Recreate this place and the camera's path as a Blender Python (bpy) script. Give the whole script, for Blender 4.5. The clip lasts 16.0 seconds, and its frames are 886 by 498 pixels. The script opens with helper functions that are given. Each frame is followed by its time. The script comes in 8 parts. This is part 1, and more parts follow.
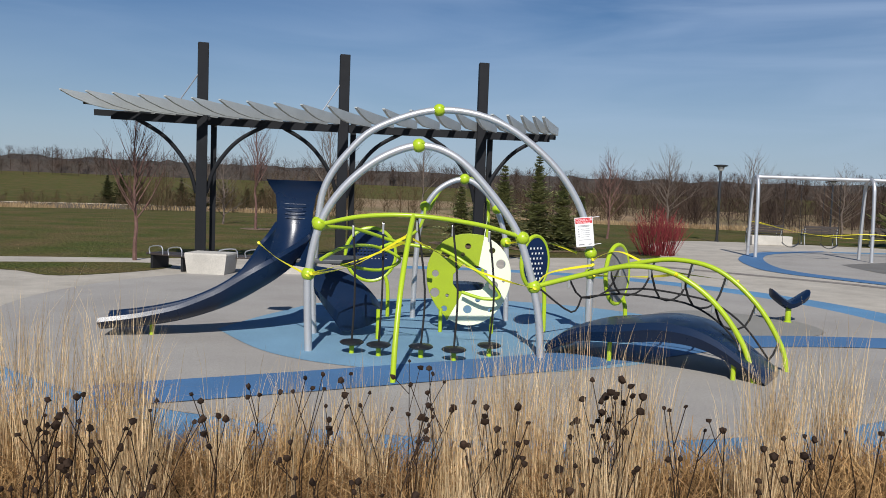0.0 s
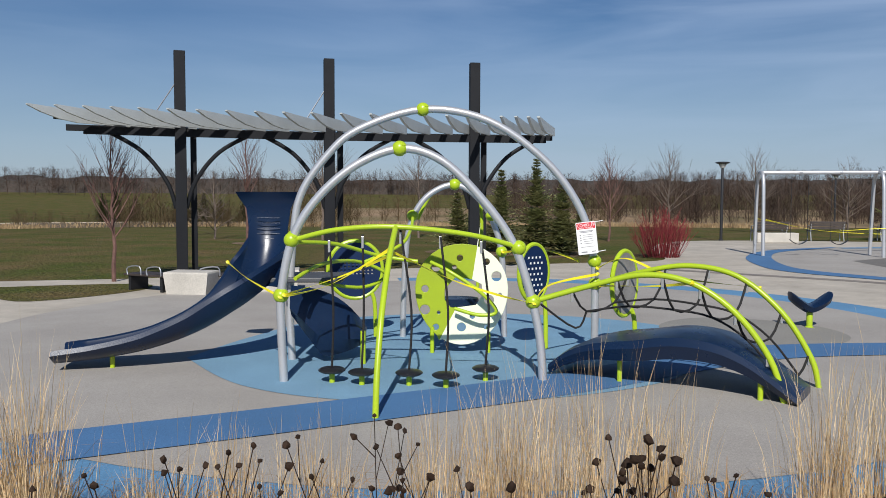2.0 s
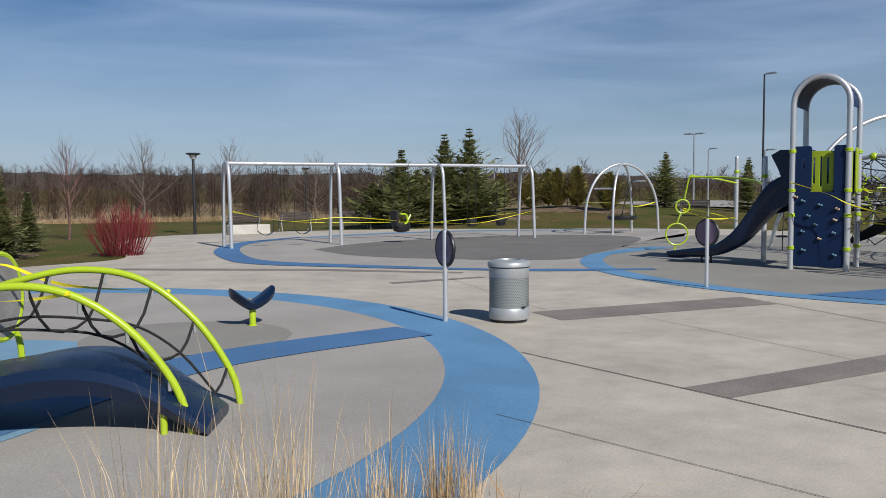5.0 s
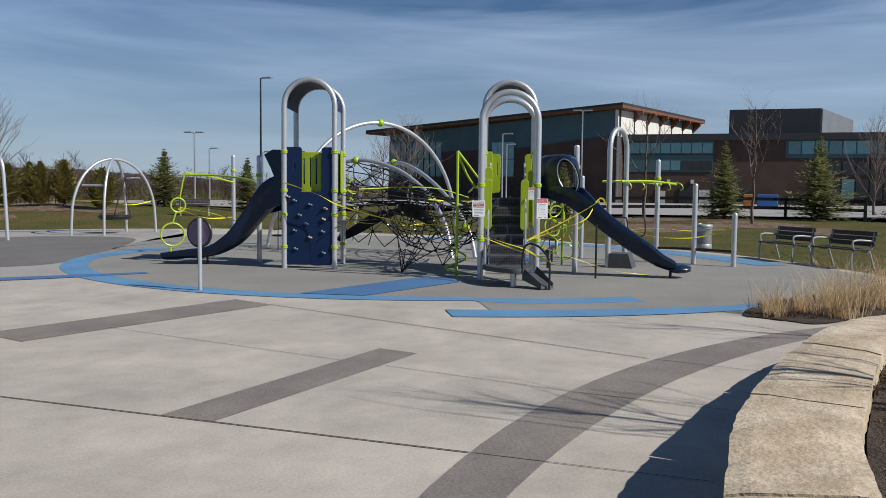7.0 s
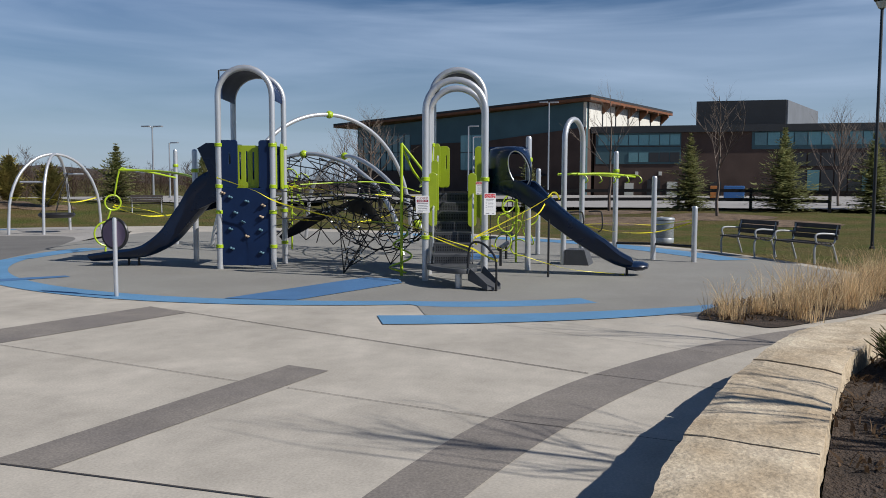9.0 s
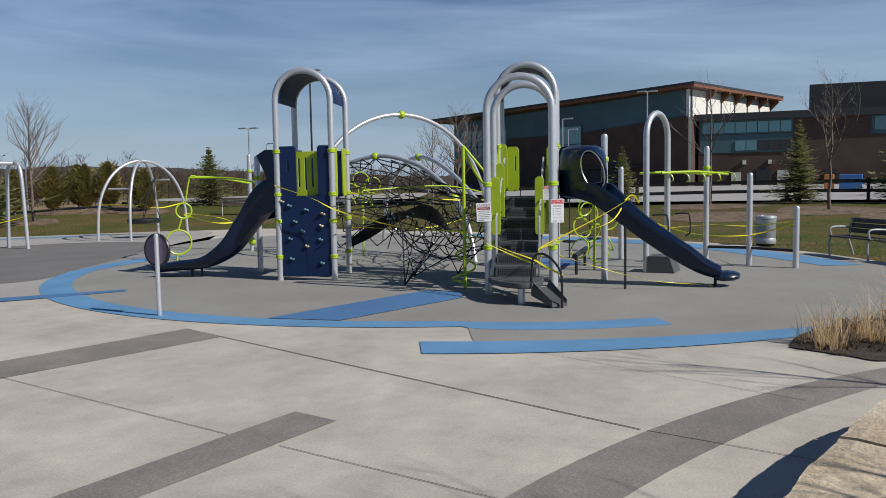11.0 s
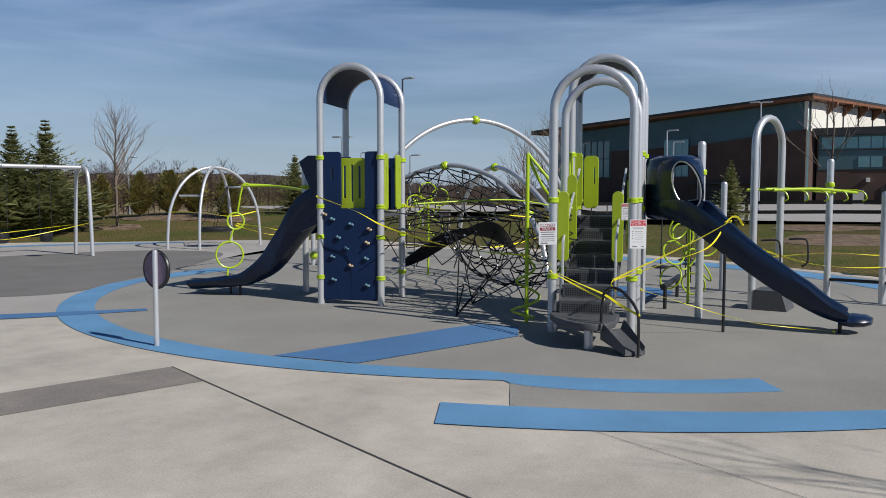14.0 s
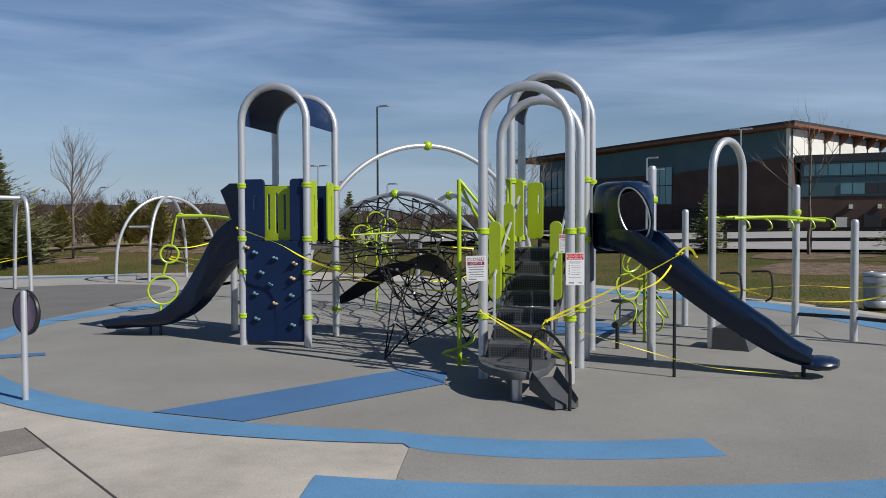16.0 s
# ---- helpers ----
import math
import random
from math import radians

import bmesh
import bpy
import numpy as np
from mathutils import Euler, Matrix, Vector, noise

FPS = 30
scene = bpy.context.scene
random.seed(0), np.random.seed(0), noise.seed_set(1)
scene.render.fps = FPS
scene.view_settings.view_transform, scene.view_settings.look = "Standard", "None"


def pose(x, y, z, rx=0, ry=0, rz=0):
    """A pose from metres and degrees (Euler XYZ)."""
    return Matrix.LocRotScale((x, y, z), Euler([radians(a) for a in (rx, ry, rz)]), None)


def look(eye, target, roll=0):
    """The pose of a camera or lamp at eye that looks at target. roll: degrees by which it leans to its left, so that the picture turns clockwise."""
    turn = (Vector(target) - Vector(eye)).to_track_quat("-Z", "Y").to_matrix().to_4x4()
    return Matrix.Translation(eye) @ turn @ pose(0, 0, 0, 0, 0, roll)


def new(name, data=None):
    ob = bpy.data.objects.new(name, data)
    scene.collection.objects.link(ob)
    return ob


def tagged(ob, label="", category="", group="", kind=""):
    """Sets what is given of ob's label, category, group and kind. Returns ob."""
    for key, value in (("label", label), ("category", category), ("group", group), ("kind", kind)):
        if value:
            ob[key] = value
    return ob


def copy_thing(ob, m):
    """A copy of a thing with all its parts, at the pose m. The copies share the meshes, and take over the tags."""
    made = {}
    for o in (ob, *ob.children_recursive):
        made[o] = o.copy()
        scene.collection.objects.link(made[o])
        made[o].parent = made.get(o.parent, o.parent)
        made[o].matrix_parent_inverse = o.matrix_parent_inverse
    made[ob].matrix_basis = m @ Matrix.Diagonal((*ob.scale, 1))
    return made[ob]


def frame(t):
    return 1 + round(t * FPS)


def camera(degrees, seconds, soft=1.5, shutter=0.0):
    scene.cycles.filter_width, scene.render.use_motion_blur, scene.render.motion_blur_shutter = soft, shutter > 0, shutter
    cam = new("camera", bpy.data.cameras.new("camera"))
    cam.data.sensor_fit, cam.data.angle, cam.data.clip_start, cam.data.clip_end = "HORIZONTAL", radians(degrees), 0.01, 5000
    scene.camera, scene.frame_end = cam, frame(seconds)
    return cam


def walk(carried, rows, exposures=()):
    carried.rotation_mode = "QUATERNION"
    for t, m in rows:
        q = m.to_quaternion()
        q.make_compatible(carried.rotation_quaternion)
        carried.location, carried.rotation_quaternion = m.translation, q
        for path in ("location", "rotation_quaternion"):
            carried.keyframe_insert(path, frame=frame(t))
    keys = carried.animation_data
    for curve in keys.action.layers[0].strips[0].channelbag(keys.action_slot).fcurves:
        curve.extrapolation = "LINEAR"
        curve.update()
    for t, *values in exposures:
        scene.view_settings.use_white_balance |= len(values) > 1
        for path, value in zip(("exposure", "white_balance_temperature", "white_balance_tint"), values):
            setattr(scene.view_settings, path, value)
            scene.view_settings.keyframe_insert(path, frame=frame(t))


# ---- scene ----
cam = camera(57.0, 16.0, 0.9)
PATH = [
    (0, (0.108, -0.613, 1.687), (0.132, 1.382, 1.55), 2.1),
    (0.5, (0.123, -0.41, 1.679), (0.138, 1.585, 1.537), 1.6),
    (1, (0.11, -0.155, 1.675), (0.111, 1.839, 1.531), 0.5),
    (1.5, (0.129, 0.063, 1.683), (0.15, 2.058, 1.543), 0.1),
    (2, (0.242, 0.25, 1.691), (0.264, 2.247, 1.571), 0.2),
    (2.5, (0.371, 0.423, 1.686), (0.404, 2.419, 1.556), 0),
    (3, (0.53, 0.636, 1.667), (0.585, 2.631, 1.541), 0),
    (3.2, (0.626, 0.708, 1.681), (0.687, 2.703, 1.55), -0.5),
    (5.3, (1.568, 1.597, 1.612), (2.89, 3.092, 1.473), -0.2),
    (5.5, (1.667, 1.627, 1.614), (3.078, 3.038, 1.472), 0),
    (5.7, (1.78, 1.675, 1.606), (3.261, 3.012, 1.467), 0.5),
    (6, (1.933, 1.737, 1.591), (3.504, 2.967, 1.451), 0.7),
    (6.5, (2.096, 1.823, 1.592), (3.87, 2.736, 1.457), 1),
    (7, (2.286, 1.931, 1.581), (4.149, 2.645, 1.446), 0.6),
    (7.5, (2.464, 1.934, 1.557), (4.354, 2.575, 1.413), 0.6),
    (8, (2.736, 1.881, 1.55), (4.624, 2.525, 1.404), 0.4),
    (8.2, (2.836, 1.855, 1.543), (4.724, 2.498, 1.394), 0.3),
    (10.3, (4.143, 1.588, 1.791), (5.997, 2.321, 1.639), -1),
    (10.5, (4.249, 1.557, 1.801), (6.067, 2.377, 1.643), -1.1),
    (11, (4.543, 1.574, 1.812), (6.332, 2.452, 1.647), -1),
    (11.5, (4.934, 1.73, 1.781), (6.725, 2.604, 1.615), -1),
    (12, (5.247, 1.804, 1.823), (7.029, 2.697, 1.653), -1.2),
    (12.5, (5.619, 1.872, 1.847), (7.357, 2.851, 1.707), -0.7),
    (13, (5.985, 1.957, 1.846), (7.703, 2.975, 1.72), -0.8),
    (13.5, (6.332, 1.947, 1.86), (7.994, 3.052, 1.73), -0.7),
    (14, (6.741, 1.977, 1.83), (8.41, 3.07, 1.695), 0.1),
    (14.5, (7.09, 1.988, 1.856), (8.751, 3.095, 1.752), 0),
    (15, (7.436, 1.906, 1.861), (9.1, 3.011, 1.758), -0.1),
    (15.5, (7.803, 1.902, 1.826), (9.475, 2.994, 1.723), -0.4),
    (16, (8.135, 1.885, 1.854), (9.822, 2.957, 1.789), -0.2),
]
walk(cam, [(t, look(eye, target, roll)) for t, eye, target, roll in PATH])

# ---- light ----
SUN_FROM = Vector((-0.06, -1.0, 0.80))
world = bpy.data.worlds.new("sky")
scene.world = world
world.use_nodes = True
wn, wl = world.node_tree.nodes, world.node_tree.links
sky = wn.new("ShaderNodeTexSky")
sky.sky_type = "NISHITA"
sky.sun_disc = False
sky.sun_elevation = math.atan2(0.80, 1.0)
sky.sun_rotation = math.pi
sky.air_density, sky.dust_density, sky.ozone_density = 1.0, 0.0, 2.6
wtc = wn.new("ShaderNodeTexCoord")
wmap = wn.new("ShaderNodeMapping")
wmap.inputs["Rotation"].default_value = (0, 0, 0.35)
wmap.inputs["Scale"].default_value = (1.6, 1.1, 11.0)
wno = wn.new("ShaderNodeTexNoise")
wno.inputs["Scale"].default_value, wno.inputs["Detail"].default_value = 1.7, 7.0
wno.inputs["Distortion"].default_value = 0.7
wra = wn.new("ShaderNodeValToRGB")
wra.color_ramp.elements[0].position, wra.color_ramp.elements[1].position = 0.30, 0.88
wra.color_ramp.elements[1].color = (0.62, 0.62, 0.62, 1)
wmi = wn.new("ShaderNodeMixRGB")
wmi.inputs["Color2"].default_value = (9.6, 12.0, 16.0, 1)
wl.new(wtc.outputs["Generated"], wmap.inputs["Vector"])
wl.new(wmap.outputs["Vector"], wno.inputs["Vector"])
wl.new(wno.outputs["Fac"], wra.inputs["Fac"])
wsep, weast, wamt = wn.new("ShaderNodeSeparateXYZ"), wn.new("ShaderNodeMapRange"), wn.new("ShaderNodeMath")
weast.inputs["From Min"].default_value, weast.inputs["From Max"].default_value = -0.3, 0.9
weast.inputs["To Min"].default_value, weast.inputs["To Max"].default_value = 0.30, 1.25
wamt.operation = "MULTIPLY"
wl.new(wtc.outputs["Generated"], wsep.inputs["Vector"])
wl.new(wsep.outputs["X"], weast.inputs["Value"])
wl.new(weast.outputs["Result"], wamt.inputs[0])
wl.new(wra.outputs["Color"], wamt.inputs[1])
whigh, wfade = wn.new("ShaderNodeMapRange"), wn.new("ShaderNodeMath")
whigh.inputs["From Min"].default_value, whigh.inputs["From Max"].default_value = 0.28, 0.6
whigh.inputs["To Min"].default_value, whigh.inputs["To Max"].default_value = 1.0, 0.15
wfade.operation = "MULTIPLY"
wl.new(wsep.outputs["Z"], whigh.inputs["Value"])
wl.new(wamt.outputs[0], wfade.inputs[0])
wl.new(whigh.outputs["Result"], wfade.inputs[1])
wl.new(wfade.outputs[0], wmi.inputs["Fac"])
wsat = wn.new("ShaderNodeHueSaturation")
wsat.inputs["Saturation"].default_value = 1.18
wl.new(sky.outputs["Color"], wsat.inputs["Color"])
wtint = wn.new("ShaderNodeMixRGB")
wtint.blend_type = "MULTIPLY"
wtint.inputs["Fac"].default_value = 1.0
wtint.inputs["Color2"].default_value = (0.895, 0.95, 1.10, 1)
wl.new(wsat.outputs["Color"], wtint.inputs["Color1"])
wl.new(wtint.outputs["Color"], wmi.inputs["Color1"])
whaze, wmix = wn.new("ShaderNodeMapRange"), wn.new("ShaderNodeMixRGB")
whaze.inputs["From Min"].default_value, whaze.inputs["From Max"].default_value = 0.0, 0.20
whaze.inputs["To Min"].default_value, whaze.inputs["To Max"].default_value = 0.75, 0.0
wmix.inputs["Color2"].default_value = (6.0, 7.9, 10.5, 1)
wl.new(wsep.outputs["Z"], whaze.inputs["Value"])
wl.new(whaze.outputs["Result"], wmix.inputs["Fac"])
wl.new(wmi.outputs["Color"], wmix.inputs["Color1"])
wl.new(wmix.outputs["Color"], wn["Background"].inputs["Color"])
wn["Background"].inputs["Strength"].default_value = 0.054
sun_data = bpy.data.lights.new("sun", "SUN")
sun_data.energy, sun_data.angle, sun_data.color = 5.0, radians(0.53), (1.0, 0.965, 0.91)
sun = new("sun", sun_data)
sun.matrix_world = look(SUN_FROM * 30, (0, 0, 0))
scene.view_settings.exposure = 0.02


# ---- materials ----
def mat(name, color, rough=0.6, metal=0.0, vary=0.12, scale=6.0, fine=60.0, bump=0.15, dist=0.004, tint=None, spec=0.5, speck=0.0, obj=0.0):
    """A surface with broad stains, fine grain and relief; tint is the colour that the stains go towards."""
    m = bpy.data.materials.new(name)
    m.use_nodes = True
    n, l = m.node_tree.nodes, m.node_tree.links
    b = n["Principled BSDF"]
    tc = n.new("ShaderNodeNewGeometry")
    big, small = n.new("ShaderNodeTexNoise"), n.new("ShaderNodeTexNoise")
    for t, s, d in ((big, scale, 5.0), (small, fine, 3.0)):
        t.inputs["Scale"].default_value, t.inputs["Detail"].default_value = s, d
        l.new(tc.outputs["Position"], t.inputs["Vector"])
    r1 = n.new("ShaderNodeMapRange")
    r1.inputs["From Min"].default_value, r1.inputs["From Max"].default_value = 0.35, 0.68
    l.new(big.outputs["Fac"], r1.inputs["Value"])
    mix = n.new("ShaderNodeMixRGB")
    t = tint or tuple(c * (1 - 2.2 * vary) for c in color)
    mix.inputs["Color1"].default_value = (*color, 1)
    mix.inputs["Color2"].default_value = (*t, 1)
    f = n.new("ShaderNodeMath")
    f.operation = "MULTIPLY"
    f.inputs[1].default_value = 1.0 if tint else 0.8
    l.new(r1.outputs["Result"], f.inputs[0])
    l.new(f.outputs[0], mix.inputs["Fac"])
    grain = n.new("ShaderNodeMixRGB")
    grain.blend_type = "OVERLAY"
    grain.inputs["Fac"].default_value = min(1.0, 2.2 * vary + speck)
    l.new(mix.outputs["Color"], grain.inputs["Color1"])
    l.new(small.outputs["Color" if speck > 0.5 else "Fac"], grain.inputs["Color2"])
    out = grain.outputs["Color"]
    if obj:
        oi, hs = n.new("ShaderNodeObjectInfo"), n.new("ShaderNodeHueSaturation")
        mr = n.new("ShaderNodeMapRange")
        mr.inputs["To Min"].default_value, mr.inputs["To Max"].default_value = 1 - obj, 1 + obj
        l.new(oi.outputs["Random"], mr.inputs["Value"])
        l.new(mr.outputs["Result"], hs.inputs["Value"])
        l.new(out, hs.inputs["Color"])
        out = hs.outputs["Color"]
    l.new(out, b.inputs["Base Color"])
    rr = n.new("ShaderNodeMapRange")
    rr.inputs["To Min"].default_value, rr.inputs["To Max"].default_value = max(0.03, rough - 0.1), min(1.0, rough + 0.1)
    l.new(big.outputs["Fac"], rr.inputs["Value"])
    l.new(rr.outputs["Result"], b.inputs["Roughness"])
    b.inputs["Metallic"].default_value = metal
    b.inputs["Specular IOR Level"].default_value = spec
    if bump:
        bp = n.new("ShaderNodeBump")
        bp.inputs["Strength"].default_value, bp.inputs["Distance"].default_value = bump, dist
        l.new(small.outputs["Fac"], bp.inputs["Height"])
        l.new(bp.outputs["Normal"], b.inputs["Normal"])
    return m


def leafy(name, color, tint, scale=3.0, spread=0.35):
    """Foliage and dry stems: the colour changes from piece to piece."""
    m = mat(name, color, 0.75, 0, 0.2, scale, 30.0, 0.0, tint=tint, spec=0.2)
    n, l = m.node_tree.nodes, m.node_tree.links
    geo, hs, mr = n.new("ShaderNodeNewGeometry"), n.new("ShaderNodeHueSaturation"), n.new("ShaderNodeMapRange")
    mr.inputs["To Min"].default_value, mr.inputs["To Max"].default_value = 1 - spread, 1 + spread
    b = n["Principled BSDF"]
    src = b.inputs["Base Color"].links[0].from_socket
    l.new(geo.outputs["Random Per Island"], mr.inputs["Value"])
    l.new(mr.outputs["Result"], hs.inputs["Value"])
    l.new(src, hs.inputs["Color"])
    l.new(hs.outputs["Color"], b.inputs["Base Color"])
    tr, mx = n.new("ShaderNodeBsdfTranslucent"), n.new("ShaderNodeMixShader")
    mx.inputs["Fac"].default_value = 0.35
    l.new(hs.outputs["Color"], tr.inputs["Color"])
    l.new(b.outputs["BSDF"], mx.inputs[1])
    l.new(tr.outputs["BSDF"], mx.inputs[2])
    l.new(mx.outputs["Shader"], n["Material Output"].inputs["Surface"])
    return m


def weather(m, layers):
    """Adds mottling at more scales: each layer is noise scale, overlay strength, low and high of the noise."""
    n, l = m.node_tree.nodes, m.node_tree.links
    b = n["Principled BSDF"]
    geo = n.new("ShaderNodeNewGeometry")
    for scale, fac, lo, hi in layers:
        tx, mr, mx = n.new("ShaderNodeTexNoise"), n.new("ShaderNodeMapRange"), n.new("ShaderNodeMixRGB")
        tx.inputs["Scale"].default_value, tx.inputs["Detail"].default_value, tx.inputs["Roughness"].default_value = scale, 8.0, 0.68
        mr.inputs["From Min"].default_value, mr.inputs["From Max"].default_value = lo, hi
        mr.inputs["To Min"].default_value, mr.inputs["To Max"].default_value = 0.12, 0.88
        mx.blend_type = "OVERLAY"
        mx.inputs["Fac"].default_value = fac
        l.new(geo.outputs["Position"], tx.inputs["Vector"])
        l.new(tx.outputs["Fac"], mr.inputs["Value"])
        l.new(b.inputs["Base Color"].links[0].from_socket, mx.inputs["Color1"])
        l.new(mr.outputs["Result"], mx.inputs["Color2"])
        l.new(mx.outputs["Color"], b.inputs["Base Color"])
    return m


CONCRETE = mat("concrete", (0.445, 0.403, 0.343), 0.85, 0, 0.10, 1.0, 55.0, 0.14, 0.002, tint=(0.365, 0.33, 0.28))
weather(CONCRETE, ((0.35, 0.18, 0.3, 0.7), (3.0, 0.15, 0.3, 0.7), (60.0, 0.16, 0.3, 0.7)))
CONCRETE_BLOCK = mat("cast concrete", (0.52, 0.49, 0.44), 0.85, 0, 0.12, 2.0, 40.0, 0.3)
BAND = mat("dark concrete band", (0.17, 0.15, 0.135), 0.85, 0, 0.14, 1.1, 60.0, 0.3, 0.003, tint=(0.215, 0.19, 0.165))
JOINT = mat("joint", (0.07, 0.06, 0.055), 0.95, 0, 0.2, 3.0)
weather(BAND, ((3.0, 0.18, 0.3, 0.7), (60.0, 0.20, 0.3, 0.7)))
RUBBER_LIGHT = mat("light grey rubber", (0.33, 0.31, 0.285), 0.9, 0, 0.07, 0.7, 110.0, 0.5, 0.003, tint=(0.29, 0.27, 0.25), speck=0.2)
RUBBER_GREY = mat("grey rubber", (0.240, 0.232, 0.208), 0.9, 0, 0.08, 0.6, 110.0, 0.5, 0.003, tint=(0.215, 0.205, 0.187), speck=0.2)
RUBBER_DARK = mat("dark grey rubber", (0.15, 0.142, 0.132), 0.9, 0, 0.08, 0.8, 110.0, 0.5, 0.003, speck=0.2)
BLUE_LIGHT = mat("light blue rubber", (0.10, 0.245, 0.42), 0.85, 0, 0.09, 0.8, 110.0, 0.5, 0.003, speck=0.15)
BLUE_PALE = mat("pale blue rubber", (0.165, 0.305, 0.43), 0.85, 0, 0.09, 0.8, 110.0, 0.5, 0.003, speck=0.15)
BLUE_MID = mat("blue rubber", (0.058, 0.155, 0.318), 0.85, 0, 0.09, 0.8, 110.0, 0.5, 0.003, speck=0.15)
for m in (RUBBER_LIGHT, RUBBER_GREY, RUBBER_DARK, BLUE_LIGHT, BLUE_PALE, BLUE_MID):
    weather(m, ((0.5, 0.14, 0.3, 0.7), (70.0, 0.24, 0.3, 0.7)))
STEEL = mat("galvanised tube", (0.60, 0.61, 0.63), 0.36, 0.55, 0.06, 4.0, 90.0, 0.05)
ALU = mat("brushed aluminium", (0.52, 0.53, 0.55), 0.34, 0.75, 0.08, 3.0, 120.0, 0.08)
CHARCOAL = mat("charcoal steel paint", (0.011, 0.012, 0.015), 0.6, 0, 0.12, 3.0, 70.0, 0.06, spec=0.22)
BLACK = mat("black steel", (0.014, 0.014, 0.016), 0.42, 0, 0.1, 5.0, 80.0, 0.05)
LIME = mat("lime paint", (0.385, 0.525, 0.020), 0.33, 0, 0.05, 3.0, 50.0, 0.03)
LIME_PANEL = mat("lime plastic", (0.32, 0.415, 0.016), 0.42, 0, 0.06, 3.0, 90.0, 0.12)
CREAM = mat("cream plastic", (0.80, 0.83, 0.64), 0.42, 0, 0.05, 3.0, 90.0, 0.12)
NAVY = mat("navy moulded plastic", (0.006, 0.018, 0.051), 0.29, 0, 0.10, 2.5, 130.0, 0.10, spec=0.38)
NAVY_PANEL = mat("navy board", (0.006, 0.021, 0.072), 0.5, 0, 0.10, 3.0, 130.0, 0.12, spec=0.25)
ROPE = mat("black rope", (0.015, 0.014, 0.014), 0.85, 0, 0.2, 30.0, 240.0, 0.6)
FERRULE = mat("alloy clamp", (0.62, 0.62, 0.62), 0.35, 0.8, 0.05, 9.0)
GREY_STEP = mat("grey coated steel", (0.072, 0.075, 0.082), 0.55, 0, 0.12, 4.0, 150.0, 0.3)
HOLE = mat("punched hole", (0.012, 0.012, 0.013), 0.9, 0, 0.1)
HOLD_TAN = mat("tan resin", (0.48, 0.36, 0.25), 0.6, 0, 0.12, 12.0)
HOLD_BLUE = mat("teal resin", (0.10, 0.20, 0.26), 0.6, 0, 0.12, 12.0)
TAPE = mat("caution tape", (0.80, 0.70, 0.02), 0.4, 0, 0.06, 8.0, 30.0, 0.05)
TAPE_INK = mat("tape print", (0.03, 0.028, 0.01), 0.5, 0, 0.05)
PAPER = mat("sign board", (0.80, 0.79, 0.78), 0.45, 0, 0.03, 3.0, 40.0, 0.0)
RED_INK = mat("red print", (0.62, 0.035, 0.05), 0.45, 0, 0.03)
GREY_INK = mat("grey print", (0.24, 0.24, 0.26), 0.5, 0, 0.03)
MAROON_INK = mat("maroon print", (0.30, 0.035, 0.06), 0.5, 0, 0.03)
WHITE_INK = mat("white print", (0.82, 0.82, 0.82), 0.5, 0, 0.02)
MAUVE = mat("mauve panel", (0.17, 0.12, 0.20), 0.4, 0, 0.10, 5.0, 60.0, 0.1)
STONE = mat("armour stone", (0.55, 0.46, 0.335), 0.92, 0, 0.14, 2.6, 40.0, 0.6, 0.012, tint=(0.40, 0.31, 0.205))
weather(STONE, ((3.0, 0.24, 0.3, 0.7), (16.0, 0.28, 0.3, 0.7), (70.0, 0.28, 0.3, 0.7)))
MULCH = mat("mulch", (0.075, 0.050, 0.034), 0.95, 0, 0.35, 5.0, 45.0, 1.0, 0.05)
LAWN = mat("lawn", (0.070, 0.084, 0.020), 0.95, 0, 0.34, 0.5, 11.0, 1.0, 0.12, tint=(0.135, 0.098, 0.045), spec=0.08)
STRAW = leafy("dry grass", (0.75, 0.58, 0.36), (0.50, 0.345, 0.18), 2.5, 0.5)
SEED = leafy("seed heads", (0.022, 0.014, 0.010), (0.05, 0.03, 0.02), 8.0, 0.4)
BARK = mat("grey bark", (0.17, 0.13, 0.105), 0.9, 0, 0.2, 9.0, 70.0, 0.5)
BARK_RED = mat("reddish twigs", (0.16, 0.085, 0.07), 0.9, 0, 0.2, 9.0, 70.0, 0.5)
WOODS = leafy("bare woodland", (0.105, 0.068, 0.050), (0.070, 0.050, 0.040), 0.05, 0.4)
NEEDLE = leafy("spruce needles", (0.20, 0.225, 0.095), (0.26, 0.245, 0.11), 2.0, 0.55)
CEDAR = leafy("cedar foliage", (0.25, 0.235, 0.075), (0.32, 0.25, 0.085), 1.4, 0.55)
DOGWOOD = leafy("red stems", (0.33, 0.055, 0.065), (0.22, 0.045, 0.05), 3.0, 0.4)
BRICK = mat("brown brick", (0.085, 0.052, 0.041), 0.85, 0, 0.12, 0.4, 8.0, 0.3, 0.02)
CLAD = mat("blue-grey cladding", (0.060, 0.125, 0.145), 0.5, 0.1, 0.08, 0.3, 6.0, 0.1)
CLAD_BLACK = mat("black cladding", (0.028, 0.030, 0.034), 0.55, 0, 0.10, 0.4, 6.0, 0.1)
# brighter window glass: a strong sky reflection is painted into the base colour
GLAZE_BRIGHT = mat("glazing with bright painted sky", (0.13, 0.33, 0.37), 0.08, 0, 0.08, 0.3, 5.0, 0.0, spec=0.8)
GREY_CLAD = mat("grey ribbed cladding", (0.17, 0.18, 0.20), 0.6, 0.1, 0.08, 0.4, 6.0, 0.1)
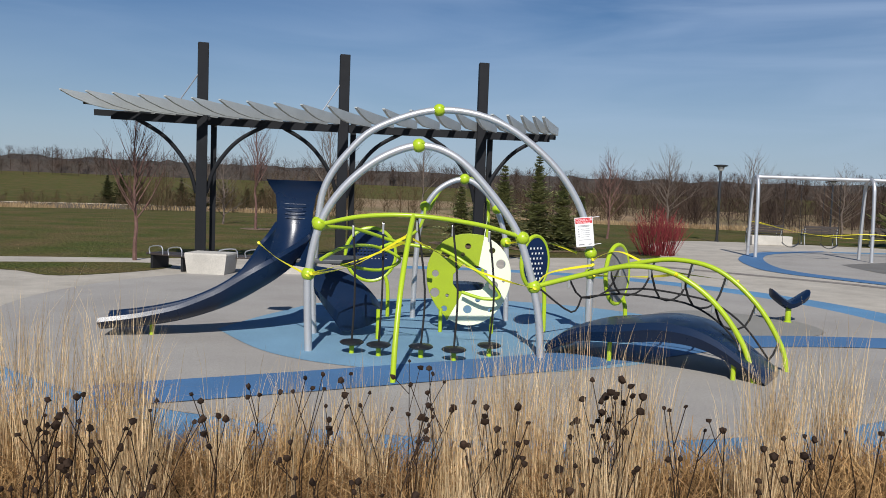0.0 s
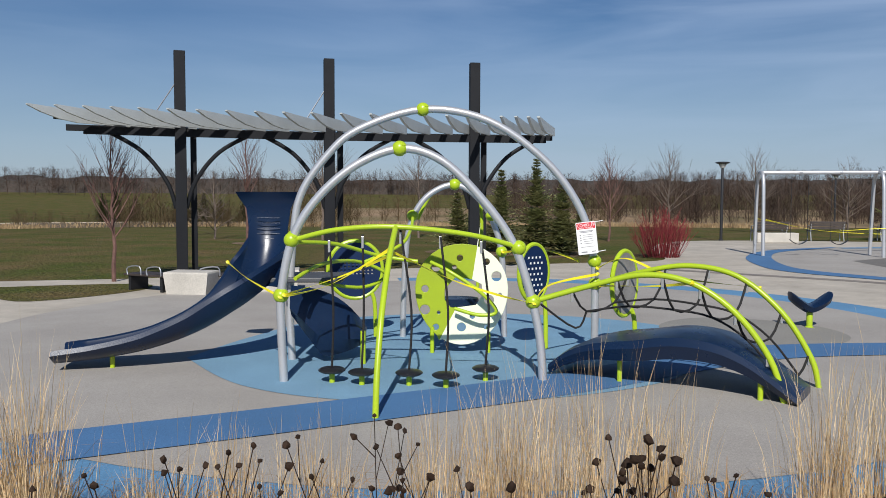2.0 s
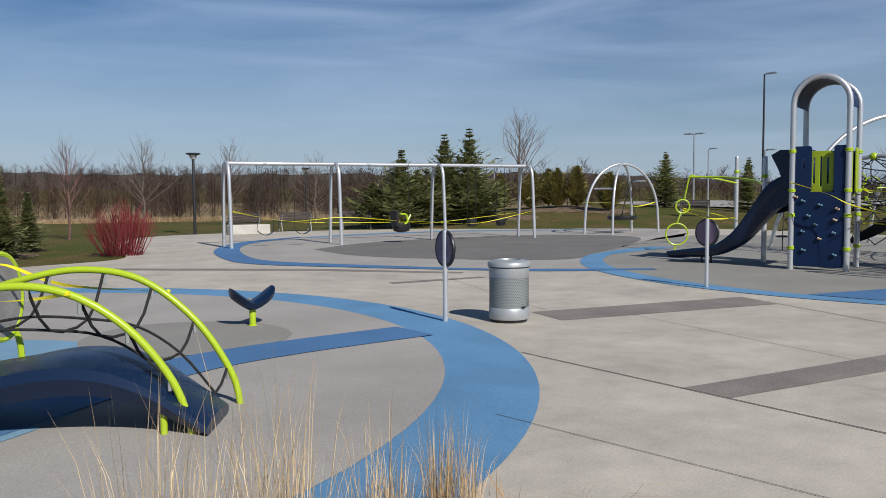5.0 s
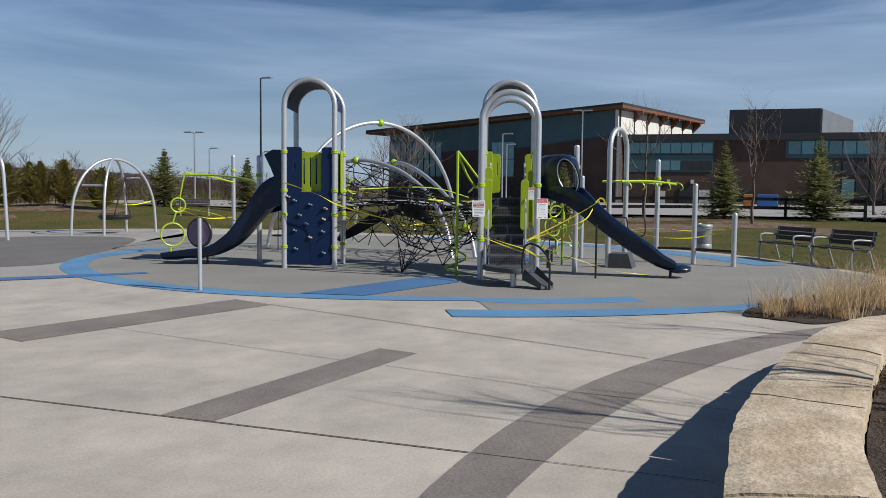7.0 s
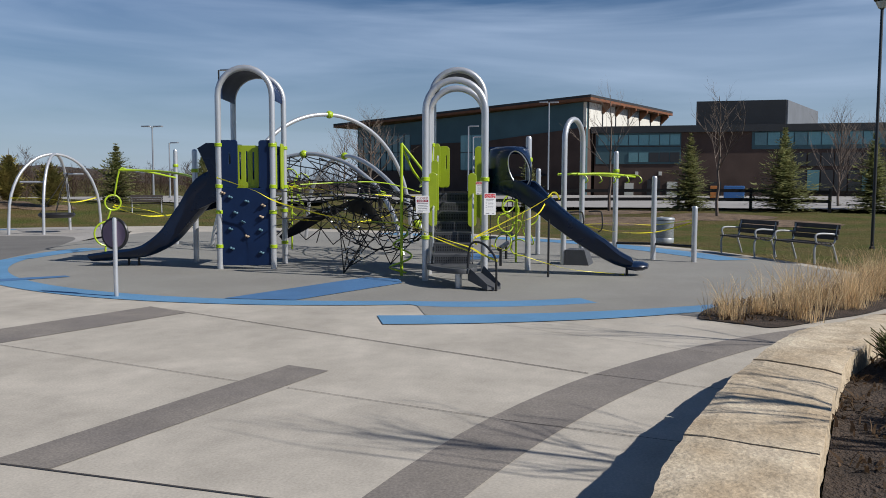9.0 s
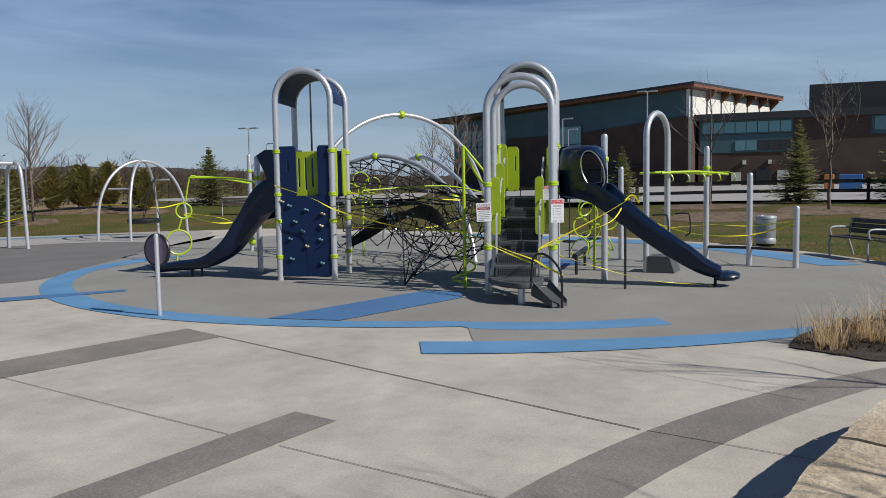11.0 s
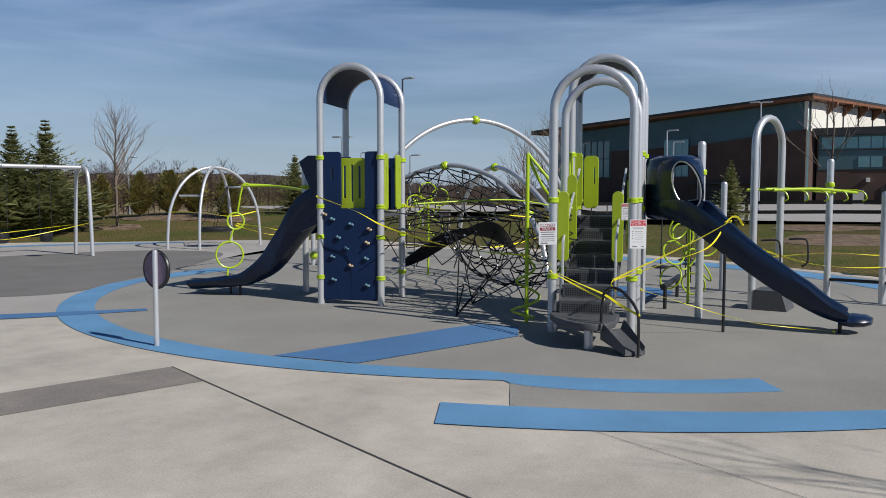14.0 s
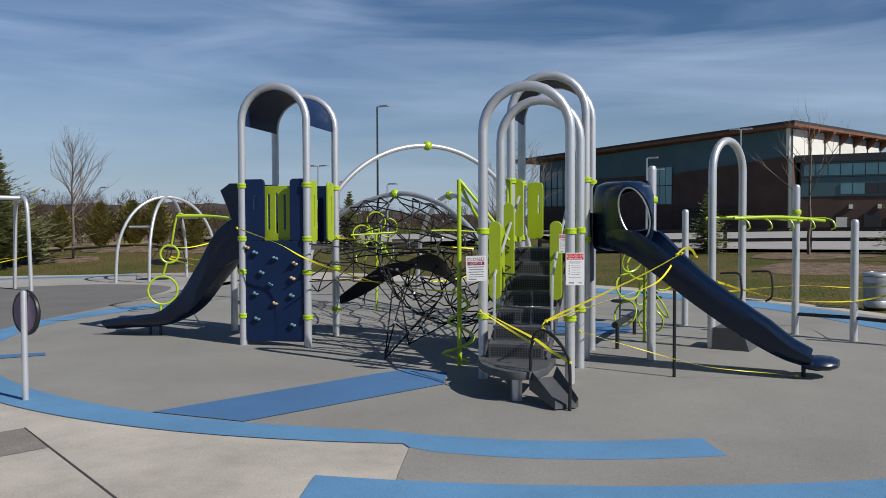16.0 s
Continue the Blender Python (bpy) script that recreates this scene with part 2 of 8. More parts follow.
# teal window glass, its base colour lightened to stand in for reflected sky
GLAZE = mat("tinted glazing with painted sky", (0.11, 0.24, 0.27), 0.10, 0, 0.08, 0.3, 5.0, 0.0, spec=0.7)
WOOD = mat("fir soffit", (0.20, 0.075, 0.03), 0.6, 0, 0.14, 0.8, 12.0, 0.2)
WHITE_WALL = mat("white panel", (0.70, 0.68, 0.62), 0.7, 0, 0.05, 0.5, 8.0, 0.1)
ASPHALT = mat("pale car park", (0.33, 0.31, 0.29), 0.9, 0, 0.08, 0.3, 20.0, 0.3)
FENCE = mat("black fence board", (0.016, 0.014, 0.013), 0.7, 0, 0.15, 3.0)
BENCH_WOOD = mat("dark slats", (0.045, 0.034, 0.030), 0.6, 0, 0.15, 4.0)
RAFTER = mat("zinc fins", (0.50, 0.53, 0.53), 0.5, 0.2, 0.07, 2.0, 60.0, 0.05)
LAMP_BLACK = mat("lamp paint", (0.018, 0.018, 0.02), 0.45, 0, 0.1, 4.0)
BENCH_STEEL = mat("dull cast alloy", (0.36, 0.37, 0.38), 0.55, 0.1, 0.1, 6.0, 90.0, 0.08)
BIN_STEEL = mat("weathered bin steel", (0.40, 0.42, 0.43), 0.42, 0.4, 0.05, 4.0, 70.0, 0.04)
BIN_MESH = mat("perforated bin steel", (0.27, 0.29, 0.29), 0.5, 0.3, 0.06, 4.0, 70.0, 0.04)
LENS = mat("lamp lens", (0.6, 0.6, 0.58), 0.25, 0, 0.04, 4.0)
ORANGE = mat("orange box", (0.62, 0.22, 0.05), 0.6, 0, 0.05)
BLUE_BOX = mat("blue box", (0.05, 0.17, 0.42), 0.6, 0, 0.05)
REED = leafy("pale reeds", (0.50, 0.37, 0.21), (0.33, 0.22, 0.12), 0.4, 0.3)
FIELD = mat("meadow", (0.27, 0.18, 0.10), 0.95, 0, 0.2, 0.06, 1.2, 0.5, 0.1, tint=(0.15, 0.12, 0.045))


# ---- building blocks ----
def part(name, bm, material, parent=None, label="", smooth=False):
    """One mesh object under a thing or a part."""
    me = bpy.data.meshes.new(name)
    bm.to_mesh(me)
    bm.free()
    me.materials.append(material)
    if smooth:
        for p in me.polygons:
            p.use_smooth = True
        me.set_sharp_from_angle(angle=radians(38))
    ob = new(name, me)
    if parent is not None:
        ob.parent = parent
    if label:
        ob["label"] = label
    return ob


def thing(name, x, y, z, label, category, group="", rz=0.0):
    ob = new(name)
    ob.empty_display_size = 0.2
    ob.matrix_world = pose(x, y, z, 0, 0, rz)
    return tagged(ob, label, category, group)


def spline(pts, k=6, closed=False):
    """A smooth line through points."""
    p = [Vector(q) for q in pts]
    n = len(p)
    out = []
    for i in range(n if closed else n - 1):
        if closed:
            a, b, c, d = p[i - 1], p[i], p[(i + 1) % n], p[(i + 2) % n]
        else:
            a, b, c, d = p[max(i - 1, 0)], p[i], p[i + 1], p[min(i + 2, n - 1)]
        for j in range(k):
            t = j / k
            out.append(0.5 * ((2 * b) + (c - a) * t + (2 * a - 5 * b + 4 * c - d) * t * t + (3 * b - a - 3 * c + d) * t ** 3))
    if not closed:
        out.append(p[-1].copy())
    return out


def tube(bm, pts, r, seg=10, closed=False, taper=None):
    """A round bar along points."""
    n = len(pts)
    rings, up = [], None
    for i, q in enumerate(pts):
        a = pts[i - 1] if (i or closed) else pts[0]
        b = pts[(i + 1) % n] if (i < n - 1 or closed) else pts[-1]
        d = (Vector(b) - Vector(a)).normalized()
        if up is None:
            up = d.orthogonal().normalized()
        up = (up - d * up.dot(d))
        up = up.normalized() if up.length > 1e-6 else d.orthogonal().normalized()
        side = d.cross(up)
        rr = r if taper is None else r + (taper - r) * i / max(n - 1, 1)
        rings.append([bm.verts.new(Vector(q) + (up * math.cos(2 * math.pi * k / seg) + side * math.sin(2 * math.pi * k / seg)) * rr) for k in range(seg)])
    for i in range(n if closed else n - 1):
        u, v = rings[i], rings[(i + 1) % n]
        for k in range(seg):
            bm.faces.new((u[k], u[(k + 1) % seg], v[(k + 1) % seg], v[k]))
    if not closed:
        bm.faces.new(rings[0][::-1])
        bm.faces.new(rings[-1])
    return bm


def bar(name, pts, r, material, parent, k=6, seg=10, closed=False, label="", taper=None):
    p = spline(pts, k, closed) if k > 1 else [Vector(q) for q in pts]
    return part(name, tube(bmesh.new(), p, r, seg, closed, taper), material, parent, label, True)


def box(bm, c, s, m=None, bevel=0.0):
    """A box of size s round c, turned by m."""
    r = bmesh.ops.create_cube(bm, size=1.0)
    t = (m or Matrix()) @ Matrix.Translation(c) @ Matrix.Diagonal((*s, 1))
    bmesh.ops.transform(bm, matrix=t, verts=r["verts"])
    if bevel:
        es = {e for v in r["verts"] for e in v.link_edges}
        bmesh.ops.bevel(bm, geom=list(es), offset=bevel, segments=2, affect="EDGES", profile=0.5)
    return bm


def boxed(name, c, s, material, parent, m=None, bevel=0.008, label=""):
    return part(name, box(bmesh.new(), c, s, m, bevel), material, parent, label)


def lathe(bm, profile, seg=20, at=(0, 0, 0)):
    """Turns (radius, height) pairs about the upright axis."""
    rings = [[bm.verts.new((at[0] + r * math.cos(2 * math.pi * k / seg), at[1] + r * math.sin(2 * math.pi * k / seg), at[2] + z)) for k in range(seg)] for r, z in profile]
    for u, v in zip(rings, rings[1:]):
        for k in range(seg):
            bm.faces.new((u[k], u[(k + 1) % seg], v[(k + 1) % seg], v[k]))
    bm.faces.new(rings[0][::-1])
    bm.faces.new(rings[-1])
    return bm


def ball(name, c, r, material, parent, label=""):
    """A clamp ball: two halves with a seam and a bolt boss."""
    bm = bmesh.new()
    prof = [(0.02 * r, -r)] + [(r * math.cos(a), r * math.sin(a)) for a in [math.radians(d) for d in range(-75, -1, 15)]]
    prof += [(0.95 * r, -0.035 * r), (0.95 * r, 0.035 * r)] + [(r * math.cos(a), r * math.sin(a)) for a in [math.radians(d) for d in range(2, 78, 15)]] + [(0.02 * r, r)]
    lathe(bm, prof, 18)
    lathe(bm, [(0.22 * r, 0.9 * r), (0.22 * r, 1.05 * r), (0.14 * r, 1.05 * r)], 8)
    bmesh.ops.transform(bm, matrix=pose(*c, 62, 10, 25), verts=bm.verts)
    return part(name, bm, material, parent, label, True)


def flat(bm, outline, z=0.0):
    vs = [bm.verts.new((x, y, z)) for x, y in outline]
    f = bm.faces.new(vs)
    if f.normal.z < 0:
        f.normal_flip()
    bmesh.ops.triangulate(bm, faces=[f])
    return bm


def sheet(name, outline, z, material, label, category, thick=0.0):
    """A level surface of the setting."""
    bm = flat(bmesh.new(), outline, z)
    bmesh.ops.recalc_face_normals(bm, faces=bm.faces)
    for f in bm.faces:
        if f.normal.z < 0:
            f.normal_flip()
    return tagged(part(name, bm, material), label, category, "", "structure")


def circle(cx, cy, r, a0=0.0, a1=360.0, n=96):
    return [(cx + r * math.cos(math.radians(a0 + (a1 - a0) * i / n)), cy + r * math.sin(math.radians(a0 + (a1 - a0) * i / n))) for i in range(n + (a1 - a0 != 360.0))]


def strip_between(name, a, b, z, material, label, category):
    """The band between two lines with the same number of points."""
    bm = bmesh.new()
    u = [bm.verts.new((x, y, z)) for x, y in a]
    v = [bm.verts.new((x, y, z)) for x, y in b]
    for i in range(len(u) - 1):
        f = bm.faces.new((u[i], u[i + 1], v[i + 1], v[i]))
        f.normal_update()
        if f.normal.z < 0:
            f.normal_flip()
    return tagged(part(name, bm, material), label, category, "", "structure")


def flat_spline(pts, k=8):
    return [(p.x, p.y) for p in spline([(x, y, 0) for x, y in pts], k)]


def plate(outline, holes, thick, m):
    """A flat board with round-cornered outline and real holes, laid out in its plane, thick, placed by m. Returns a bmesh."""
    cu = bpy.data.curves.new("board", "CURVE")
    cu.dimensions, cu.fill_mode, cu.extrude = "2D", "BOTH", thick / 2
    cu.bevel_depth, cu.bevel_resolution = min(0.006, thick / 4), 1
    for loop in (outline, *holes):
        s = cu.splines.new("POLY")
        s.points.add(len(loop) - 1)
        for q, p in zip(s.points, loop):
            q.co = (p[0], p[1], 0, 1)
        s.use_cyclic_u = True
    ob = bpy.data.objects.new("board", cu)
    scene.collection.objects.link(ob)
    dg = bpy.context.evaluated_depsgraph_get()
    me = bpy.data.meshes.new_from_object(ob.evaluated_get(dg))
    bm = bmesh.new()
    bm.from_mesh(me)
    bmesh.ops.transform(bm, matrix=m, verts=bm.verts)
    bpy.data.objects.remove(ob)
    bpy.data.curves.remove(cu)
    bpy.data.meshes.remove(me)
    return bm


def disc(cx, cy, r, n=18, ry=None):
    return [(cx + r * math.cos(2 * math.pi * i / n), cy + (ry or r) * math.sin(2 * math.pi * i / n)) for i in range(n)]


def rounded(w, h, r, cx=0.0, cy=0.0):
    out = []
    for sx, sy, a in ((1, 1, 0), (-1, 1, 90), (-1, -1, 180), (1, -1, 270)):
        for i in range(5):
            t = math.radians(a + 22.5 * i)
            out.append((cx + sx * (w / 2 - r) + r * math.cos(t), cy + sy * (h / 2 - r) + r * math.sin(t)))
    return out


def upright(x, y, z, rz):
    """Lays a board's plane upright: its width along rz, its height up."""
    return pose(x, y, z, 90, 0, rz)


def ribbon(name, pts, w, material, parent, twist=0.0, k=8, label="", phase=0.0):
    """A thin band of tape along points, turning as it goes."""
    p = spline(pts, k)
    bm = bmesh.new()
    rows = []
    for i, q in enumerate(p):
        d = (p[min(i + 1, len(p) - 1)] - p[max(i - 1, 0)]).normalized()
        side = d.cross(Vector((0, 0, 1)))
        side = side.normalized() if side.length > 0.05 else Vector((1, 0, 0))
        up = side.cross(d)
        a = phase + twist * i / len(p)
        o = (up * math.cos(a) + side * math.sin(a)) * w / 2
        nrm = d.cross(o).normalized() * 0.0008
        rows.append([bm.verts.new(q + o + nrm), bm.verts.new(q - o + nrm), bm.verts.new(q - o - nrm), bm.verts.new(q + o - nrm)])
    for u, v in zip(rows, rows[1:]):
        for j in range(4):
            bm.faces.new((u[j], u[(j + 1) % 4], v[(j + 1) % 4], v[j]))
    return part(name, bm, material, parent, label)


def tape(pts, label, w=0.07, twist=3.0, phase=0.3, m=Matrix()):
    """A strand of caution tape, knotted at both ends."""
    w *= 0.68
    pts = [m @ Vector(p) for p in pts]
    t = thing("caution_tape", *pts[0], label, "tape", "caution tape round the closed playground")
    loc = [p - pts[0] for p in pts]
    ribbon("strand", loc, w * 0.62, TAPE, t, twist, 8, "", phase)
    for q in (loc[0], loc[-1]):
        bm = bmesh.new()
        o = bmesh.ops.create_icosphere(bm, subdivisions=1, radius=0.028)
        for v in o["verts"]:
            v.co = v.co * (0.8 + 0.4 * noise.noise(v.co * 40 + q)) + q
        part("knot", bm, TAPE, t)
    return t


def loft(sections, close_ends=True):
    """A skin over closed sections with the same number of points."""
    bm = bmesh.new()
    rings = [[bm.verts.new(p) for p in s] for s in sections]
    n = len(rings[0])
    for u, v in zip(rings, rings[1:]):
        for k in range(n):
            bm.faces.new((u[k], u[(k + 1) % n], v[(k + 1) % n], v[k]))
    if close_ends:
        bm.faces.new(rings[0][::-1])
        bm.faces.new(rings[-1])
    bmesh.ops.recalc_face_normals(bm, faces=bm.faces)
    return bm


def chute(path, widths, depths, t=0.035, k=5):
    """A moulded slide: a rounded channel with rolled rims along a path."""
    p = spline(path, k)
    n = len(p)
    secs = []
    for i, q in enumerate(p):
        d = (p[min(i + 1, n - 1)] - p[max(i - 1, 0)]).normalized()
        side = d.cross(Vector((0, 0, 1)))
        side = side.normalized() if side.length > 0.2 else Vector((1, 0, 0))
        up = side.cross(d)
        f = i / (n - 1) * (len(widths) - 1)
        j = min(int(f), len(widths) - 2)
        w = widths[j] + (widths[j + 1] - widths[j]) * (f - j)
        h = depths[j] + (depths[j + 1] - depths[j]) * (f - j)
        inner = [(-w / 2, h), (-w / 2 + 0.03, h * 0.5), (-w / 2 + 0.09, h * 0.12), (-w / 6, 0), (w / 6, 0), (w / 2 - 0.09, h * 0.12), (w / 2 - 0.03, h * 0.5), (w / 2, h)]
        outer = [(w / 2 + 0.04, h + 0.015), (w / 2 + 0.06, h - 0.03), (w / 2 + 0.02, h * 0.3), (w / 2 - 0.07, -t * 0.9), (0, -t - 0.02), (-w / 2 + 0.07, -t * 0.9), (-w / 2 - 0.02, h * 0.3), (-w / 2 - 0.06, h - 0.03), (-w / 2 - 0.04, h + 0.015)]
        secs.append([q + side * a + up * b for a, b in inner + outer])
    return loft(secs)


TURN = pose(0.572, -0.286, 0, 0, 0, 1.26)


def north(x, y):
    """From the toddler area's own axes to the plaza's."""
    v = TURN @ Vector((x, y, 0))
    return v.x, v.y


def terrain_north(d):
    if d < 45:
        return 0.0
    if d < 110:
        return -1.6 * (d - 45) / 65.0
    if d < 270:
        return -1.6 + 5.4 * (d - 110) / 160.0
    return 3.8 + (d - 270) * 0.022


def land(x, y):
    d = math.hypot(x - 5, y - 5)
    az = math.degrees(math.atan2(x - 3, y - 2))
    bank = 0.9 * math.exp(-((az - 45) / 13.0) ** 2) + 0.40 * math.exp(-((az - 88) / 18.0) ** 2)
    s = min(max((d - 31) / 13.0, 0.0), 1.0)
    s = s * s * (3 - 2 * s)
    w = min(max((62 - az) / 20.0, 0.0), 1.0) if az > -120 else 0.0
    return -0.03 + s * bank + w * terrain_north(d)


# ---- the ground ----
def build_ground():
    bm = bmesh.new()
    radii = [0, 8, 16, 24, 28, 31, 34, 37, 40, 43, 46, 50, 56, 64, 75, 90, 110, 140, 175, 215, 250, 290, 360, 500, 900, 2500]
    seg = 120
    rings = []
    for r in radii:
        ring = []
        for k in range(seg if r else 1):
            a = 2 * math.pi * k / seg
            x, y = 5 + r * math.sin(a), 5 + r * math.cos(a)
            ring.append(bm.verts.new((x, y, land(x, y))))
        rings.append(ring)
    for k in range(seg):
        bm.faces.new((rings[0][0], rings[1][(k + 1) % seg], rings[1][k]))
    for u, v in zip(rings[1:], rings[2:]):
        for k in range(seg):
            bm.faces.new((u[k], u[(k + 1) % seg], v[(k + 1) % seg], v[k]))
    bmesh.ops.recalc_face_normals(bm, faces=bm.faces)
    if sum(f.normal.z for f in bm.faces) < 0:
        bmesh.ops.reverse_faces(bm, faces=bm.faces)
    g = part("ground", bm, LAWN, smooth=True)
    tagged(g, "early spring lawn of short green and straw grass", "lawn", "", "structure")
    return g


build_ground()

# concrete plaza with its outer edge
plaza = flat_spline([(-16, 6), (-15, 12), (-12.5, 15.5), (-9.1, 16.8), (-6.0, 17.65), (-3.5, 18.9), (0, 20.6), (4, 22.2), (6.6, 23.2), (7.4, 26), (8.2, 30), (10.5, 34.2), (14, 35), (18, 34.3), (22.5, 32.6), (27, 29.8), (30.2, 26.4), (31.6, 22), (31.4, 16), (30.5, 10), (28.6, 6), (27, 3.6), (25.2, 1.9), (23, 0.5), (20.8, -0.6), (18, -1.4), (15, -1.6), (9, -2.4), (-6, -4.2), (-14, -3)], 6)
sheet("pavement", plaza, 0.0, CONCRETE, "broom-finished beige concrete plaza with stains", "pavement")

# rubber play surfaces
R1, R2 = (0.65, 11.03, 6.94), (20.79, 9.59, 8.06)
strip_between("rubber_floor_toddler", circle(*R1, 205, 460, 96), circle(0.6, 11.08, 6.1, 205, 460, 96), 0.004, BLUE_LIGHT, "light blue rubber ring round the toddler play area", "rubber surface")
sheet("rubber_floor_toddler_inner", circle(0.6, 11.08, 6.2), 0.008, RUBBER_LIGHT, "light grey poured rubber under the toddler climber", "rubber surface")
sheet("rubber_patch", flat_spline([(-2.38, 8.85), (-1.96, 10.26), (-1.29, 11.58), (0.49, 12.31), (2.3, 11.96), (3.42, 10.98), (3.65, 9.78), (3.08, 8.67), (2.3, 7.65), (1.01, 7.03), (-0.39, 7.0), (-1.5, 7.57), (-2.38, 8.85)], 8)[:-1], 0.012, BLUE_PALE, "pale blue rubber pool shape under the climber", "rubber surface")
sheet("rubber_patch_grey", flat_spline([(3.2, 9.8), (3.3, 11.2), (4.2, 11.9), (5.3, 11.3), (5.4, 10.2), (4.6, 9.6), (3.2, 9.8)], 8)[:-1], 0.0142, RUBBER_GREY, "grey rubber patch beside the spring seat", "rubber surface")
mid = flat_spline([(-2.52, 5.67), (-2.15, 5.86), (-0.64, 6.59), (1.4, 7.66), (3.9, 9.22), (6.62, 9.5)], 8)


def offset(line, d):
    out = []
    for i, (x, y) in enumerate(line):
        a, b = line[max(i - 1, 0)], line[min(i + 1, len(line) - 1)]
        t = Vector((b[0] - a[0], b[1] - a[1])).normalized()
        out.append((x - t.y * d, y + t.x * d))
    return out


strip_between("rubber_stripe", offset(mid, 0.34), offset(mid, -0.40), 0.016, BLUE_MID, "deep blue rubber stripe across the toddler area", "rubber surface")

sheet("rubber_floor_main", circle(R2[0], R2[1], R2[2], 120, 228, 60) + [(15.3, 3.2), (14.2, 2.6), (13.9, 2.0), (14.7, 0.9), (16.5, -0.4), (18.5, -0.9), (20.8, -0.3), (23, 0.8), (25, 2.2), (26.8, 4), (28.4, 6.4), (29.6, 10), (29.8, 16), (27, 21), (22, 19.5), (18.5, 17.6)], 0.004, RUBBER_GREY, "grey poured rubber under the main play structure", "rubber surface")
arc_out = [circle(R2[0], R2[1], R2[2] - 0.04, 93 + 1.25 * k, 100, 2)[0] for k in range(20)]
arc_in = [circle(R2[0], R2[1], 7.18 + 0.016 * k, 93 + 1.25 * k, 100, 2)[0] for k in range(20)]
outer = arc_out + circle(R2[0], R2[1], R2[2], 118, 208, 70) + flat_spline([(13.60, 5.69), (13.62, 5.35), (13.86, 4.66), (14.25, 4.0), (14.72, 3.42)], 4)
inner = arc_in + circle(21.10, 9.42, 7.86, 118, 204.5, 70) + flat_spline([(13.97, 5.98), (14.06, 5.62), (14.30, 4.97), (14.68, 4.32), (15.15, 3.74)], 4)
strip_between("rubber_ring", outer, inner, 0.008, BLUE_LIGHT, "light blue rubber ring at the edge of the main play area", "rubber surface")
c3, c4 = (20.73, 8.74, 9.26), (22.64, 9.38, 10.62)
lo = circle(*c3, 200.3, 233, 40)
hi = circle(*c4, 199.4, 226, 40)
sheet("rubber_gap", [(13.60, 5.69), (12.98, 5.36)] + [p for p in hi if p[1] < 5.36] + [(15.2, 2.2), (15.4, 3.6)] + [(14.6, 4.6), (14.1, 5.4)], 0.006, RUBBER_GREY, "grey rubber between two blue bands", "rubber surface")
strip_between("rubber_band", lo, hi, 0.010, BLUE_LIGHT, "light blue rubber band in front of the main play area", "rubber surface")
sheet("rubber_wedge", [(13.3, 8.55), (13.5, 7.5), (15.95, 6.85), (16.6, 7.2), (16.5, 7.75), (16.05, 7.9)], 0.012, BLUE_MID, "deep blue rubber wedge beside the stairs", "rubber surface")
sheet("rubber_disc_blue", circle(21.4, 7.45, 0.85, 0, 360, 40), 0.012, BLUE_MID, "deep blue rubber disc behind the stairs", "rubber surface")
strip_between("rubber_back_band", flat_spline([(30, 13), (28.8, 8.2), (27.2, 5.0), (25, 2.75), (22.8, 1.2)], 8), flat_spline([(29, 13), (27.9, 8.6), (26.4, 5.5), (24.3, 3.4), (22.4, 1.9)], 8), 0.010, BLUE_LIGHT, "light blue rubber band along the far edge", "rubber surface")

# swing area
so = [(14.8, 30.0), (11.6, 27.9), (9.6, 24.57), (8.7, 21.2), (8.75, 19.5), (9.75, 17.8), (11.89, 14.94), (13.08, 13.72), (14.77, 12.72)]
si = [(14.9, 29.7), (12.0, 27.4), (10.55, 25.0), (9.55, 21.9), (9.45, 20.0), (10.3, 18.2), (12.1, 15.3), (13.3, 14.2), (14.9, 12.95)]
sheet("rubber_floor_swings", flat_spline(so, 8) + [(16.5, 15.5), (19, 17.8), (24, 20.5), (27.5, 22), (28, 26), (24.5, 29.2), (19, 30.6)], 0.003, RUBBER_LIGHT, "light grey poured rubber under the swings", "rubber surface")
sheet("rubber_patch_swings", flat_spline([(12.1, 23.2), (11.9, 20.2), (13.2, 17.6), (15.2, 15.9), (17.5, 17.0), (20.5, 18.6), (24, 21.5), (23, 24.5), (19, 25.5), (15, 25.0), (12.1, 23.2)], 8)[:-1], 0.007, RUBBER_DARK, "dark grey rubber patch under the swings", "rubber surface")
strip_between("rubber_swing_ring", flat_spline(so, 8), flat_spline(si, 8), 0.011, BLUE_MID, "deep blue rubber ring round the swings", "rubber surface")
strip_between("rubber_far_arc", flat_spline([(14.9, 29.7), (19, 30.4), (23.2, 29.6), (27, 27)], 8), flat_spline([(14.9, 29.2), (19, 29.7), (23.0, 28.9), (26.6, 26.4)], 8), 0.009, BLUE_LIGHT, "light blue rubber arc behind the swings", "rubber surface")
sheet("rubber_disc_dome", circle(27.0, 25.2, 2.6, 0, 360, 48), 0.008, RUBBER_LIGHT, "light grey rubber disc under the basket swing", "rubber surface")

# darker concrete bands and joints
sheet("paving_band", [(6.86, 5.81), (9.75, 5.47), (9.66, 5.02), (6.88, 5.37)], 0.004, BAND, "dark grey concrete inlay band", "pavement")
sheet("paving_band_far", [(8.74, 9.81), (12.3, 9.04), (12.03, 8.24), (8.56, 9.02)], 0.004, BAND, "dark grey concrete inlay band", "pavement")
sheet("paving_band_thin", [(9.16, 14.2), (11.08, 13.97), (11.05, 13.76), (9.1, 13.95)], 0.004, BAND, "dark grey concrete inlay band", "pavement")
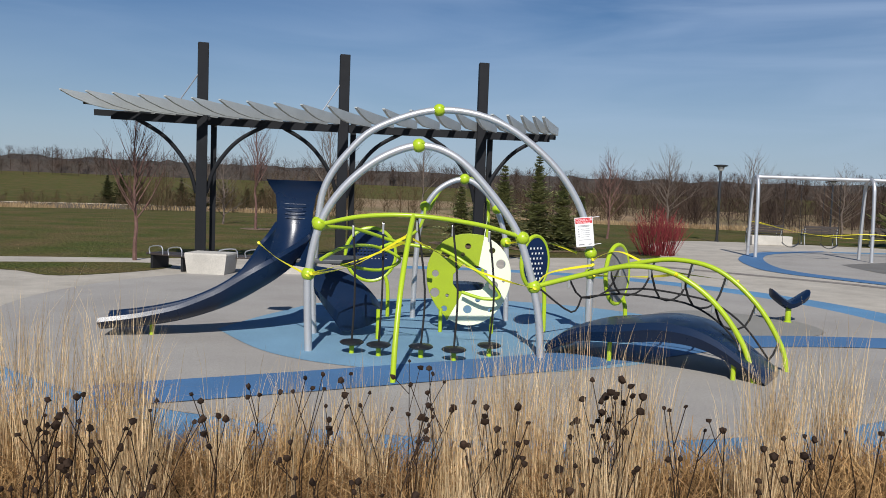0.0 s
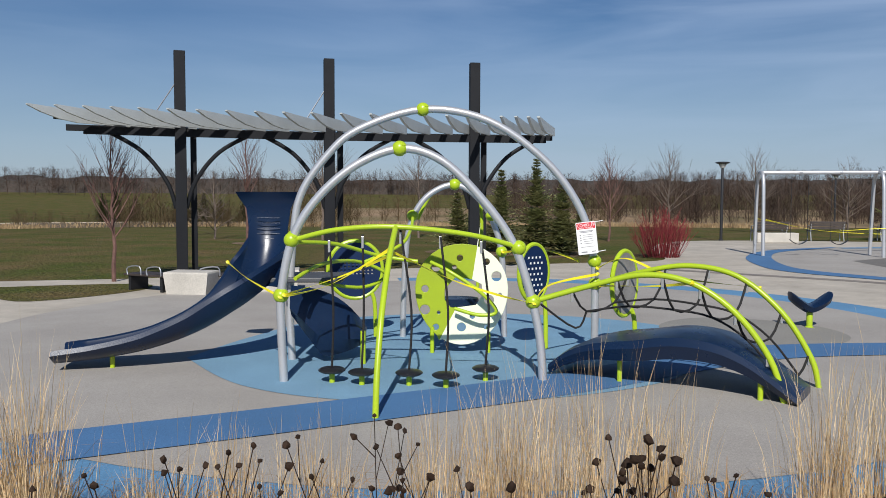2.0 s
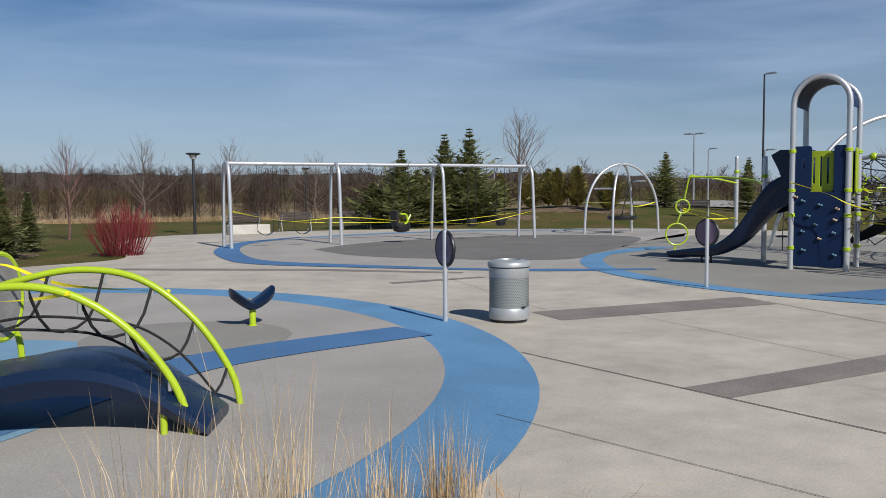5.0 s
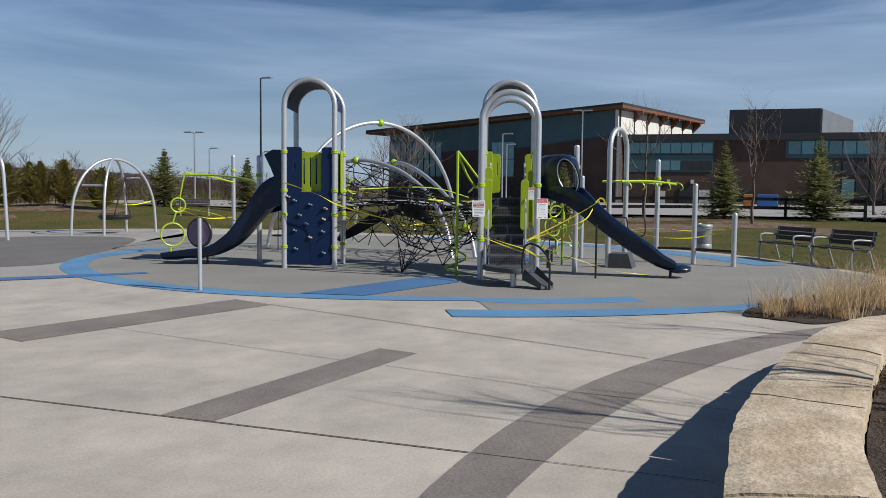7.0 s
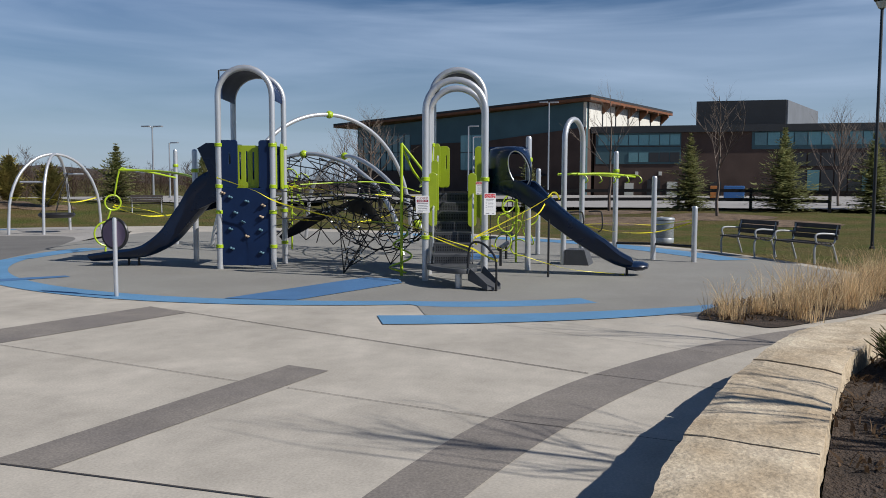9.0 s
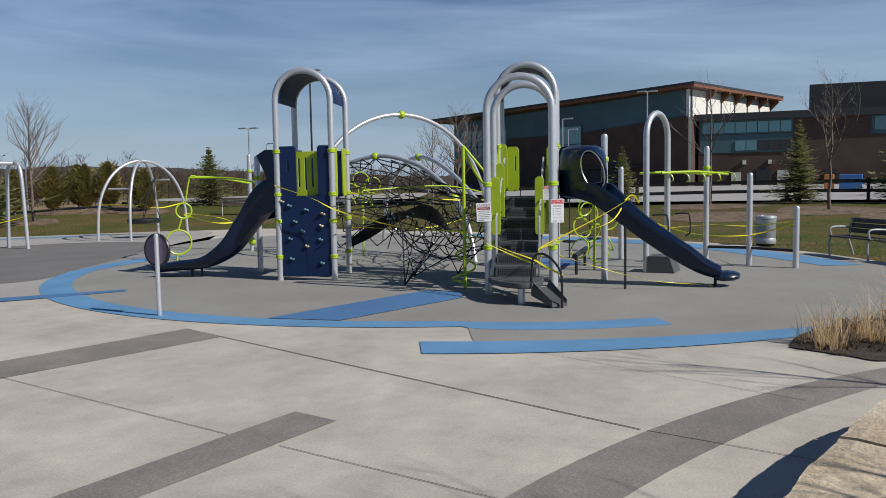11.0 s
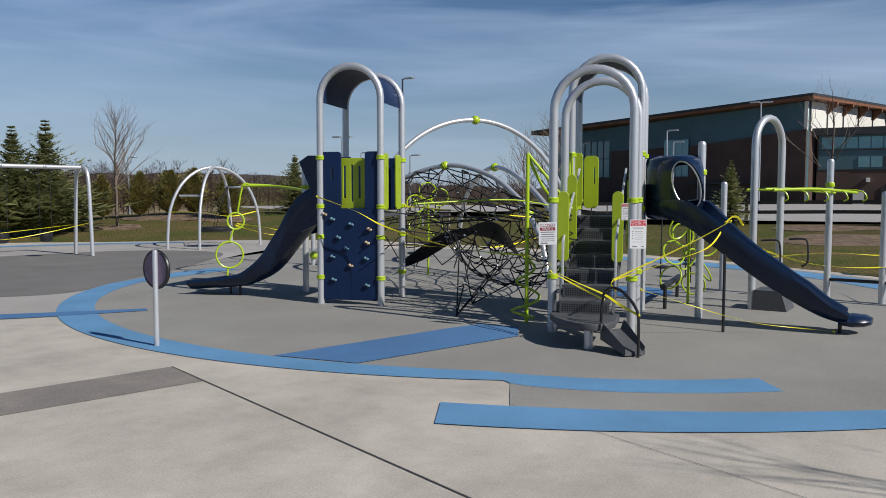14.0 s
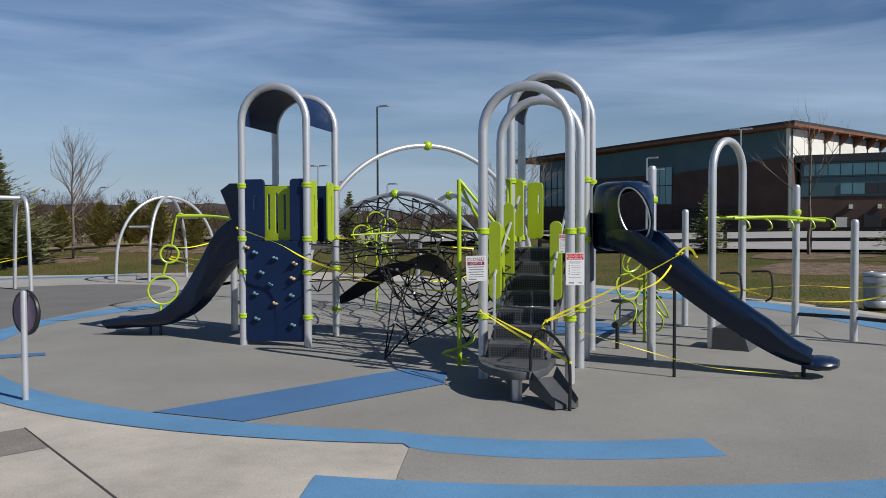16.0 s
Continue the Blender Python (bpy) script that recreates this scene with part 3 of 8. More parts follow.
sheet("paving_band_edge", [(5.8, 20.6), (9.3, 17.6), (11.4, 14.9), (11.2, 14.7), (9.0, 17.3), (5.6, 20.2)], 0.0035, BAND, "dark grey concrete edging before the swings", "pavement")
b_out, b_in = circle(6.47, -7.03, 10.56, 170, 38, 60), circle(5.56, -10.14, 13.26, 150, 46.5, 60)
strip_between("paving_band_curved", b_out, b_in, 0.004, BAND, "curved dark grey concrete band along the seat wall", "pavement")


def joint(a, b, w=0.014):
    d = Vector((b[0] - a[0], b[1] - a[1])).normalized() * w / 2
    return [(a[0] - d.y, a[1] + d.x), (b[0] - d.y, b[1] + d.x), (b[0] + d.y, b[1] - d.x), (a[0] + d.y, a[1] - d.x)]


for a, b, w in [((6.79, 7.75), (6.92, 3.52), 0.028), ((12.3, 9.04), (10.33, 2.85), 0.026), ((9.62, 8.9), (9.06, 5.55), 0.012), ((9.0, 5.05), (8.72, 3.28), 0.012), ((5.12, 6.1), (5.55, 3.4), 0.012), ((6.92, 3.5), (6.96, 2.1), 0.014), ((8.7, 3.2), (8.6, 2.0), 0.014), ((10.32, 2.8), (10.1, 1.6), 0.014), ((5.5, 3.4), (5.5, 2.2), 0.014), ((9.0, 9.8), (10.4, 14.0), 0.012), ((3.9, 3.1), (3.6, 1.9), 0.014), ((12.9, 5.3), (11.6, 1.8), 0.010), ((-5, 17), (-9, 9), 0.012)]:
    sheet("expansion_joint", joint(a, b, w * 0.55), 0.0065, JOINT, "narrow dark joint in the concrete", "joint")

# planting beds
bed = [(0.65 + 7.0 * math.cos(math.radians(a)), 11.03 + 7.0 * math.sin(math.radians(a))) for a in range(196, 299, 3)]
sheet("planting_bed", bed + [(3.6, 4.4), (2.7, 3.7), (1.5, 3.0), (-0.8, 2.3), (-4.0, 1.6), (-9.0, 1.5), (-11, 5.0)], 0.010, MULCH, "dark mulch bed of dry grasses and seed heads", "planting bed")
sheet("planting_bed_end", flat_spline([(13.75, 2.05), (13.5, 1.5), (13.4, 1.15), (14.2, 0.55), (15.2, -0.15), (17.5, -1.2), (19.5, -1.6), (20.6, -0.9), (19.6, -0.5), (17.4, 0.3), (15.8, 1.3), (14.6, 1.95), (13.75, 2.05)], 6)[:-1], 0.014, MULCH, "dark mulch bed with tufts of straw grass", "planting bed")
bed_in = [(3.0, 1.30), (4.5, 1.42), (6.1, 1.44), (7.1, 1.34), (8.35, 1.15), (9.45, 0.94), (10.5, 0.55), (11.4, 0.0), (12.4, -0.9)]
sheet("planting_bed_wall", bed_in + [(13, -4), (3, -4)], 0.30, MULCH, "raised mulch bed behind the stone seat wall", "planting bed")


# ---- stone seat wall ----
def build_stone_wall():
    wall = thing("stone_wall", 8.0, 1.5, 0, "low curved seat wall of pale split limestone blocks", "wall")
    front = spline([(2.6, 1.78, 0), (4.4, 1.98, 0), (5.74, 2.01, 0), (6.54, 2.0, 0), (7.45, 1.9, 0), (8.5, 1.72, 0), (9.81, 1.40, 0), (10.74, 1.06, 0), (11.78, 0.39, 0), (12.9, -0.6, 0)], 10)
    back = spline([(2.7, 1.22, 0), (4.5, 1.42, 0), (5.9, 1.45, 0), (6.6, 1.42, 0), (7.3, 1.32, 0), (8.35, 1.15, 0), (9.45, 0.93, 0), (10.3, 0.62, 0), (11.2, 0.05, 0), (12.3, -0.9, 0)], 10)
    rng = random.Random(5)
    cuts = [0, 18, 38, 55, 68, 80, 90]
    for a, b in zip(cuts, cuts[1:]):
        bm = bmesh.new()
        n, m = (b - a) * 2, 8
        hgt = 0.45 + rng.uniform(-0.012, 0.012)
        grid = []
        for i in range(n + 1):
            f = a + 0.12 + (b - a - 0.24) * i / n
            k = min(int(f), len(front) - 2)
            p, q = front[k].lerp(front[k + 1], f - k), back[k].lerp(back[k + 1], f - k)
            row = []
            for j in range(m + 5):
                if j < 3:
                    v = Vector((p.x, p.y, (0.0, 0.18, 0.36)[j]))
                elif j > m + 1:
                    v = Vector((q.x, q.y, (0.36, 0.18, 0.0)[j - m - 2]))
                else:
                    v = p.lerp(q, (j - 3) / (m - 2))
                    v.z = hgt
                nz = noise.noise_vector(v * 2.6) * 0.014 + noise.noise_vector(v * 9.0) * 0.008
                if j < 3 or j > m + 1:
                    v += Vector((nz.x, nz.y, 0)) * 1.6
                elif j in (3, m + 1):
                    v += nz + Vector((0, 0, -0.012))
                else:
                    v.z += nz.z * 0.55
                row.append(bm.verts.new(v - Vector((8.0, 1.5, 0))))
            grid.append(row)
        for u, v in zip(grid, grid[1:]):
            for j in range(len(u) - 1):
                bm.faces.new((u[j], v[j], v[j + 1], u[j + 1]))
        bm.faces.new(grid[0])
        bm.faces.new(grid[-1][::-1])
        bmesh.ops.recalc_face_normals(bm, faces=bm.faces)
        part("stone_block", bm, STONE, wall)


build_stone_wall()
# ---- toddler climber ----
def build_toddler():
    c = thing("toddler_climber", 0.572, -0.286, 0, "low arched climber of silver tube, lime clamps and navy plastic", "play structure", "", 1.26)
    yb = 8.06
    bar("front_arch", [(-1.54, yb, 0), (-1.56, yb, 0.5), (-1.555, yb, 0.86), (-1.44, yb, 1.36), (-1.2, yb, 1.73), (-0.85, yb, 2.02), (-0.45, yb, 2.16), (-0.08, yb, 2.05), (0.27, yb, 1.72), (0.56, yb, 1.33), (0.72, yb, 0.9), (0.83, yb, 0.45), (0.87, yb, 0)], 0.040, STEEL, c)
    ya = 9.1
    bar("rear_arch", [(-1.62, ya, 0), (-1.64, ya, 0.6), (-1.60, ya, 1.3), (-1.52, ya, 1.74), (-1.26, ya, 2.13), (-0.92, ya, 2.42), (-0.25, ya, 2.63), (0.43, ya, 2.52), (1.03, ya, 2.11), (1.40, ya, 1.62), (1.56, ya, 1.1), (1.58, ya, 0.5), (1.58, ya, 0)], 0.040, STEEL, c)
    yc = 10.5
    bar("inner_arch", [(-0.48, yc, 0), (-0.46, yc, 0.78), (-0.40, yc, 1.35), (-0.2, yc, 1.72), (0.15, yc, 1.88), (0.45, yc, 1.70), (0.63, yc, 1.40), (0.74, yc, 0.95), (0.77, yc, 0)], 0.036, STEEL, c)
    for p in [(-1.46, yb, 1.32), (-1.56, yb, 0.81), (-0.47, yb, 2.16), (0.63, yb, 1.25), (0.77, yb, 0.75), (-0.25, ya, 2.63), (1.57, ya, 1.05), (1.58, ya, 0.81), (0.15, yc, 1.88), (-0.36, yc, 1.5), (0.6, yc, 1.50), (0.73, yc, 1.06), (-1.6, ya, 1.3)]:
        ball("clamp_ball", p, 0.072, LIME, c)
    # lime rail carrying the hanging steps
    bar("curved_rail", [(-1.44, yb, 1.32), (-1.03, 7.92, 1.42), (-0.5, 7.85, 1.45), (0.15, 7.92, 1.38), (0.62, yb, 1.26)], 0.024, LIME, c)
    bar("lower_rail", [(-1.44, yb, 1.30), (-1.1, 8.5, 1.26), (-0.7, 8.9, 1.12), (-0.3, 8.9, 1.06)], 0.020, LIME, c)
    bar("front_leg", [(-0.5, 7.86, 1.45), (-0.54, 7.42, 1.22), (-0.59, 7.02, 0.8), (-0.62, 6.82, 0.35), (-0.63, 6.75, 0)], 0.026, LIME, c)
    for xp, yp, xt in [(-1.09, 8.0, -1.1), (-0.81, 7.9, -0.8), (-0.38, 7.87, -0.46), (-0.05, 7.76, -0.1), (0.33, 8.05, 0.27)]:
        top = 1.42 - 0.12 * abs(xt + 0.45)
        bar("hanging_rope", [(xt, 7.9, top), (xp + 0.02, (yp + 7.9) / 2, 0.7), (xp, yp, 0.16)], 0.011, ROPE, c, 4, 6)
        boxed("rope_sleeve", (xt, 7.9, top - 0.07), (0.022, 0.022, 0.11), FERRULE, c, None, 0.003)
        part("stepping_pod", lathe(bmesh.new(), [(0.03, 0.0), (0.10, 0.006), (0.125, 0.022), (0.125, 0.032), (0.105, 0.045), (0.03, 0.058)], 20, (xp, yp, 0.10)), BLACK, c, "", True)
        part("pod_stem", lathe(bmesh.new(), [(0.026, 0.0), (0.026, 0.10), (0.02, 0.101)], 10, (xp, yp, 0.012)), LIME, c, "", True)
    # egg-shaped climbing board, lime and cream, with holes
    egg = [(0.5 * math.cos(a) * (1 + 0.10 * math.sin(a)), 0.55 * math.sin(a)) for a in [2 * math.pi * i / 40 for i in range(40)]]
    # split line runs from the top to the lower edge
    s0, s1 = (0.17, 0.53), (-0.24, -0.50)

    def side_of(p):
        return (s1[0] - s0[0]) * (p[1] - s0[1]) - (s1[1] - s0[1]) * (p[0] - s0[0])
    lime_half = [p for p in egg if side_of(p) < 0]
    cream_half = [p for p in egg if side_of(p) >= 0]

    def half_outline(half, sgn):
        i = [k for k in range(len(half)) if math.dist(half[k], half[k - 1]) > 0.25]
        k = i[0] if i else 0
        run = half[k:] + half[:k]
        first, last = run[0], run[-1]
        notch_top, notch_bot = (0.115, 0.17), (-0.06, -0.15)
        if math.dist(last, s0) < math.dist(last, s1):
            mids = [s0, notch_top] + ([(-0.06, 0.20), (-0.19, 0.06), (-0.19, -0.06), (-0.12, -0.15)] if sgn < 0 else [(0.22, 0.12), (0.24, 0.0), (0.16, -0.12)]) + [notch_bot, s1]
        else:
            mids = [s1, notch_bot] + ([(-0.12, -0.15), (-0.19, -0.06), (-0.19, 0.06), (-0.06, 0.20)] if sgn < 0 else [(0.16, -0.12), (0.24, 0.0), (0.22, 0.12)]) + [notch_top, s0]
        return run + mids
    m = upright(0.18, 9.42, 0.66, -4)
    part("lime_board", plate(half_outline(lime_half, -1), [disc(-0.02, 0.40, 0.04), disc(-0.28, 0.30, 0.055), disc(-0.08, 0.30, 0.03), disc(-0.40, 0.06, 0.045), disc(-0.40, -0.17, 0.06), disc(-0.25, -0.2, 0.025), disc(-0.28, -0.36, 0.04)], 0.02, m), LIME_PANEL, c)
    part("cream_board", plate(half_outline(cream_half, 1), [disc(0.27, 0.36, 0.042), disc(0.38, 0.20, 0.06), disc(0.42, 0.0, 0.025), disc(0.30, -0.06, 0.06), disc(0.12, -0.24, 0.035), disc(0.0, -0.36, 0.055), disc(0.27, -0.36, 0.03)], 0.02, m), CREAM, c, "cream board with round holes")
    bar("board_rail", [(-0.16, 9.36, 1.02), (0.05, 9.25, 0.92), (0.38, 9.2, 0.70), (0.54, 9.2, 0.50), (0.36, 9.22, 0.46), (0.1, 9.3, 0.52)], 0.02, LIME, c)
    for x in (-0.14, 0.48):
        bar("board_leg", [(x, 9.45, 0), (x, 9.45, 0.3)], 0.024, LIME, c, 1)
    part("navy_cup", loft([[(0.12 + r * math.cos(a), 9.62 + 0.18 * math.sin(a), z) for a in [2 * math.pi * k / 16 for k in range(16)]] for r, z in ((0.06, 0.42), (0.22, 0.46), (0.27, 0.56), (0.26, 0.60))]), NAVY, c, "", True)
    # ringed panels

    def ringed(name, x, y, z, w, h, rz, material, label, dots=False, leg=True):
        p = part(name, plate(disc(0, 0, w / 2 - 0.02, 28, h / 2 - 0.02), [rounded(0.034, 0.026, 0.004, -0.17 + 0.047 * i, 0.075 - 0.042 * j) for i in range(9) for j in range(4)] if dots else [], 0.025, upright(x, y, z, rz)), material, c, label)
        m4 = upright(x, y, z, rz)
        bar("ring_tube", [m4 @ Vector((q[0], q[1], 0)) for q in disc(0, 0, w / 2, 16, h / 2)], 0.026, LIME, p, 3, 8, True)
        if leg:
            a = m4 @ Vector((w * 0.30, -h * 0.40, 0))
            bar("ring_leg", [a, (a.x + 0.04, a.y, a.z - 0.15), (a.x + 0.05, a.y, 0)], 0.026, LIME, p, 4, 8)
        return p
    ringed("navy_oval_panel", -1.06, 10.5, 0.84, 0.66, 0.70, 8, NAVY_PANEL, "navy oval board with square peep holes", True)
    ringed("dotted_oval_panel", 1.0, 9.62, 0.88, 0.46, 0.64, 38, NAVY_PANEL, "navy oval board with a dot grid")
    for i in range(4):
        for j in range(7):
            part("dot", box(bmesh.new(), (-0.10 + 0.06 * i + 0.03 * (j % 2), -0.2 + 0.062 * j, 0.0165), (0.024, 0.024, 0.006), upright(1.0, 9.62, 0.88, 38)), PAPER, c)
    ringed("mirror_panel", 1.93, 9.25, 0.80, 0.44, 0.70, 40, mat("dull mirror sheet", (0.30, 0.29, 0.27), 0.35, 0.3, 0.12, 6.0, 40.0, 0.1), "dull grey round mirror board")
    bar("loop_rail", [(-1.45, 8.2, 0.95), (-1.25, 8.7, 1.05), (-0.95, 9.4, 1.02), (-0.65, 9.6, 0.86), (-0.9, 9.4, 0.74), (-1.3, 8.9, 0.84)], 0.02, LIME, c)
    bar("loop_rail_upper", [(-0.36, 10.5, 1.5), (-0.38, 10.1, 1.35), (-0.5, 9.7, 1.18), (-0.9, 9.5, 1.0)], 0.02, LIME, c)
    bar("green_hoop", [(-0.30, 10.7, 1.45), (-0.1, 10.7, 1.80), (0.2, 10.75, 1.9), (0.45, 10.7, 1.75), (0.5, 10.7, 1.3), (0.45, 10.7, 0.6)], 0.022, LIME, c)
    # slide
    part("slide", chute([(-1.86, 9.45, 1.10), (-1.95, 9.12, 0.86), (-2.18, 8.93, 0.62), (-2.55, 8.84, 0.40), (-3.0, 8.78, 0.24), (-3.45, 8.73, 0.155), (-3.86, 8.68, 0.12)], [0.42, 0.42, 0.40, 0.40, 0.42, 0.44, 0.46], [0.20, 0.24, 0.22, 0.17, 0.13, 0.11, 0.09]), NAVY, c, "", True)
    hood = []
    for w, z, y, b in ((0.64, 1.77, 9.22, 0.10), (0.60, 1.71, 9.25, 0.06), (0.47, 1.60, 9.30, 0.05), (0.41, 1.40, 9.28, 0.06), (0.40, 1.20, 9.22, 0.09), (0.43, 0.98, 9.10, 0.14), (0.48, 0.80, 8.98, 0.20)):
        xs = [-w / 2 + w * i / 8 for i in range(9)]
        cx = -1.88 - 0.10 * max(0, 1.2 - z)
        curve = [(x, b * (2 * x / w) ** 2) for x in xs]
        hood.append([Vector((cx + x, y - d, z)) for x, d in curve] + [Vector((cx + x, y - d + 0.04, z)) for x, d in reversed(curve)])
    part("slide_hood", loft(hood), NAVY, c, "", True)
    for i in range(6):
        boxed("hood_rib", (-1.88, 9.245 - 0.004 * i, 1.22 + 0.055 * i), (0.24, 0.008, 0.006), NAVY, c, None, 0.002)
    bar("slide_foot", [(-3.35, 8.72, 0), (-3.35, 8.72, 0.14)], 0.025, LIME, c, 1)
    part("entry_block", loft([[(-2.55 + 0.3 * s, 10.1 + 0.10 * math.cos(a), 0.72 + h * math.sin(a)) for a in [2 * math.pi * k / 12 for k in range(12)]] for s, h in ((0, 0.03), (0.3, 0.09), (0.8, 0.14), (1.0, 0.12))]), NAVY, c, "", True)
    # shell-shaped climber under the platform
    shell = []
    for i in range(11):
        f = i / 10
        x = -1.58 + 0.74 * f
        top = 0.82 - 0.10 * f - 0.36 * f ** 3
        low = max(0.06, 0.52 - 1.1 * f) + 0.14 * f ** 3
        yy = 8.75 + 0.25 * f
        prof = [(yy + 0.05, low), (yy - 0.06, low + 0.3 * (top - low)), (yy - 0.04, low + 0.7 * (top - low)), (yy + 0.08, top), (yy + 0.16, top - 0.02), (yy + 0.06, low + 0.6 * (top - low)), (yy + 0.1, low)]
        shell.append([Vector((x, a, b)) for a, b in prof])
    part("climbing_shell", loft(shell), NAVY, c, "", True)
    part("platform", box(bmesh.new(), (-1.45, 9.3, 0.86), (0.75, 0.7, 0.05), None, 0.012), GREY_STEP, c)
    bar("shell_leg", [(-0.86, 8.85, 0), (-0.86, 8.85, 0.35)], 0.028, LIME, c, 1)
    # arched net climber
    n1 = [(0.79, 8.1, 0.75), (1.28, 7.95, 0.91), (1.7, 7.73, 1.03), (2.07, 7.53, 0.98), (2.4, 7.36, 0.74), (2.65, 7.23, 0.37), (2.76, 7.17, 0)]
    n2 = [(1.58, 9.05, 0.81), (1.96, 8.63, 0.98), (2.34, 8.38, 1.06), (2.72, 8.13, 0.98), (3.05, 7.91, 0.67), (3.27, 7.77, 0.27), (3.33, 7.73, 0)]
    bar("net_rail", n1, 0.027, LIME, c)
    bar("net_rail", n2, 0.027, LIME, c)
    a, b = spline(n1, 10), spline(n2, 10)
    lines = [[], []]
    for f in (0.12, 0.26, 0.40, 0.54, 0.68, 0.82):
        p, q = a[int(f * (len(a) - 1))], b[int(f * (len(b) - 1))]
        sag = 0.33 * (1 - abs(f - 0.4))
        u, v = p.lerp(q, 0.25) - Vector((0, 0, sag)), p.lerp(q, 0.75) - Vector((0, 0, sag))
        bar("cross_rope", [p, u, v, q], 0.011, ROPE, c, 3, 6)
        for w in (p, q):
            boxed("rope_sleeve", (w.x, w.y, w.z - 0.06), (0.024, 0.024, 0.09), FERRULE, c, None, 0.003)
        lines[0].append(u)
        lines[1].append(v)
    for ln in lines:
        bar("long_rope", ln, 0.011, ROPE, c, 4, 6)
    bar("long_rope", [(0.85, 8.1, 0.72), (1.2, 8.2, 0.48), lines[0][0]], 0.011, ROPE, c, 4, 6)
    # humped navy bridge
    ax, bx = Vector((1.15, 8.55, 0)), Vector((2.98, 7.28, 0))
    d = (bx - ax).normalized()
    sd = Vector((-d.y, d.x, 0))
    hump = [(0.0, 0.10), (0.1, 0.26), (0.22, 0.36), (0.38, 0.42), (0.54, 0.48), (0.68, 0.46), (0.80, 0.36), (0.92, 0.18), (1.0, 0.05)]
    secs = []
    for f, z in [(p.x, p.y) for p in spline([(u, v, 0) for u, v in hump], 4)]:
        o = ax.lerp(bx, f)
        w = 0.44 * (0.72 + 0.28 * math.sin(math.pi * min(1.0, f + 0.12)))
        t = 0.07 + 0.11 * math.sin(math.pi * f)
        sect = [(-w, -t * 0.3), (-w * 0.96, 0.02), (-w * 0.6, 0.045), (0, 0.05), (w * 0.6, 0.045), (w * 0.96, 0.02), (w, -t * 0.3), (w * 0.85, -t), (0, -t * 0.8), (-w * 0.85, -t)]
        secs.append([o + sd * s + Vector((0, 0, max(0.006, z + h))) for s, h in sect])
    part("humped_bridge", loft(secs), NAVY, c, "", True)
    for f in (0.30, 0.86):
        o = ax.lerp(bx, f) - sd * 0.22
        bar("bridge_leg", [(o.x, o.y, 0), (o.x, o.y, 0.3 if f < 0.5 else 0.22)], 0.024, LIME, c, 1)
    return c


build_toddler()


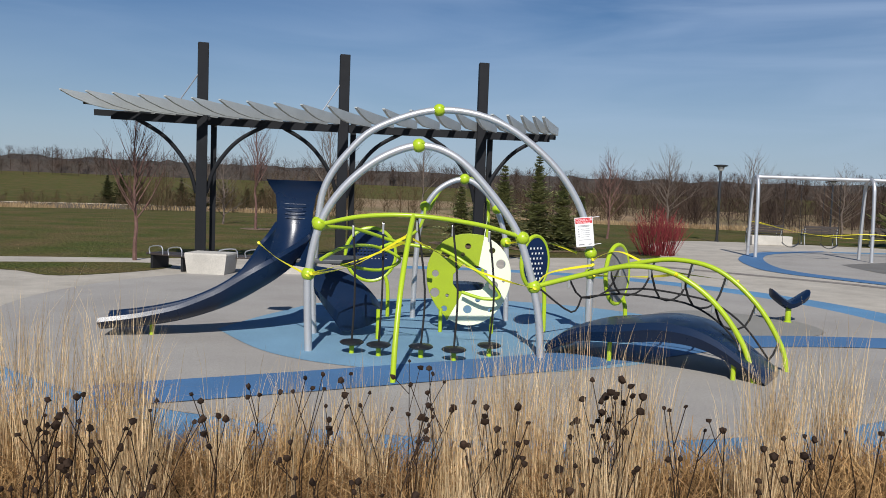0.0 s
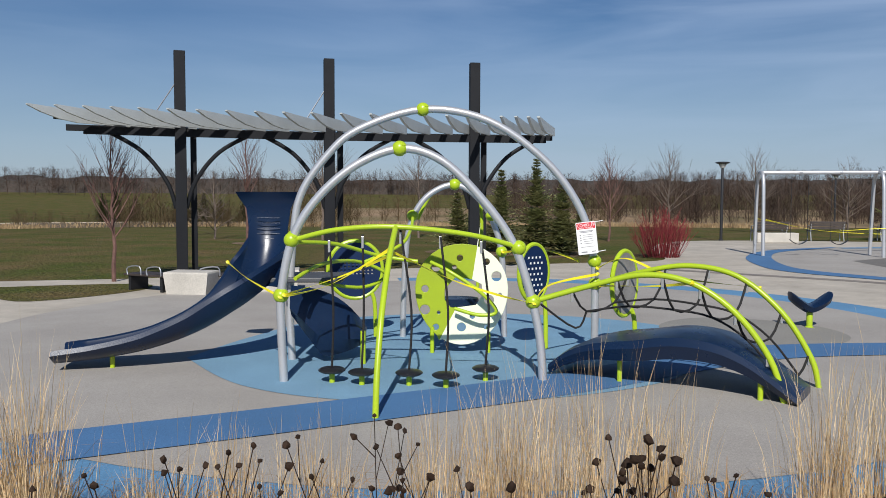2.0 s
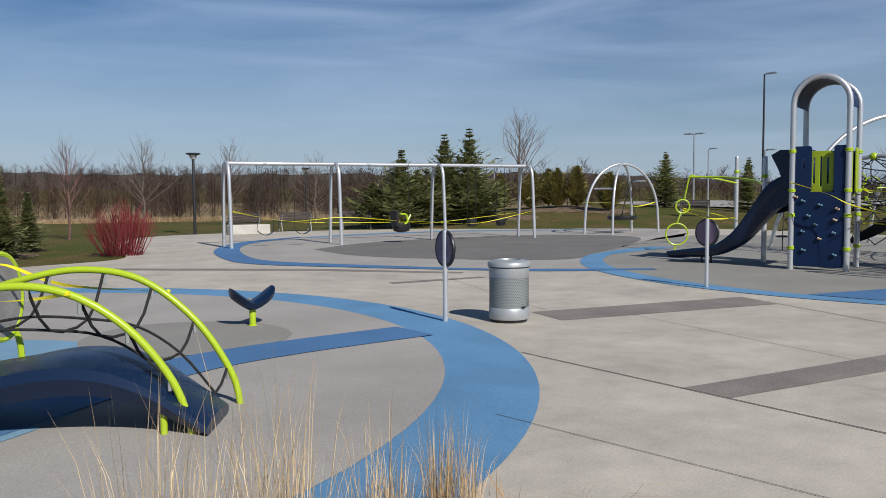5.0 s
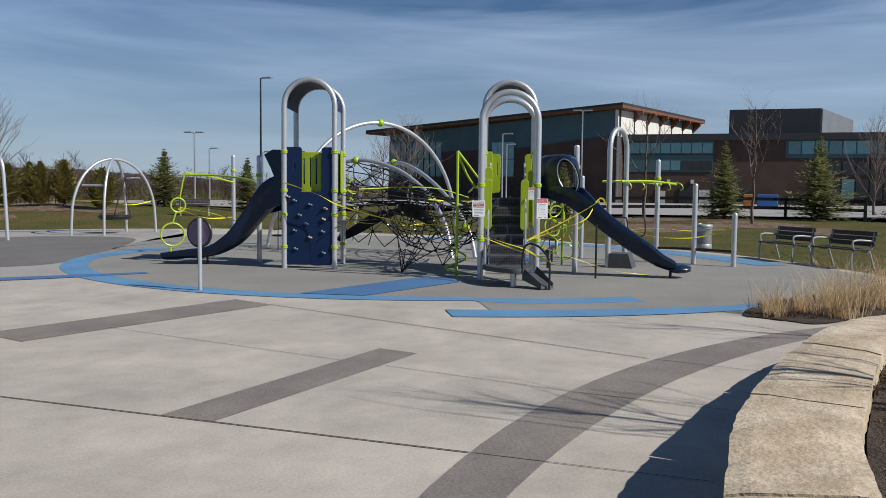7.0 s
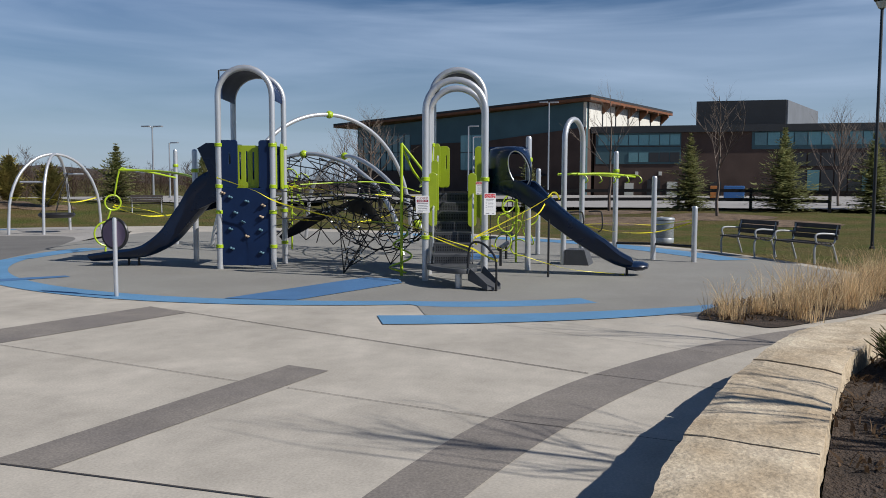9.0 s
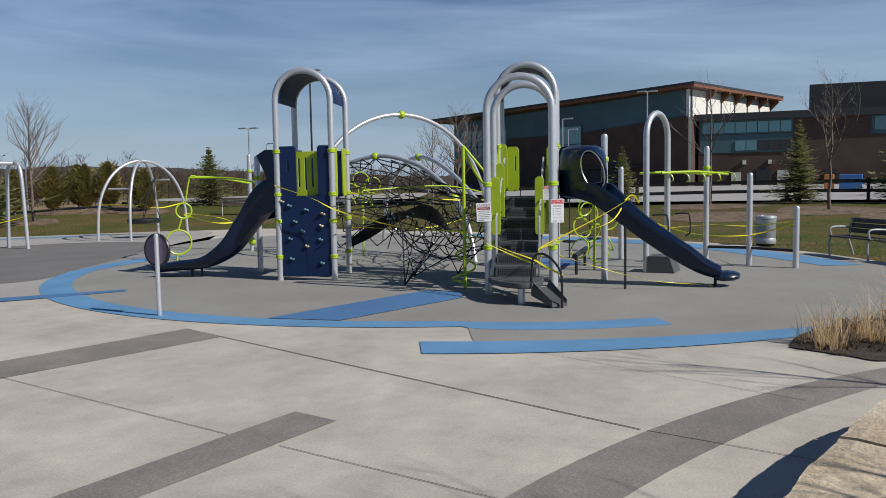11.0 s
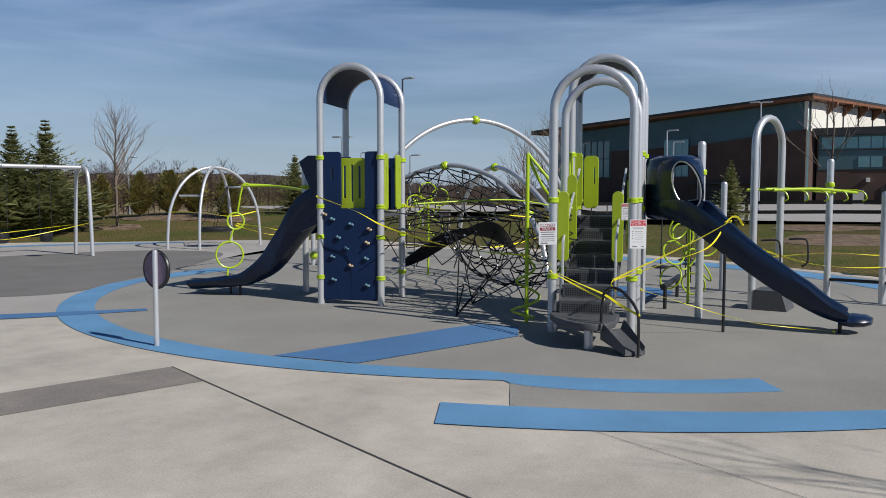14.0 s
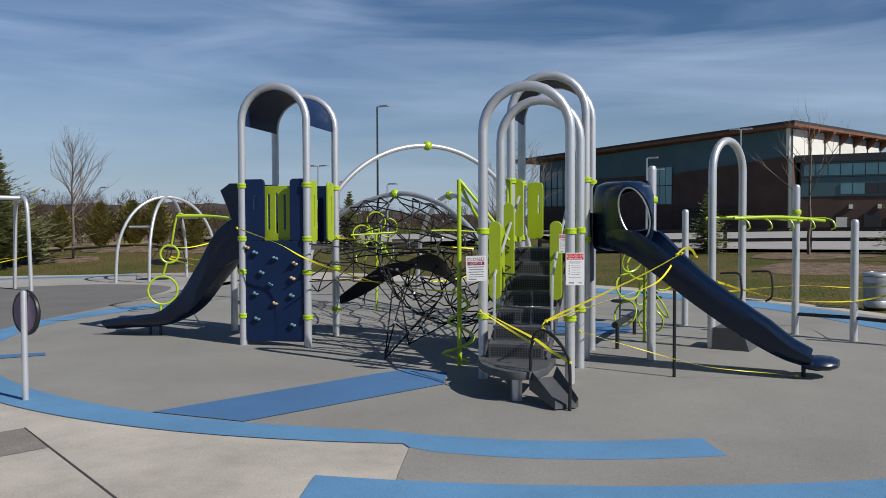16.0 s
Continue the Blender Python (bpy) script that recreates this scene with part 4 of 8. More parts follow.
# ---- main play structure ----
def build_main():
    c = thing("play_tower_structure", 0, 0, 0, "two-tower play structure of silver arches, navy panels and lime rails", "play structure")
    loc1 = pose(17.13, 10.60, 0, 0, 0, 19.5)
    loc2 = pose(16.653, 6.155, 0, 0, 0, 16.58)

    def arch(m, x, half, top, r=0.058, name="arch_post"):
        zs = top - half
        pts = [(x, half, 0), (x, half, zs * 0.5), (x, half, zs)] + [(x, half * math.cos(a), zs + half * math.sin(a)) for a in [math.pi * i / 14 for i in range(1, 14)]] + [(x, -half, zs), (x, -half, zs * 0.5), (x, -half, 0)]
        return bar(name, [m @ Vector(p) for p in pts], r, STEEL, c, 1, 14)

    def collar(m, x, y, z):
        p = m @ Vector((x, y, z))
        part("clamp_collar", lathe(bmesh.new(), [(0.066, -0.035), (0.075, -0.03), (0.075, -0.006), (0.068, 0), (0.075, 0.006), (0.075, 0.03), (0.066, 0.035)], 14, p), LIME, c, "", True)

    def board(m, name, w, h, slots, at, turn, material, label="", thick=0.022, r=0.05):
        return part(name, plate(rounded(w, h, r), slots, thick, m @ pose(*at) @ pose(0, 0, 0, 90, 0, turn)), material, c, label)
    # tower one: rock wall, roof, barriers, slide
    for x in (0.0, 1.2):
        arch(loc1, x, 0.523, 3.90)
        for y in (0.523, -0.523):
            for z in (0.45, 1.12, 1.62, 2.42):
                collar(loc1, x, y, z)
    roof = []
    for x in (0.03, 0.60, 1.17):
        row = [(0.498 * math.cos(a), 3.375 + 0.498 * math.sin(a)) for a in [math.radians(-6 + 192 * i / 20) for i in range(21)]]
        row += [(0.478 * math.cos(a), 3.375 + 0.478 * math.sin(a)) for a in [math.radians(186 - 192 * i / 20) for i in range(21)]]
        roof.append([loc1 @ Vector((x, y, z)) for y, z in row])
    part("curved_roof", loft(roof), NAVY_PANEL, c, "", True)
    board(loc1, "rock_wall", 0.93, 1.50, [], (0.0, 0.0, 0.83), 90, NAVY_PANEL, "", 0.035, 0.03)
    rng = random.Random(3)
    holds = [(-0.34, 0.42), (-0.02, 0.50), (0.30, 0.58), (0.20, 0.28), (-0.30, 0.20), (0.30, -0.04), (-0.28, -0.06), (-0.02, -0.18), (0.28, -0.42), (-0.30, -0.50), (0.06, 0.10), (0.44, 0.66)]
    for i, (u, v) in enumerate(holds):
        bm = bmesh.new()
        for s in (-0.022, 0.020):
            o = bmesh.ops.create_icosphere(bm, subdivisions=2, radius=0.025)
            bmesh.ops.transform(bm, matrix=pose(-0.045, u + s, 0.83 + v + 0.4 * s, 0, 0, 0) @ Matrix.Diagonal((1.1, 1.15, 0.95, 1)), verts=o["verts"])
        for q in bm.verts:
            q.co += noise.noise_vector(q.co * 22) * 0.010
        bmesh.ops.transform(bm, matrix=loc1, verts=bm.verts)
        part("climbing_hold", bm, HOLD_TAN if i in (0, 4, 7, 11) else HOLD_BLUE, c, "", True)
    boxed("deck", (0.6, 0, 1.47), (1.14, 0.98, 0.05), GREY_STEP, c, loc1)
    board(loc1, "navy_barrier", 0.34, 0.92, [rounded(0.05, 0.24, 0.02, -0.02, 0.12)], (0.0, 0.33, 2.05), 90, NAVY_PANEL)
    board(loc1, "navy_barrier", 0.24, 0.92, [], (0.0, -0.38, 2.05), 90, NAVY_PANEL)
    board(loc1, "lime_barrier", 0.46, 0.82, [rounded(0.045, 0.55, 0.02, -0.13, 0.02), rounded(0.045, 0.62, 0.02, 0.0, 0), rounded(0.045, 0.55, 0.02, 0.13, 0.02)], (0.10, 0.0, 2.0), 90, LIME_PANEL)
    for x in (0.24, 0.96):
        board(loc1, "lime_barrier", 0.26, 0.92, [rounded(0.04, 0.5, 0.018, 0.03, 0.0)], (x, -0.523, 2.03), 0, LIME_PANEL)
    board(loc1, "navy_barrier", 0.9, 0.9, [rounded(0.05, 0.5, 0.02, -0.2, 0.0)], (1.2, 0.0, 2.0), 90, NAVY_PANEL)
    part("slide", chute([(17.32, 11.05, 1.52), (17.28, 11.45, 1.40), (17.22, 11.85, 1.02), (17.15, 12.3, 0.54), (17.08, 12.75, 0.29), (16.96, 13.15, 0.20), (16.86, 13.55, 0.17), (16.76, 13.95, 0.13)], [0.46, 0.46, 0.44, 0.44, 0.44, 0.46, 0.48, 0.5], [0.50, 0.42, 0.30, 0.24, 0.18, 0.14, 0.12, 0.10]), NAVY, c, "", True)
    cheek = [(11.0, 2.45), (11.40, 2.46), (11.60, 2.36), (11.44, 2.08), (11.34, 1.86), (11.42, 1.62), (11.66, 1.46), (11.86, 1.30), (11.86, 1.12), (11.6, 1.18), (11.0, 1.42)]
    for x in (17.02, 17.60):
        part("hood_cheek", plate([(a - 11.3, b) for a, b in cheek], [], 0.05, pose(x, 11.3, 0) @ pose(0, 0, 0, 90, 0, 90)), NAVY, c)
    part("hood_back", box(bmesh.new(), (17.31, 11.02, 2.0), (0.56, 0.03, 0.9), None, 0.01), NAVY, c)
    for y, z in ((13.05, 0.22), (13.3, 0.19)):
        bar("slide_foot", [(16.98, y, 0), (16.98, y, z)], 0.024, BLACK, c, 1)
    # tower two: arches over the stairs
    for x, top in ((0.0, 3.43), (1.02, 3.41), (1.70, 3.84), (2.52, 3.84)):
        arch(loc2, x, 0.511, top)
        for y in (0.511, -0.511):
            for z in ((0.75, 1.75) if x < 1.2 else (1.62, 2.42)):
                collar(loc2, x, y, z)
    roof = []
    for x in (1.73, 2.1, 2.49):
        row = [(0.486 * math.cos(a), 3.327 + 0.486 * math.sin(a)) for a in [math.radians(-6 + 192 * i / 20) for i in range(21)]]
        row += [(0.466 * math.cos(a), 3.327 + 0.466 * math.sin(a)) for a in [math.radians(186 - 192 * i / 20) for i in range(21)]]
        roof.append([loc2 @ Vector((x, y, z)) for y, z in row])
    part("curved_roof", loft(roof), NAVY_PANEL, c, "", True)
    boxed("deck", (2.11, 0, 1.47), (0.80, 0.96, 0.05), GREY_STEP, c, loc2)
    part("transfer_step", plate([(-0.30, 0.45), (-0.52, 0.45), (-0.82, 0.34), (-1.06, 0.18), (-1.22, -0.02), (-1.25, -0.18), (-1.14, -0.31), (-0.90, -0.38), (-0.30, -0.38)], [], 0.07, loc2 @ pose(0, 0, 0.29)), GREY_STEP, c)
    bar("step_post", [loc2 @ Vector((-1.05, -0.09, 0)), loc2 @ Vector((-1.05, -0.09, 0.26))], 0.055, STEEL, c, 1)
    xs, z = -0.44, 0.31
    rise = 1.18 / 7
    for i in range(7):
        z2 = z + rise
        if i == 3:
            xs += 0.20
        st = part("stair_step", box(box(bmesh.new(), (xs, 0.035, z2 - rise / 2), (0.02, 0.62, rise - 0.004), loc2), (xs + 0.14, 0.035, z2), (0.30, 0.64, 0.03), loc2, 0.006), GREY_STEP, c)
        bm = bmesh.new()
        for row in range(4):
            for k in range(19):
                o = Vector((xs - 0.0125, -0.235 + 0.030 * k, z2 - 0.035 - 0.026 * row))
                s = 0.0085
                bm.faces.new([bm.verts.new(loc2 @ (o + Vector((0, a * s, b * s)))) for a, b in ((-1, -1), (1, -1), (1, 1), (-1, 1))])
        part("perforation", bm, HOLE, st, "dark punched holes")
        z = z2
        xs += 0.277
    for y in (0.375, -0.305):
        part("stair_stringer", box(bmesh.new(), (0.0, 0, 0), (2.3, 0.025, 0.16), loc2 @ pose(0.60, y, 0.86, 0, -29.5, 0), 0.006), GREY_STEP, c)
        bar("handrail", [loc2 @ Vector(p) for p in [(-0.02, y, 0.5), (0.0, y, 1.15), (0.15, y, 1.32), (1.0, y, 1.85), (1.6, y, 2.2)]], 0.018, STEEL, c, 5, 8)
    # lime side boards of the stairs and deck
    for x, y, z0, w, h in [(0.10, 0.39, 1.40, 0.14, 0.92), (0.42, -0.29, 1.39, 0.14, 0.94), (1.0, 0.40, 1.57, 0.13, 1.06), (1.05, -0.42, 1.55, 0.10, 1.0), (2.48, 0.30, 2.02, 0.22, 0.82), (1.72, 0.40, 2.05, 0.11, 0.80), (2.48, -0.40, 2.0, 0.14, 0.86)]:
        slot = [rounded(0.03, h * 0.34, 0.014, -w * 0.22, h * 0.12)] if w > 0.2 else []
        board(loc2, "lime_side_board", w, h, slot, (x, y, z0), 90, LIME_PANEL, "", 0.022, 0.065)
    for x, y, z0, w, h in [(0.55, 0.43, 1.40, 0.5, 0.8), (2.1, 0.49, 2.0, 0.5, 0.85), (0.62, -0.45, 1.35, 0.4, 0.8), (1.38, -0.47, 1.85, 0.4, 0.8)]:
        board(loc2, "lime_side_board", w, h, [rounded(0.05, h * 0.4, 0.02, 0, 0)], (x, y, z0), 0, LIME_PANEL, "", 0.022, 0.07)
    board(loc2, "navy_panel", 0.72, 0.95, [], (2.1, -0.54, 1.50), 0, NAVY_PANEL)
    bar("grab_hoop", [loc2 @ Vector(p) for p in [(1.30, 0.48, 1.6), (1.32, 0.48, 2.3), (1.42, 0.48, 2.42), (1.52, 0.48, 2.3), (1.54, 0.48, 1.6)]], 0.018, LIME, c, 5, 8)
    # entry chute step and hoop handles
    part("entry_ramp", loft([[Vector(p) for p in ring] for ring in (
        [(15.42, 5.22, 0.02), (15.62, 5.06, 0.02), (15.62, 5.06, 0.11), (15.60, 5.08, 0.06), (15.44, 5.21, 0.06), (15.42, 5.22, 0.11)],
        [(15.62, 5.60, 0.14), (15.90, 5.42, 0.14), (15.90, 5.42, 0.36), (15.87, 5.45, 0.25), (15.65, 5.58, 0.25), (15.62, 5.60, 0.36)])]), GREY_STEP, c)
    bar("hoop_handle", [(15.50, 5.10, 0), (15.50, 5.10, 0.42), (15.52, 5.15, 0.57), (15.58, 5.32, 0.72), (15.65, 5.49, 0.75), (15.70, 5.60, 0.65), (15.70, 5.63, 0.28)], 0.018, BLACK, c, 4, 8)
    # slide two
    head = upright(18.88, 5.78, 1.93, -86)
    part("slide_head", plate(rounded(0.86, 0.94, 0.10), [disc(0.12, 0.0, 0.30, 24, 0.34)], 0.05, head), NAVY_PANEL, c)
    secs = []
    for i, (x, y, z, rx, rh, sq) in enumerate([(18.85, 5.78, 1.93, 0.43, 0.47, 7.0), (18.72, 5.74, 1.93, 0.425, 0.468, 6.0), (18.58, 5.67, 1.935, 0.40, 0.46, 4.0), (18.45, 5.57, 1.945, 0.34, 0.435, 2.8), (18.37, 5.49, 1.955, 0.27, 0.395, 2.2), (18.335, 5.44, 1.96, 0.225, 0.355, 2.0)]):
        tip = (0.0, 0.0, 0.01, 0.03, 0.06, 0.08)[i]

        def rim(a, cut, dx):
            u, v = math.cos(a), math.sin(a)
            k = (abs(u) ** sq + abs(v) ** sq) ** (-1 / sq)
            return Vector((x + dx, y + (rx - cut) * u * k + tip * v * k, z + (rh - cut) * v * k))
        secs.append(([rim(2 * math.pi * k / 24, 0.0, 0.0) for k in range(24)], [rim(2 * math.pi * k / 24, 0.035, 0.012) for k in range(24)]))
    bm = bmesh.new()
    loops = [o for o, i in secs] + [i for o, i in reversed(secs)]
    rings = [[bm.verts.new(p) for p in lp] for lp in loops]
    for u, v in zip(rings, rings[1:] + rings[:1]):
        for k in range(24):
            bm.faces.new((u[k], u[(k + 1) % 24], v[(k + 1) % 24], v[k]))
    bmesh.ops.recalc_face_normals(bm, faces=bm.faces)
    part("slide_hood", bm, NAVY, c, "", True)
    bar("hood_rim", [Vector((18.34, 5.45 + 0.195 * math.cos(a) + 0.08 * math.sin(a), 1.96 + 0.335 * math.sin(a))) for a in [2 * math.pi * k / 20 for k in range(20)]], 0.012, ALU, c, 2, 8, True)
    part("slide", chute([(18.62, 5.74, 1.52), (18.47, 5.42, 1.42), (18.42, 5.10, 1.19), (18.43, 4.72, 0.90), (18.47, 4.32, 0.62), (18.52, 3.96, 0.40), (18.56, 3.66, 0.25), (18.60, 3.38, 0.17)], [0.46, 0.44, 0.42, 0.42, 0.42, 0.44, 0.46, 0.46], [0.20, 0.33, 0.30, 0.28, 0.28, 0.26, 0.19, 0.12]), NAVY, c, "", True)
    part("slide_nose", loft([[Vector((18.58 + 0.03 * i, 3.44 - 0.14 * i, 0.17)) + Vector((0.27 * s * math.cos(2 * math.pi * k / 14), 0, 0.09 * s * math.sin(2 * math.pi * k / 14) + 0.01)) for k in range(14)] for i, s in ((0, 0.8), (1, 1.0), (2, 0.9), (2.6, 0.5))]), NAVY, c, "", True)
    bar("slide_foot", [(18.60, 3.45, 0), (18.60, 3.45, 0.14)], 0.026, BLACK, c, 1)
    bar("thin_post", [(17.77, 4.75, 0), (17.77, 4.75, 1.04)], 0.020, BLACK, c, 1)

    def post(x, y, h, r=0.058):
        p = part("round_post", lathe(bmesh.new(), [(r, 0), (r, h - 0.06), (r * 0.96, h - 0.03), (r * 0.75, h - 0.008), (r * 0.3, h)], 16, (x, y, 0)), STEEL, c, "", True)
        return p
    for x, y, h in [(18.84, 5.38, 2.60), (22.45, 4.16, 2.45), (22.15, 3.27, 1.88), (21.85, 2.38, 1.22), (22.7, 6.03, 2.07), (22.41, 16.22, 2.64), (18.0, 12.4, 2.4), (22.9, 8.4, 0.95)]:
        post(x, y, h)
        if h > 2.3:
            part("clamp_collar", lathe(bmesh.new(), [(0.07, -0.04), (0.076, -0.03), (0.076, 0.03), (0.07, 0.04)], 14, (x, y, h - 0.45)), LIME, c, "", True)
    # hanging bar arch with lime ladder
    p, q = Vector((20.27, 4.95, 0)), Vector((21.15, 4.72, 0))
    mid_p, hf, dr = (p + q) / 2, (q - p).length / 2, (q - p).normalized()
    bar("bar_arch", [p, p + Vector((0, 0, 1.30)), p + Vector((0, 0, 2.58))] + [mid_p - dr * hf * math.cos(a) + Vector((0, 0, 2.60 + hf * math.sin(a))) for a in [math.pi * i / 12 for i in range(1, 12)]] + [q + Vector((0, 0, 2.58)), q + Vector((0, 0, 1.30)), q], 0.058, STEEL, c, 1, 14)
    for s in (-0.22, 0.22):
        bar("ladder_rail", [(20.9 + 0.2 * s, 5.0 + s, 1.90), (21.6 + 0.2 * s, 4.45 + s, 1.92), (22.4 + 0.2 * s, 3.9 + s * 0.8, 1.86)], 0.026, LIME, c)
    for i in range(5):
        f = i / 4
        x, y = 20.95 + 1.4 * f, 4.95 - 1.0 * f
        bar("hand_hold", [(x, y - 0.24, 1.90), (x, y - 0.34, 1.86), (x, y - 0.38, 1.76), (x, y - 0.32, 1.72)], 0.014, LIME, c, 4, 6)
        bar("rung", [(x, y - 0.24, 1.90), (x, y + 0.24, 1.90)], 0.016, LIME, c, 1, 6)
    for x, y in ((20.3, 4.72), (20.95, 4.42)):
        bar("black_hoop", [(x, y + 0.12, 1.10), (x + 0.03, y - 0.10, 1.11), (x + 0.04, y - 0.16, 1.04), (x + 0.03, y - 0.17, 0.75), (x + 0.02, y - 0.08, 0.66)], 0.016, BLACK, c, 4, 8)
    part("mount_block", loft([[(20.5 + a, 4.66 + b, z) for a, b in ((-0.32, -0.26), (0.32, -0.26), (0.32, 0.26), (-0.32, 0.26))] if z < 0.1 else [(20.5 + a, 4.66 + b, z) for a, b in ((-0.30, -0.16), (0.26, -0.16), (0.26, 0.24), (-0.30, 0.24))] for z in (0.0, 0.32)]), GREY_STEP, c)
    bar("low_beam", [(22.45, 4.16, 0.34), (22.15, 3.27, 0.36), (21.85, 2.38, 0.34)], 0.03, BLACK, c, 1)
    # lime bubble climbers
    for cx, cy, n in ((20.4, 6.0, 9), (21.9, 12.3, 7)):
        for k in range(n):
            a = k * 2.2
            o = Vector((cx + 0.3 * math.cos(a), cy + 0.3 * math.sin(a), (0.30 if cx < 21 else 1.05) + 0.14 * k))
            nrm = Vector((math.cos(a * 1.7), math.sin(a * 1.3), 0.35)).normalized()
            u = nrm.orthogonal().normalized()
            w = nrm.cross(u)
            bar("loop_hoop", [o + (u * math.cos(t) + w * math.sin(t)) * 0.20 for t in [2 * math.pi * i / 10 for i in range(10)]], 0.015, LIME, c, 2, 6, True)
        bar("climber_stem", [(cx, cy, 0), (cx, cy, 1.6)], 0.024, LIME, c, 1)
    bar("balance_table", [(19.4, 6.1, 0.36), (21.2, 6.4, 0.36)], 0.05, BLACK, c, 1)
    for x, y in ((19.5, 6.1), (21.1, 6.4)):
        bar("table_leg", [(x, y, 0), (x, y, 0.34)], 0.03, BLACK, c, 1)
    # spiral climber beside the stairs
    bar("spiral_stem", [(17.06, 7.31, 0), (17.06, 7.31, 2.40)], 0.028, LIME, c, 1)
    bar("spiral_rail", [(17.06, 7.31, 2.40), (17.22, 7.08, 2.06), (17.45, 6.80, 1.62)], 0.022, LIME, c)
    bar("spiral_rail", [(17.06, 7.31, 2.36), (17.30, 7.20, 1.95), (17.55, 7.10, 1.7)], 0.022, LIME, c)
    bar("spiral_coil", [(17.06 + (0.24 - 0.010 * i) * math.cos(0.9 * i), 7.31 + (0.24 - 0.010 * i) * math.sin(0.9 * i), 0.03 + 0.06 * i) for i in range(17)], 0.018, LIME, c, 4, 8)
    # big arches behind

    def round_arch(name, x, y, top, turn, half, power):
        u = Vector((math.cos(math.radians(turn)), math.sin(math.radians(turn)), 0))
        ts = [math.radians(-90 + 180 * i / 20) for i in range(21)]
        bar(name, [Vector((x, y, top * max(0.0, math.cos(t)) ** power)) + u * half * math.sin(t) for t in ts], 0.055, STEEL, c, 3, 12)
    round_arch("big_arch", 23.25, 11.89, 3.55, 150.3, 2.82, 0.83)
    bar("low_arch", [(22.3, 15.0, 0), (22.32, 14.7, 1.0), (22.45, 13.8, 2.0), (22.67, 12.4, 2.48), (22.57, 11.2, 2.28), (22.2, 10.3, 1.84), (21.85, 9.75, 1.43), (21.4, 9.2, 0.8), (21.1, 8.9, 0)], 0.055, STEEL, c, 6, 12)
    bar("low_arch", [(21.55, 8.45, 0), (21.7, 8.7, 0.7), (22.3, 9.5, 1.5), (23.2, 10.7, 2.2), (24.23, 11.92, 2.48), (25.3, 13.1, 2.2), (26.1, 14.0, 1.4), (26.5, 14.4, 0)], 0.055, STEEL, c, 6, 12)
    for p in [(23.25, 11.89, 3.55), (22.67, 12.36, 2.48), (24.23, 11.92, 2.48), (21.85, 9.75, 1.43), (21.62, 8.55, 1.3), (21.5, 8.7, 0.75), (24.9, 14.8, 1.6), (23.28, 15.3, 1.3), (22.4, 16.2, 0.25)]:
        ball("clamp_ball", p, 0.105, LIME, c)
    bar("lime_link_rail", [(18.2, 10.0, 1.66), (19.8, 9.0, 1.72), (21.4, 8.6, 1.5)], 0.013, LIME, c)
    bar("lime_link_rail", [(17.2, 6.9, 1.62), (19.0, 7.6, 1.75), (21.4, 8.6, 1.62), (23.4, 9.2, 1.7)], 0.015, LIME, c)
    # lime rings and overhead curve by the slide
    for z, r in ((0.47, 0.29), (1.22, 0.18)):
        bar("lime_hoop", [(19.27 + 0.76 * r * math.cos(a) + (0.1 if z > 1 else 0), 15.85 - 0.65 * r * math.cos(a) - (0.1 if z > 1 else 0), z + r * math.sin(a)) for a in [2 * math.pi * k / 16 for k in range(16)]], 0.022, LIME, c, 3, 8, True)
    bar("hoop_stem", [(19.24, 15.9, 0), (19.25, 15.89, 0.18)], 0.024, LIME, c, 1)
    bar("hoop_stem", [(19.27, 15.85, 0.76), (19.33, 15.78, 1.05)], 0.022, LIME, c, 1)
    bar("hoop_stem", [(19.40, 15.72, 1.40), (19.45, 15.6, 2.0), (19.55, 15.5, 2.03)], 0.022, LIME, c, 3)
    bar("overhead_curve", [(19.45, 15.6, 2.0), (20.0, 15.9, 2.03), (21.2, 16.2, 2.0), (22.4, 16.2, 1.85)], 0.026, LIME, c)
    bar("overhead_curve", [(19.45, 15.6, 2.0), (19.7, 14.7, 1.98), (19.2, 13.4, 1.85), (18.0, 12.4, 1.65)], 0.026, LIME, c)
    # stepping pods behind
    for x, y in ((22.6, 7.2), (23.6, 6.9), (24.6, 7.3), (21.6, 14.2), (22.9, 13.4), (24.2, 9.0), (25.2, 9.8)):
        part("hanging_seat", lathe(bmesh.new(), [(0.03, 0.0), (0.15, 0.008), (0.18, 0.03), (0.15, 0.055), (0.03, 0.06)], 16, (x, y, 0.36)), BLACK, c, "", True)
        bar("seat_rope", [(x, y, 0.4), (x + 0.05, y, 1.6)], 0.012, ROPE, c, 1, 6)
        bar("seat_anchor", [(x, y, 0), (x, y, 0.36)], 0.014, BLACK, c, 1, 6)

    # rope net between the towers
    net = part("rope_net", bmesh.new(), ROPE, c, "black climbing net with alloy clamps")
    a0, a1 = Vector((18.05, 9.75, 0)), Vector((17.7, 6.9, 0))
    rope_bm = bmesh.new()
    rng = random.Random(9)
    spots = []

    def rope(p, q, sag=0.03, r=0.0105):
        tube(rope_bm, [p, p.lerp(q, 0.5) - Vector((0, 0, sag)), q], r, 5)

    def clamp(p):
        spots.append(p)
    ax = (a1 - a0).normalized()
    side = Vector((-ax.y, ax.x, 0))
    if side.x < 0:
        side = -side
    # a hanging bowl: front edge, floor and back edge
    nu, nv = 11, 8
    rows = []
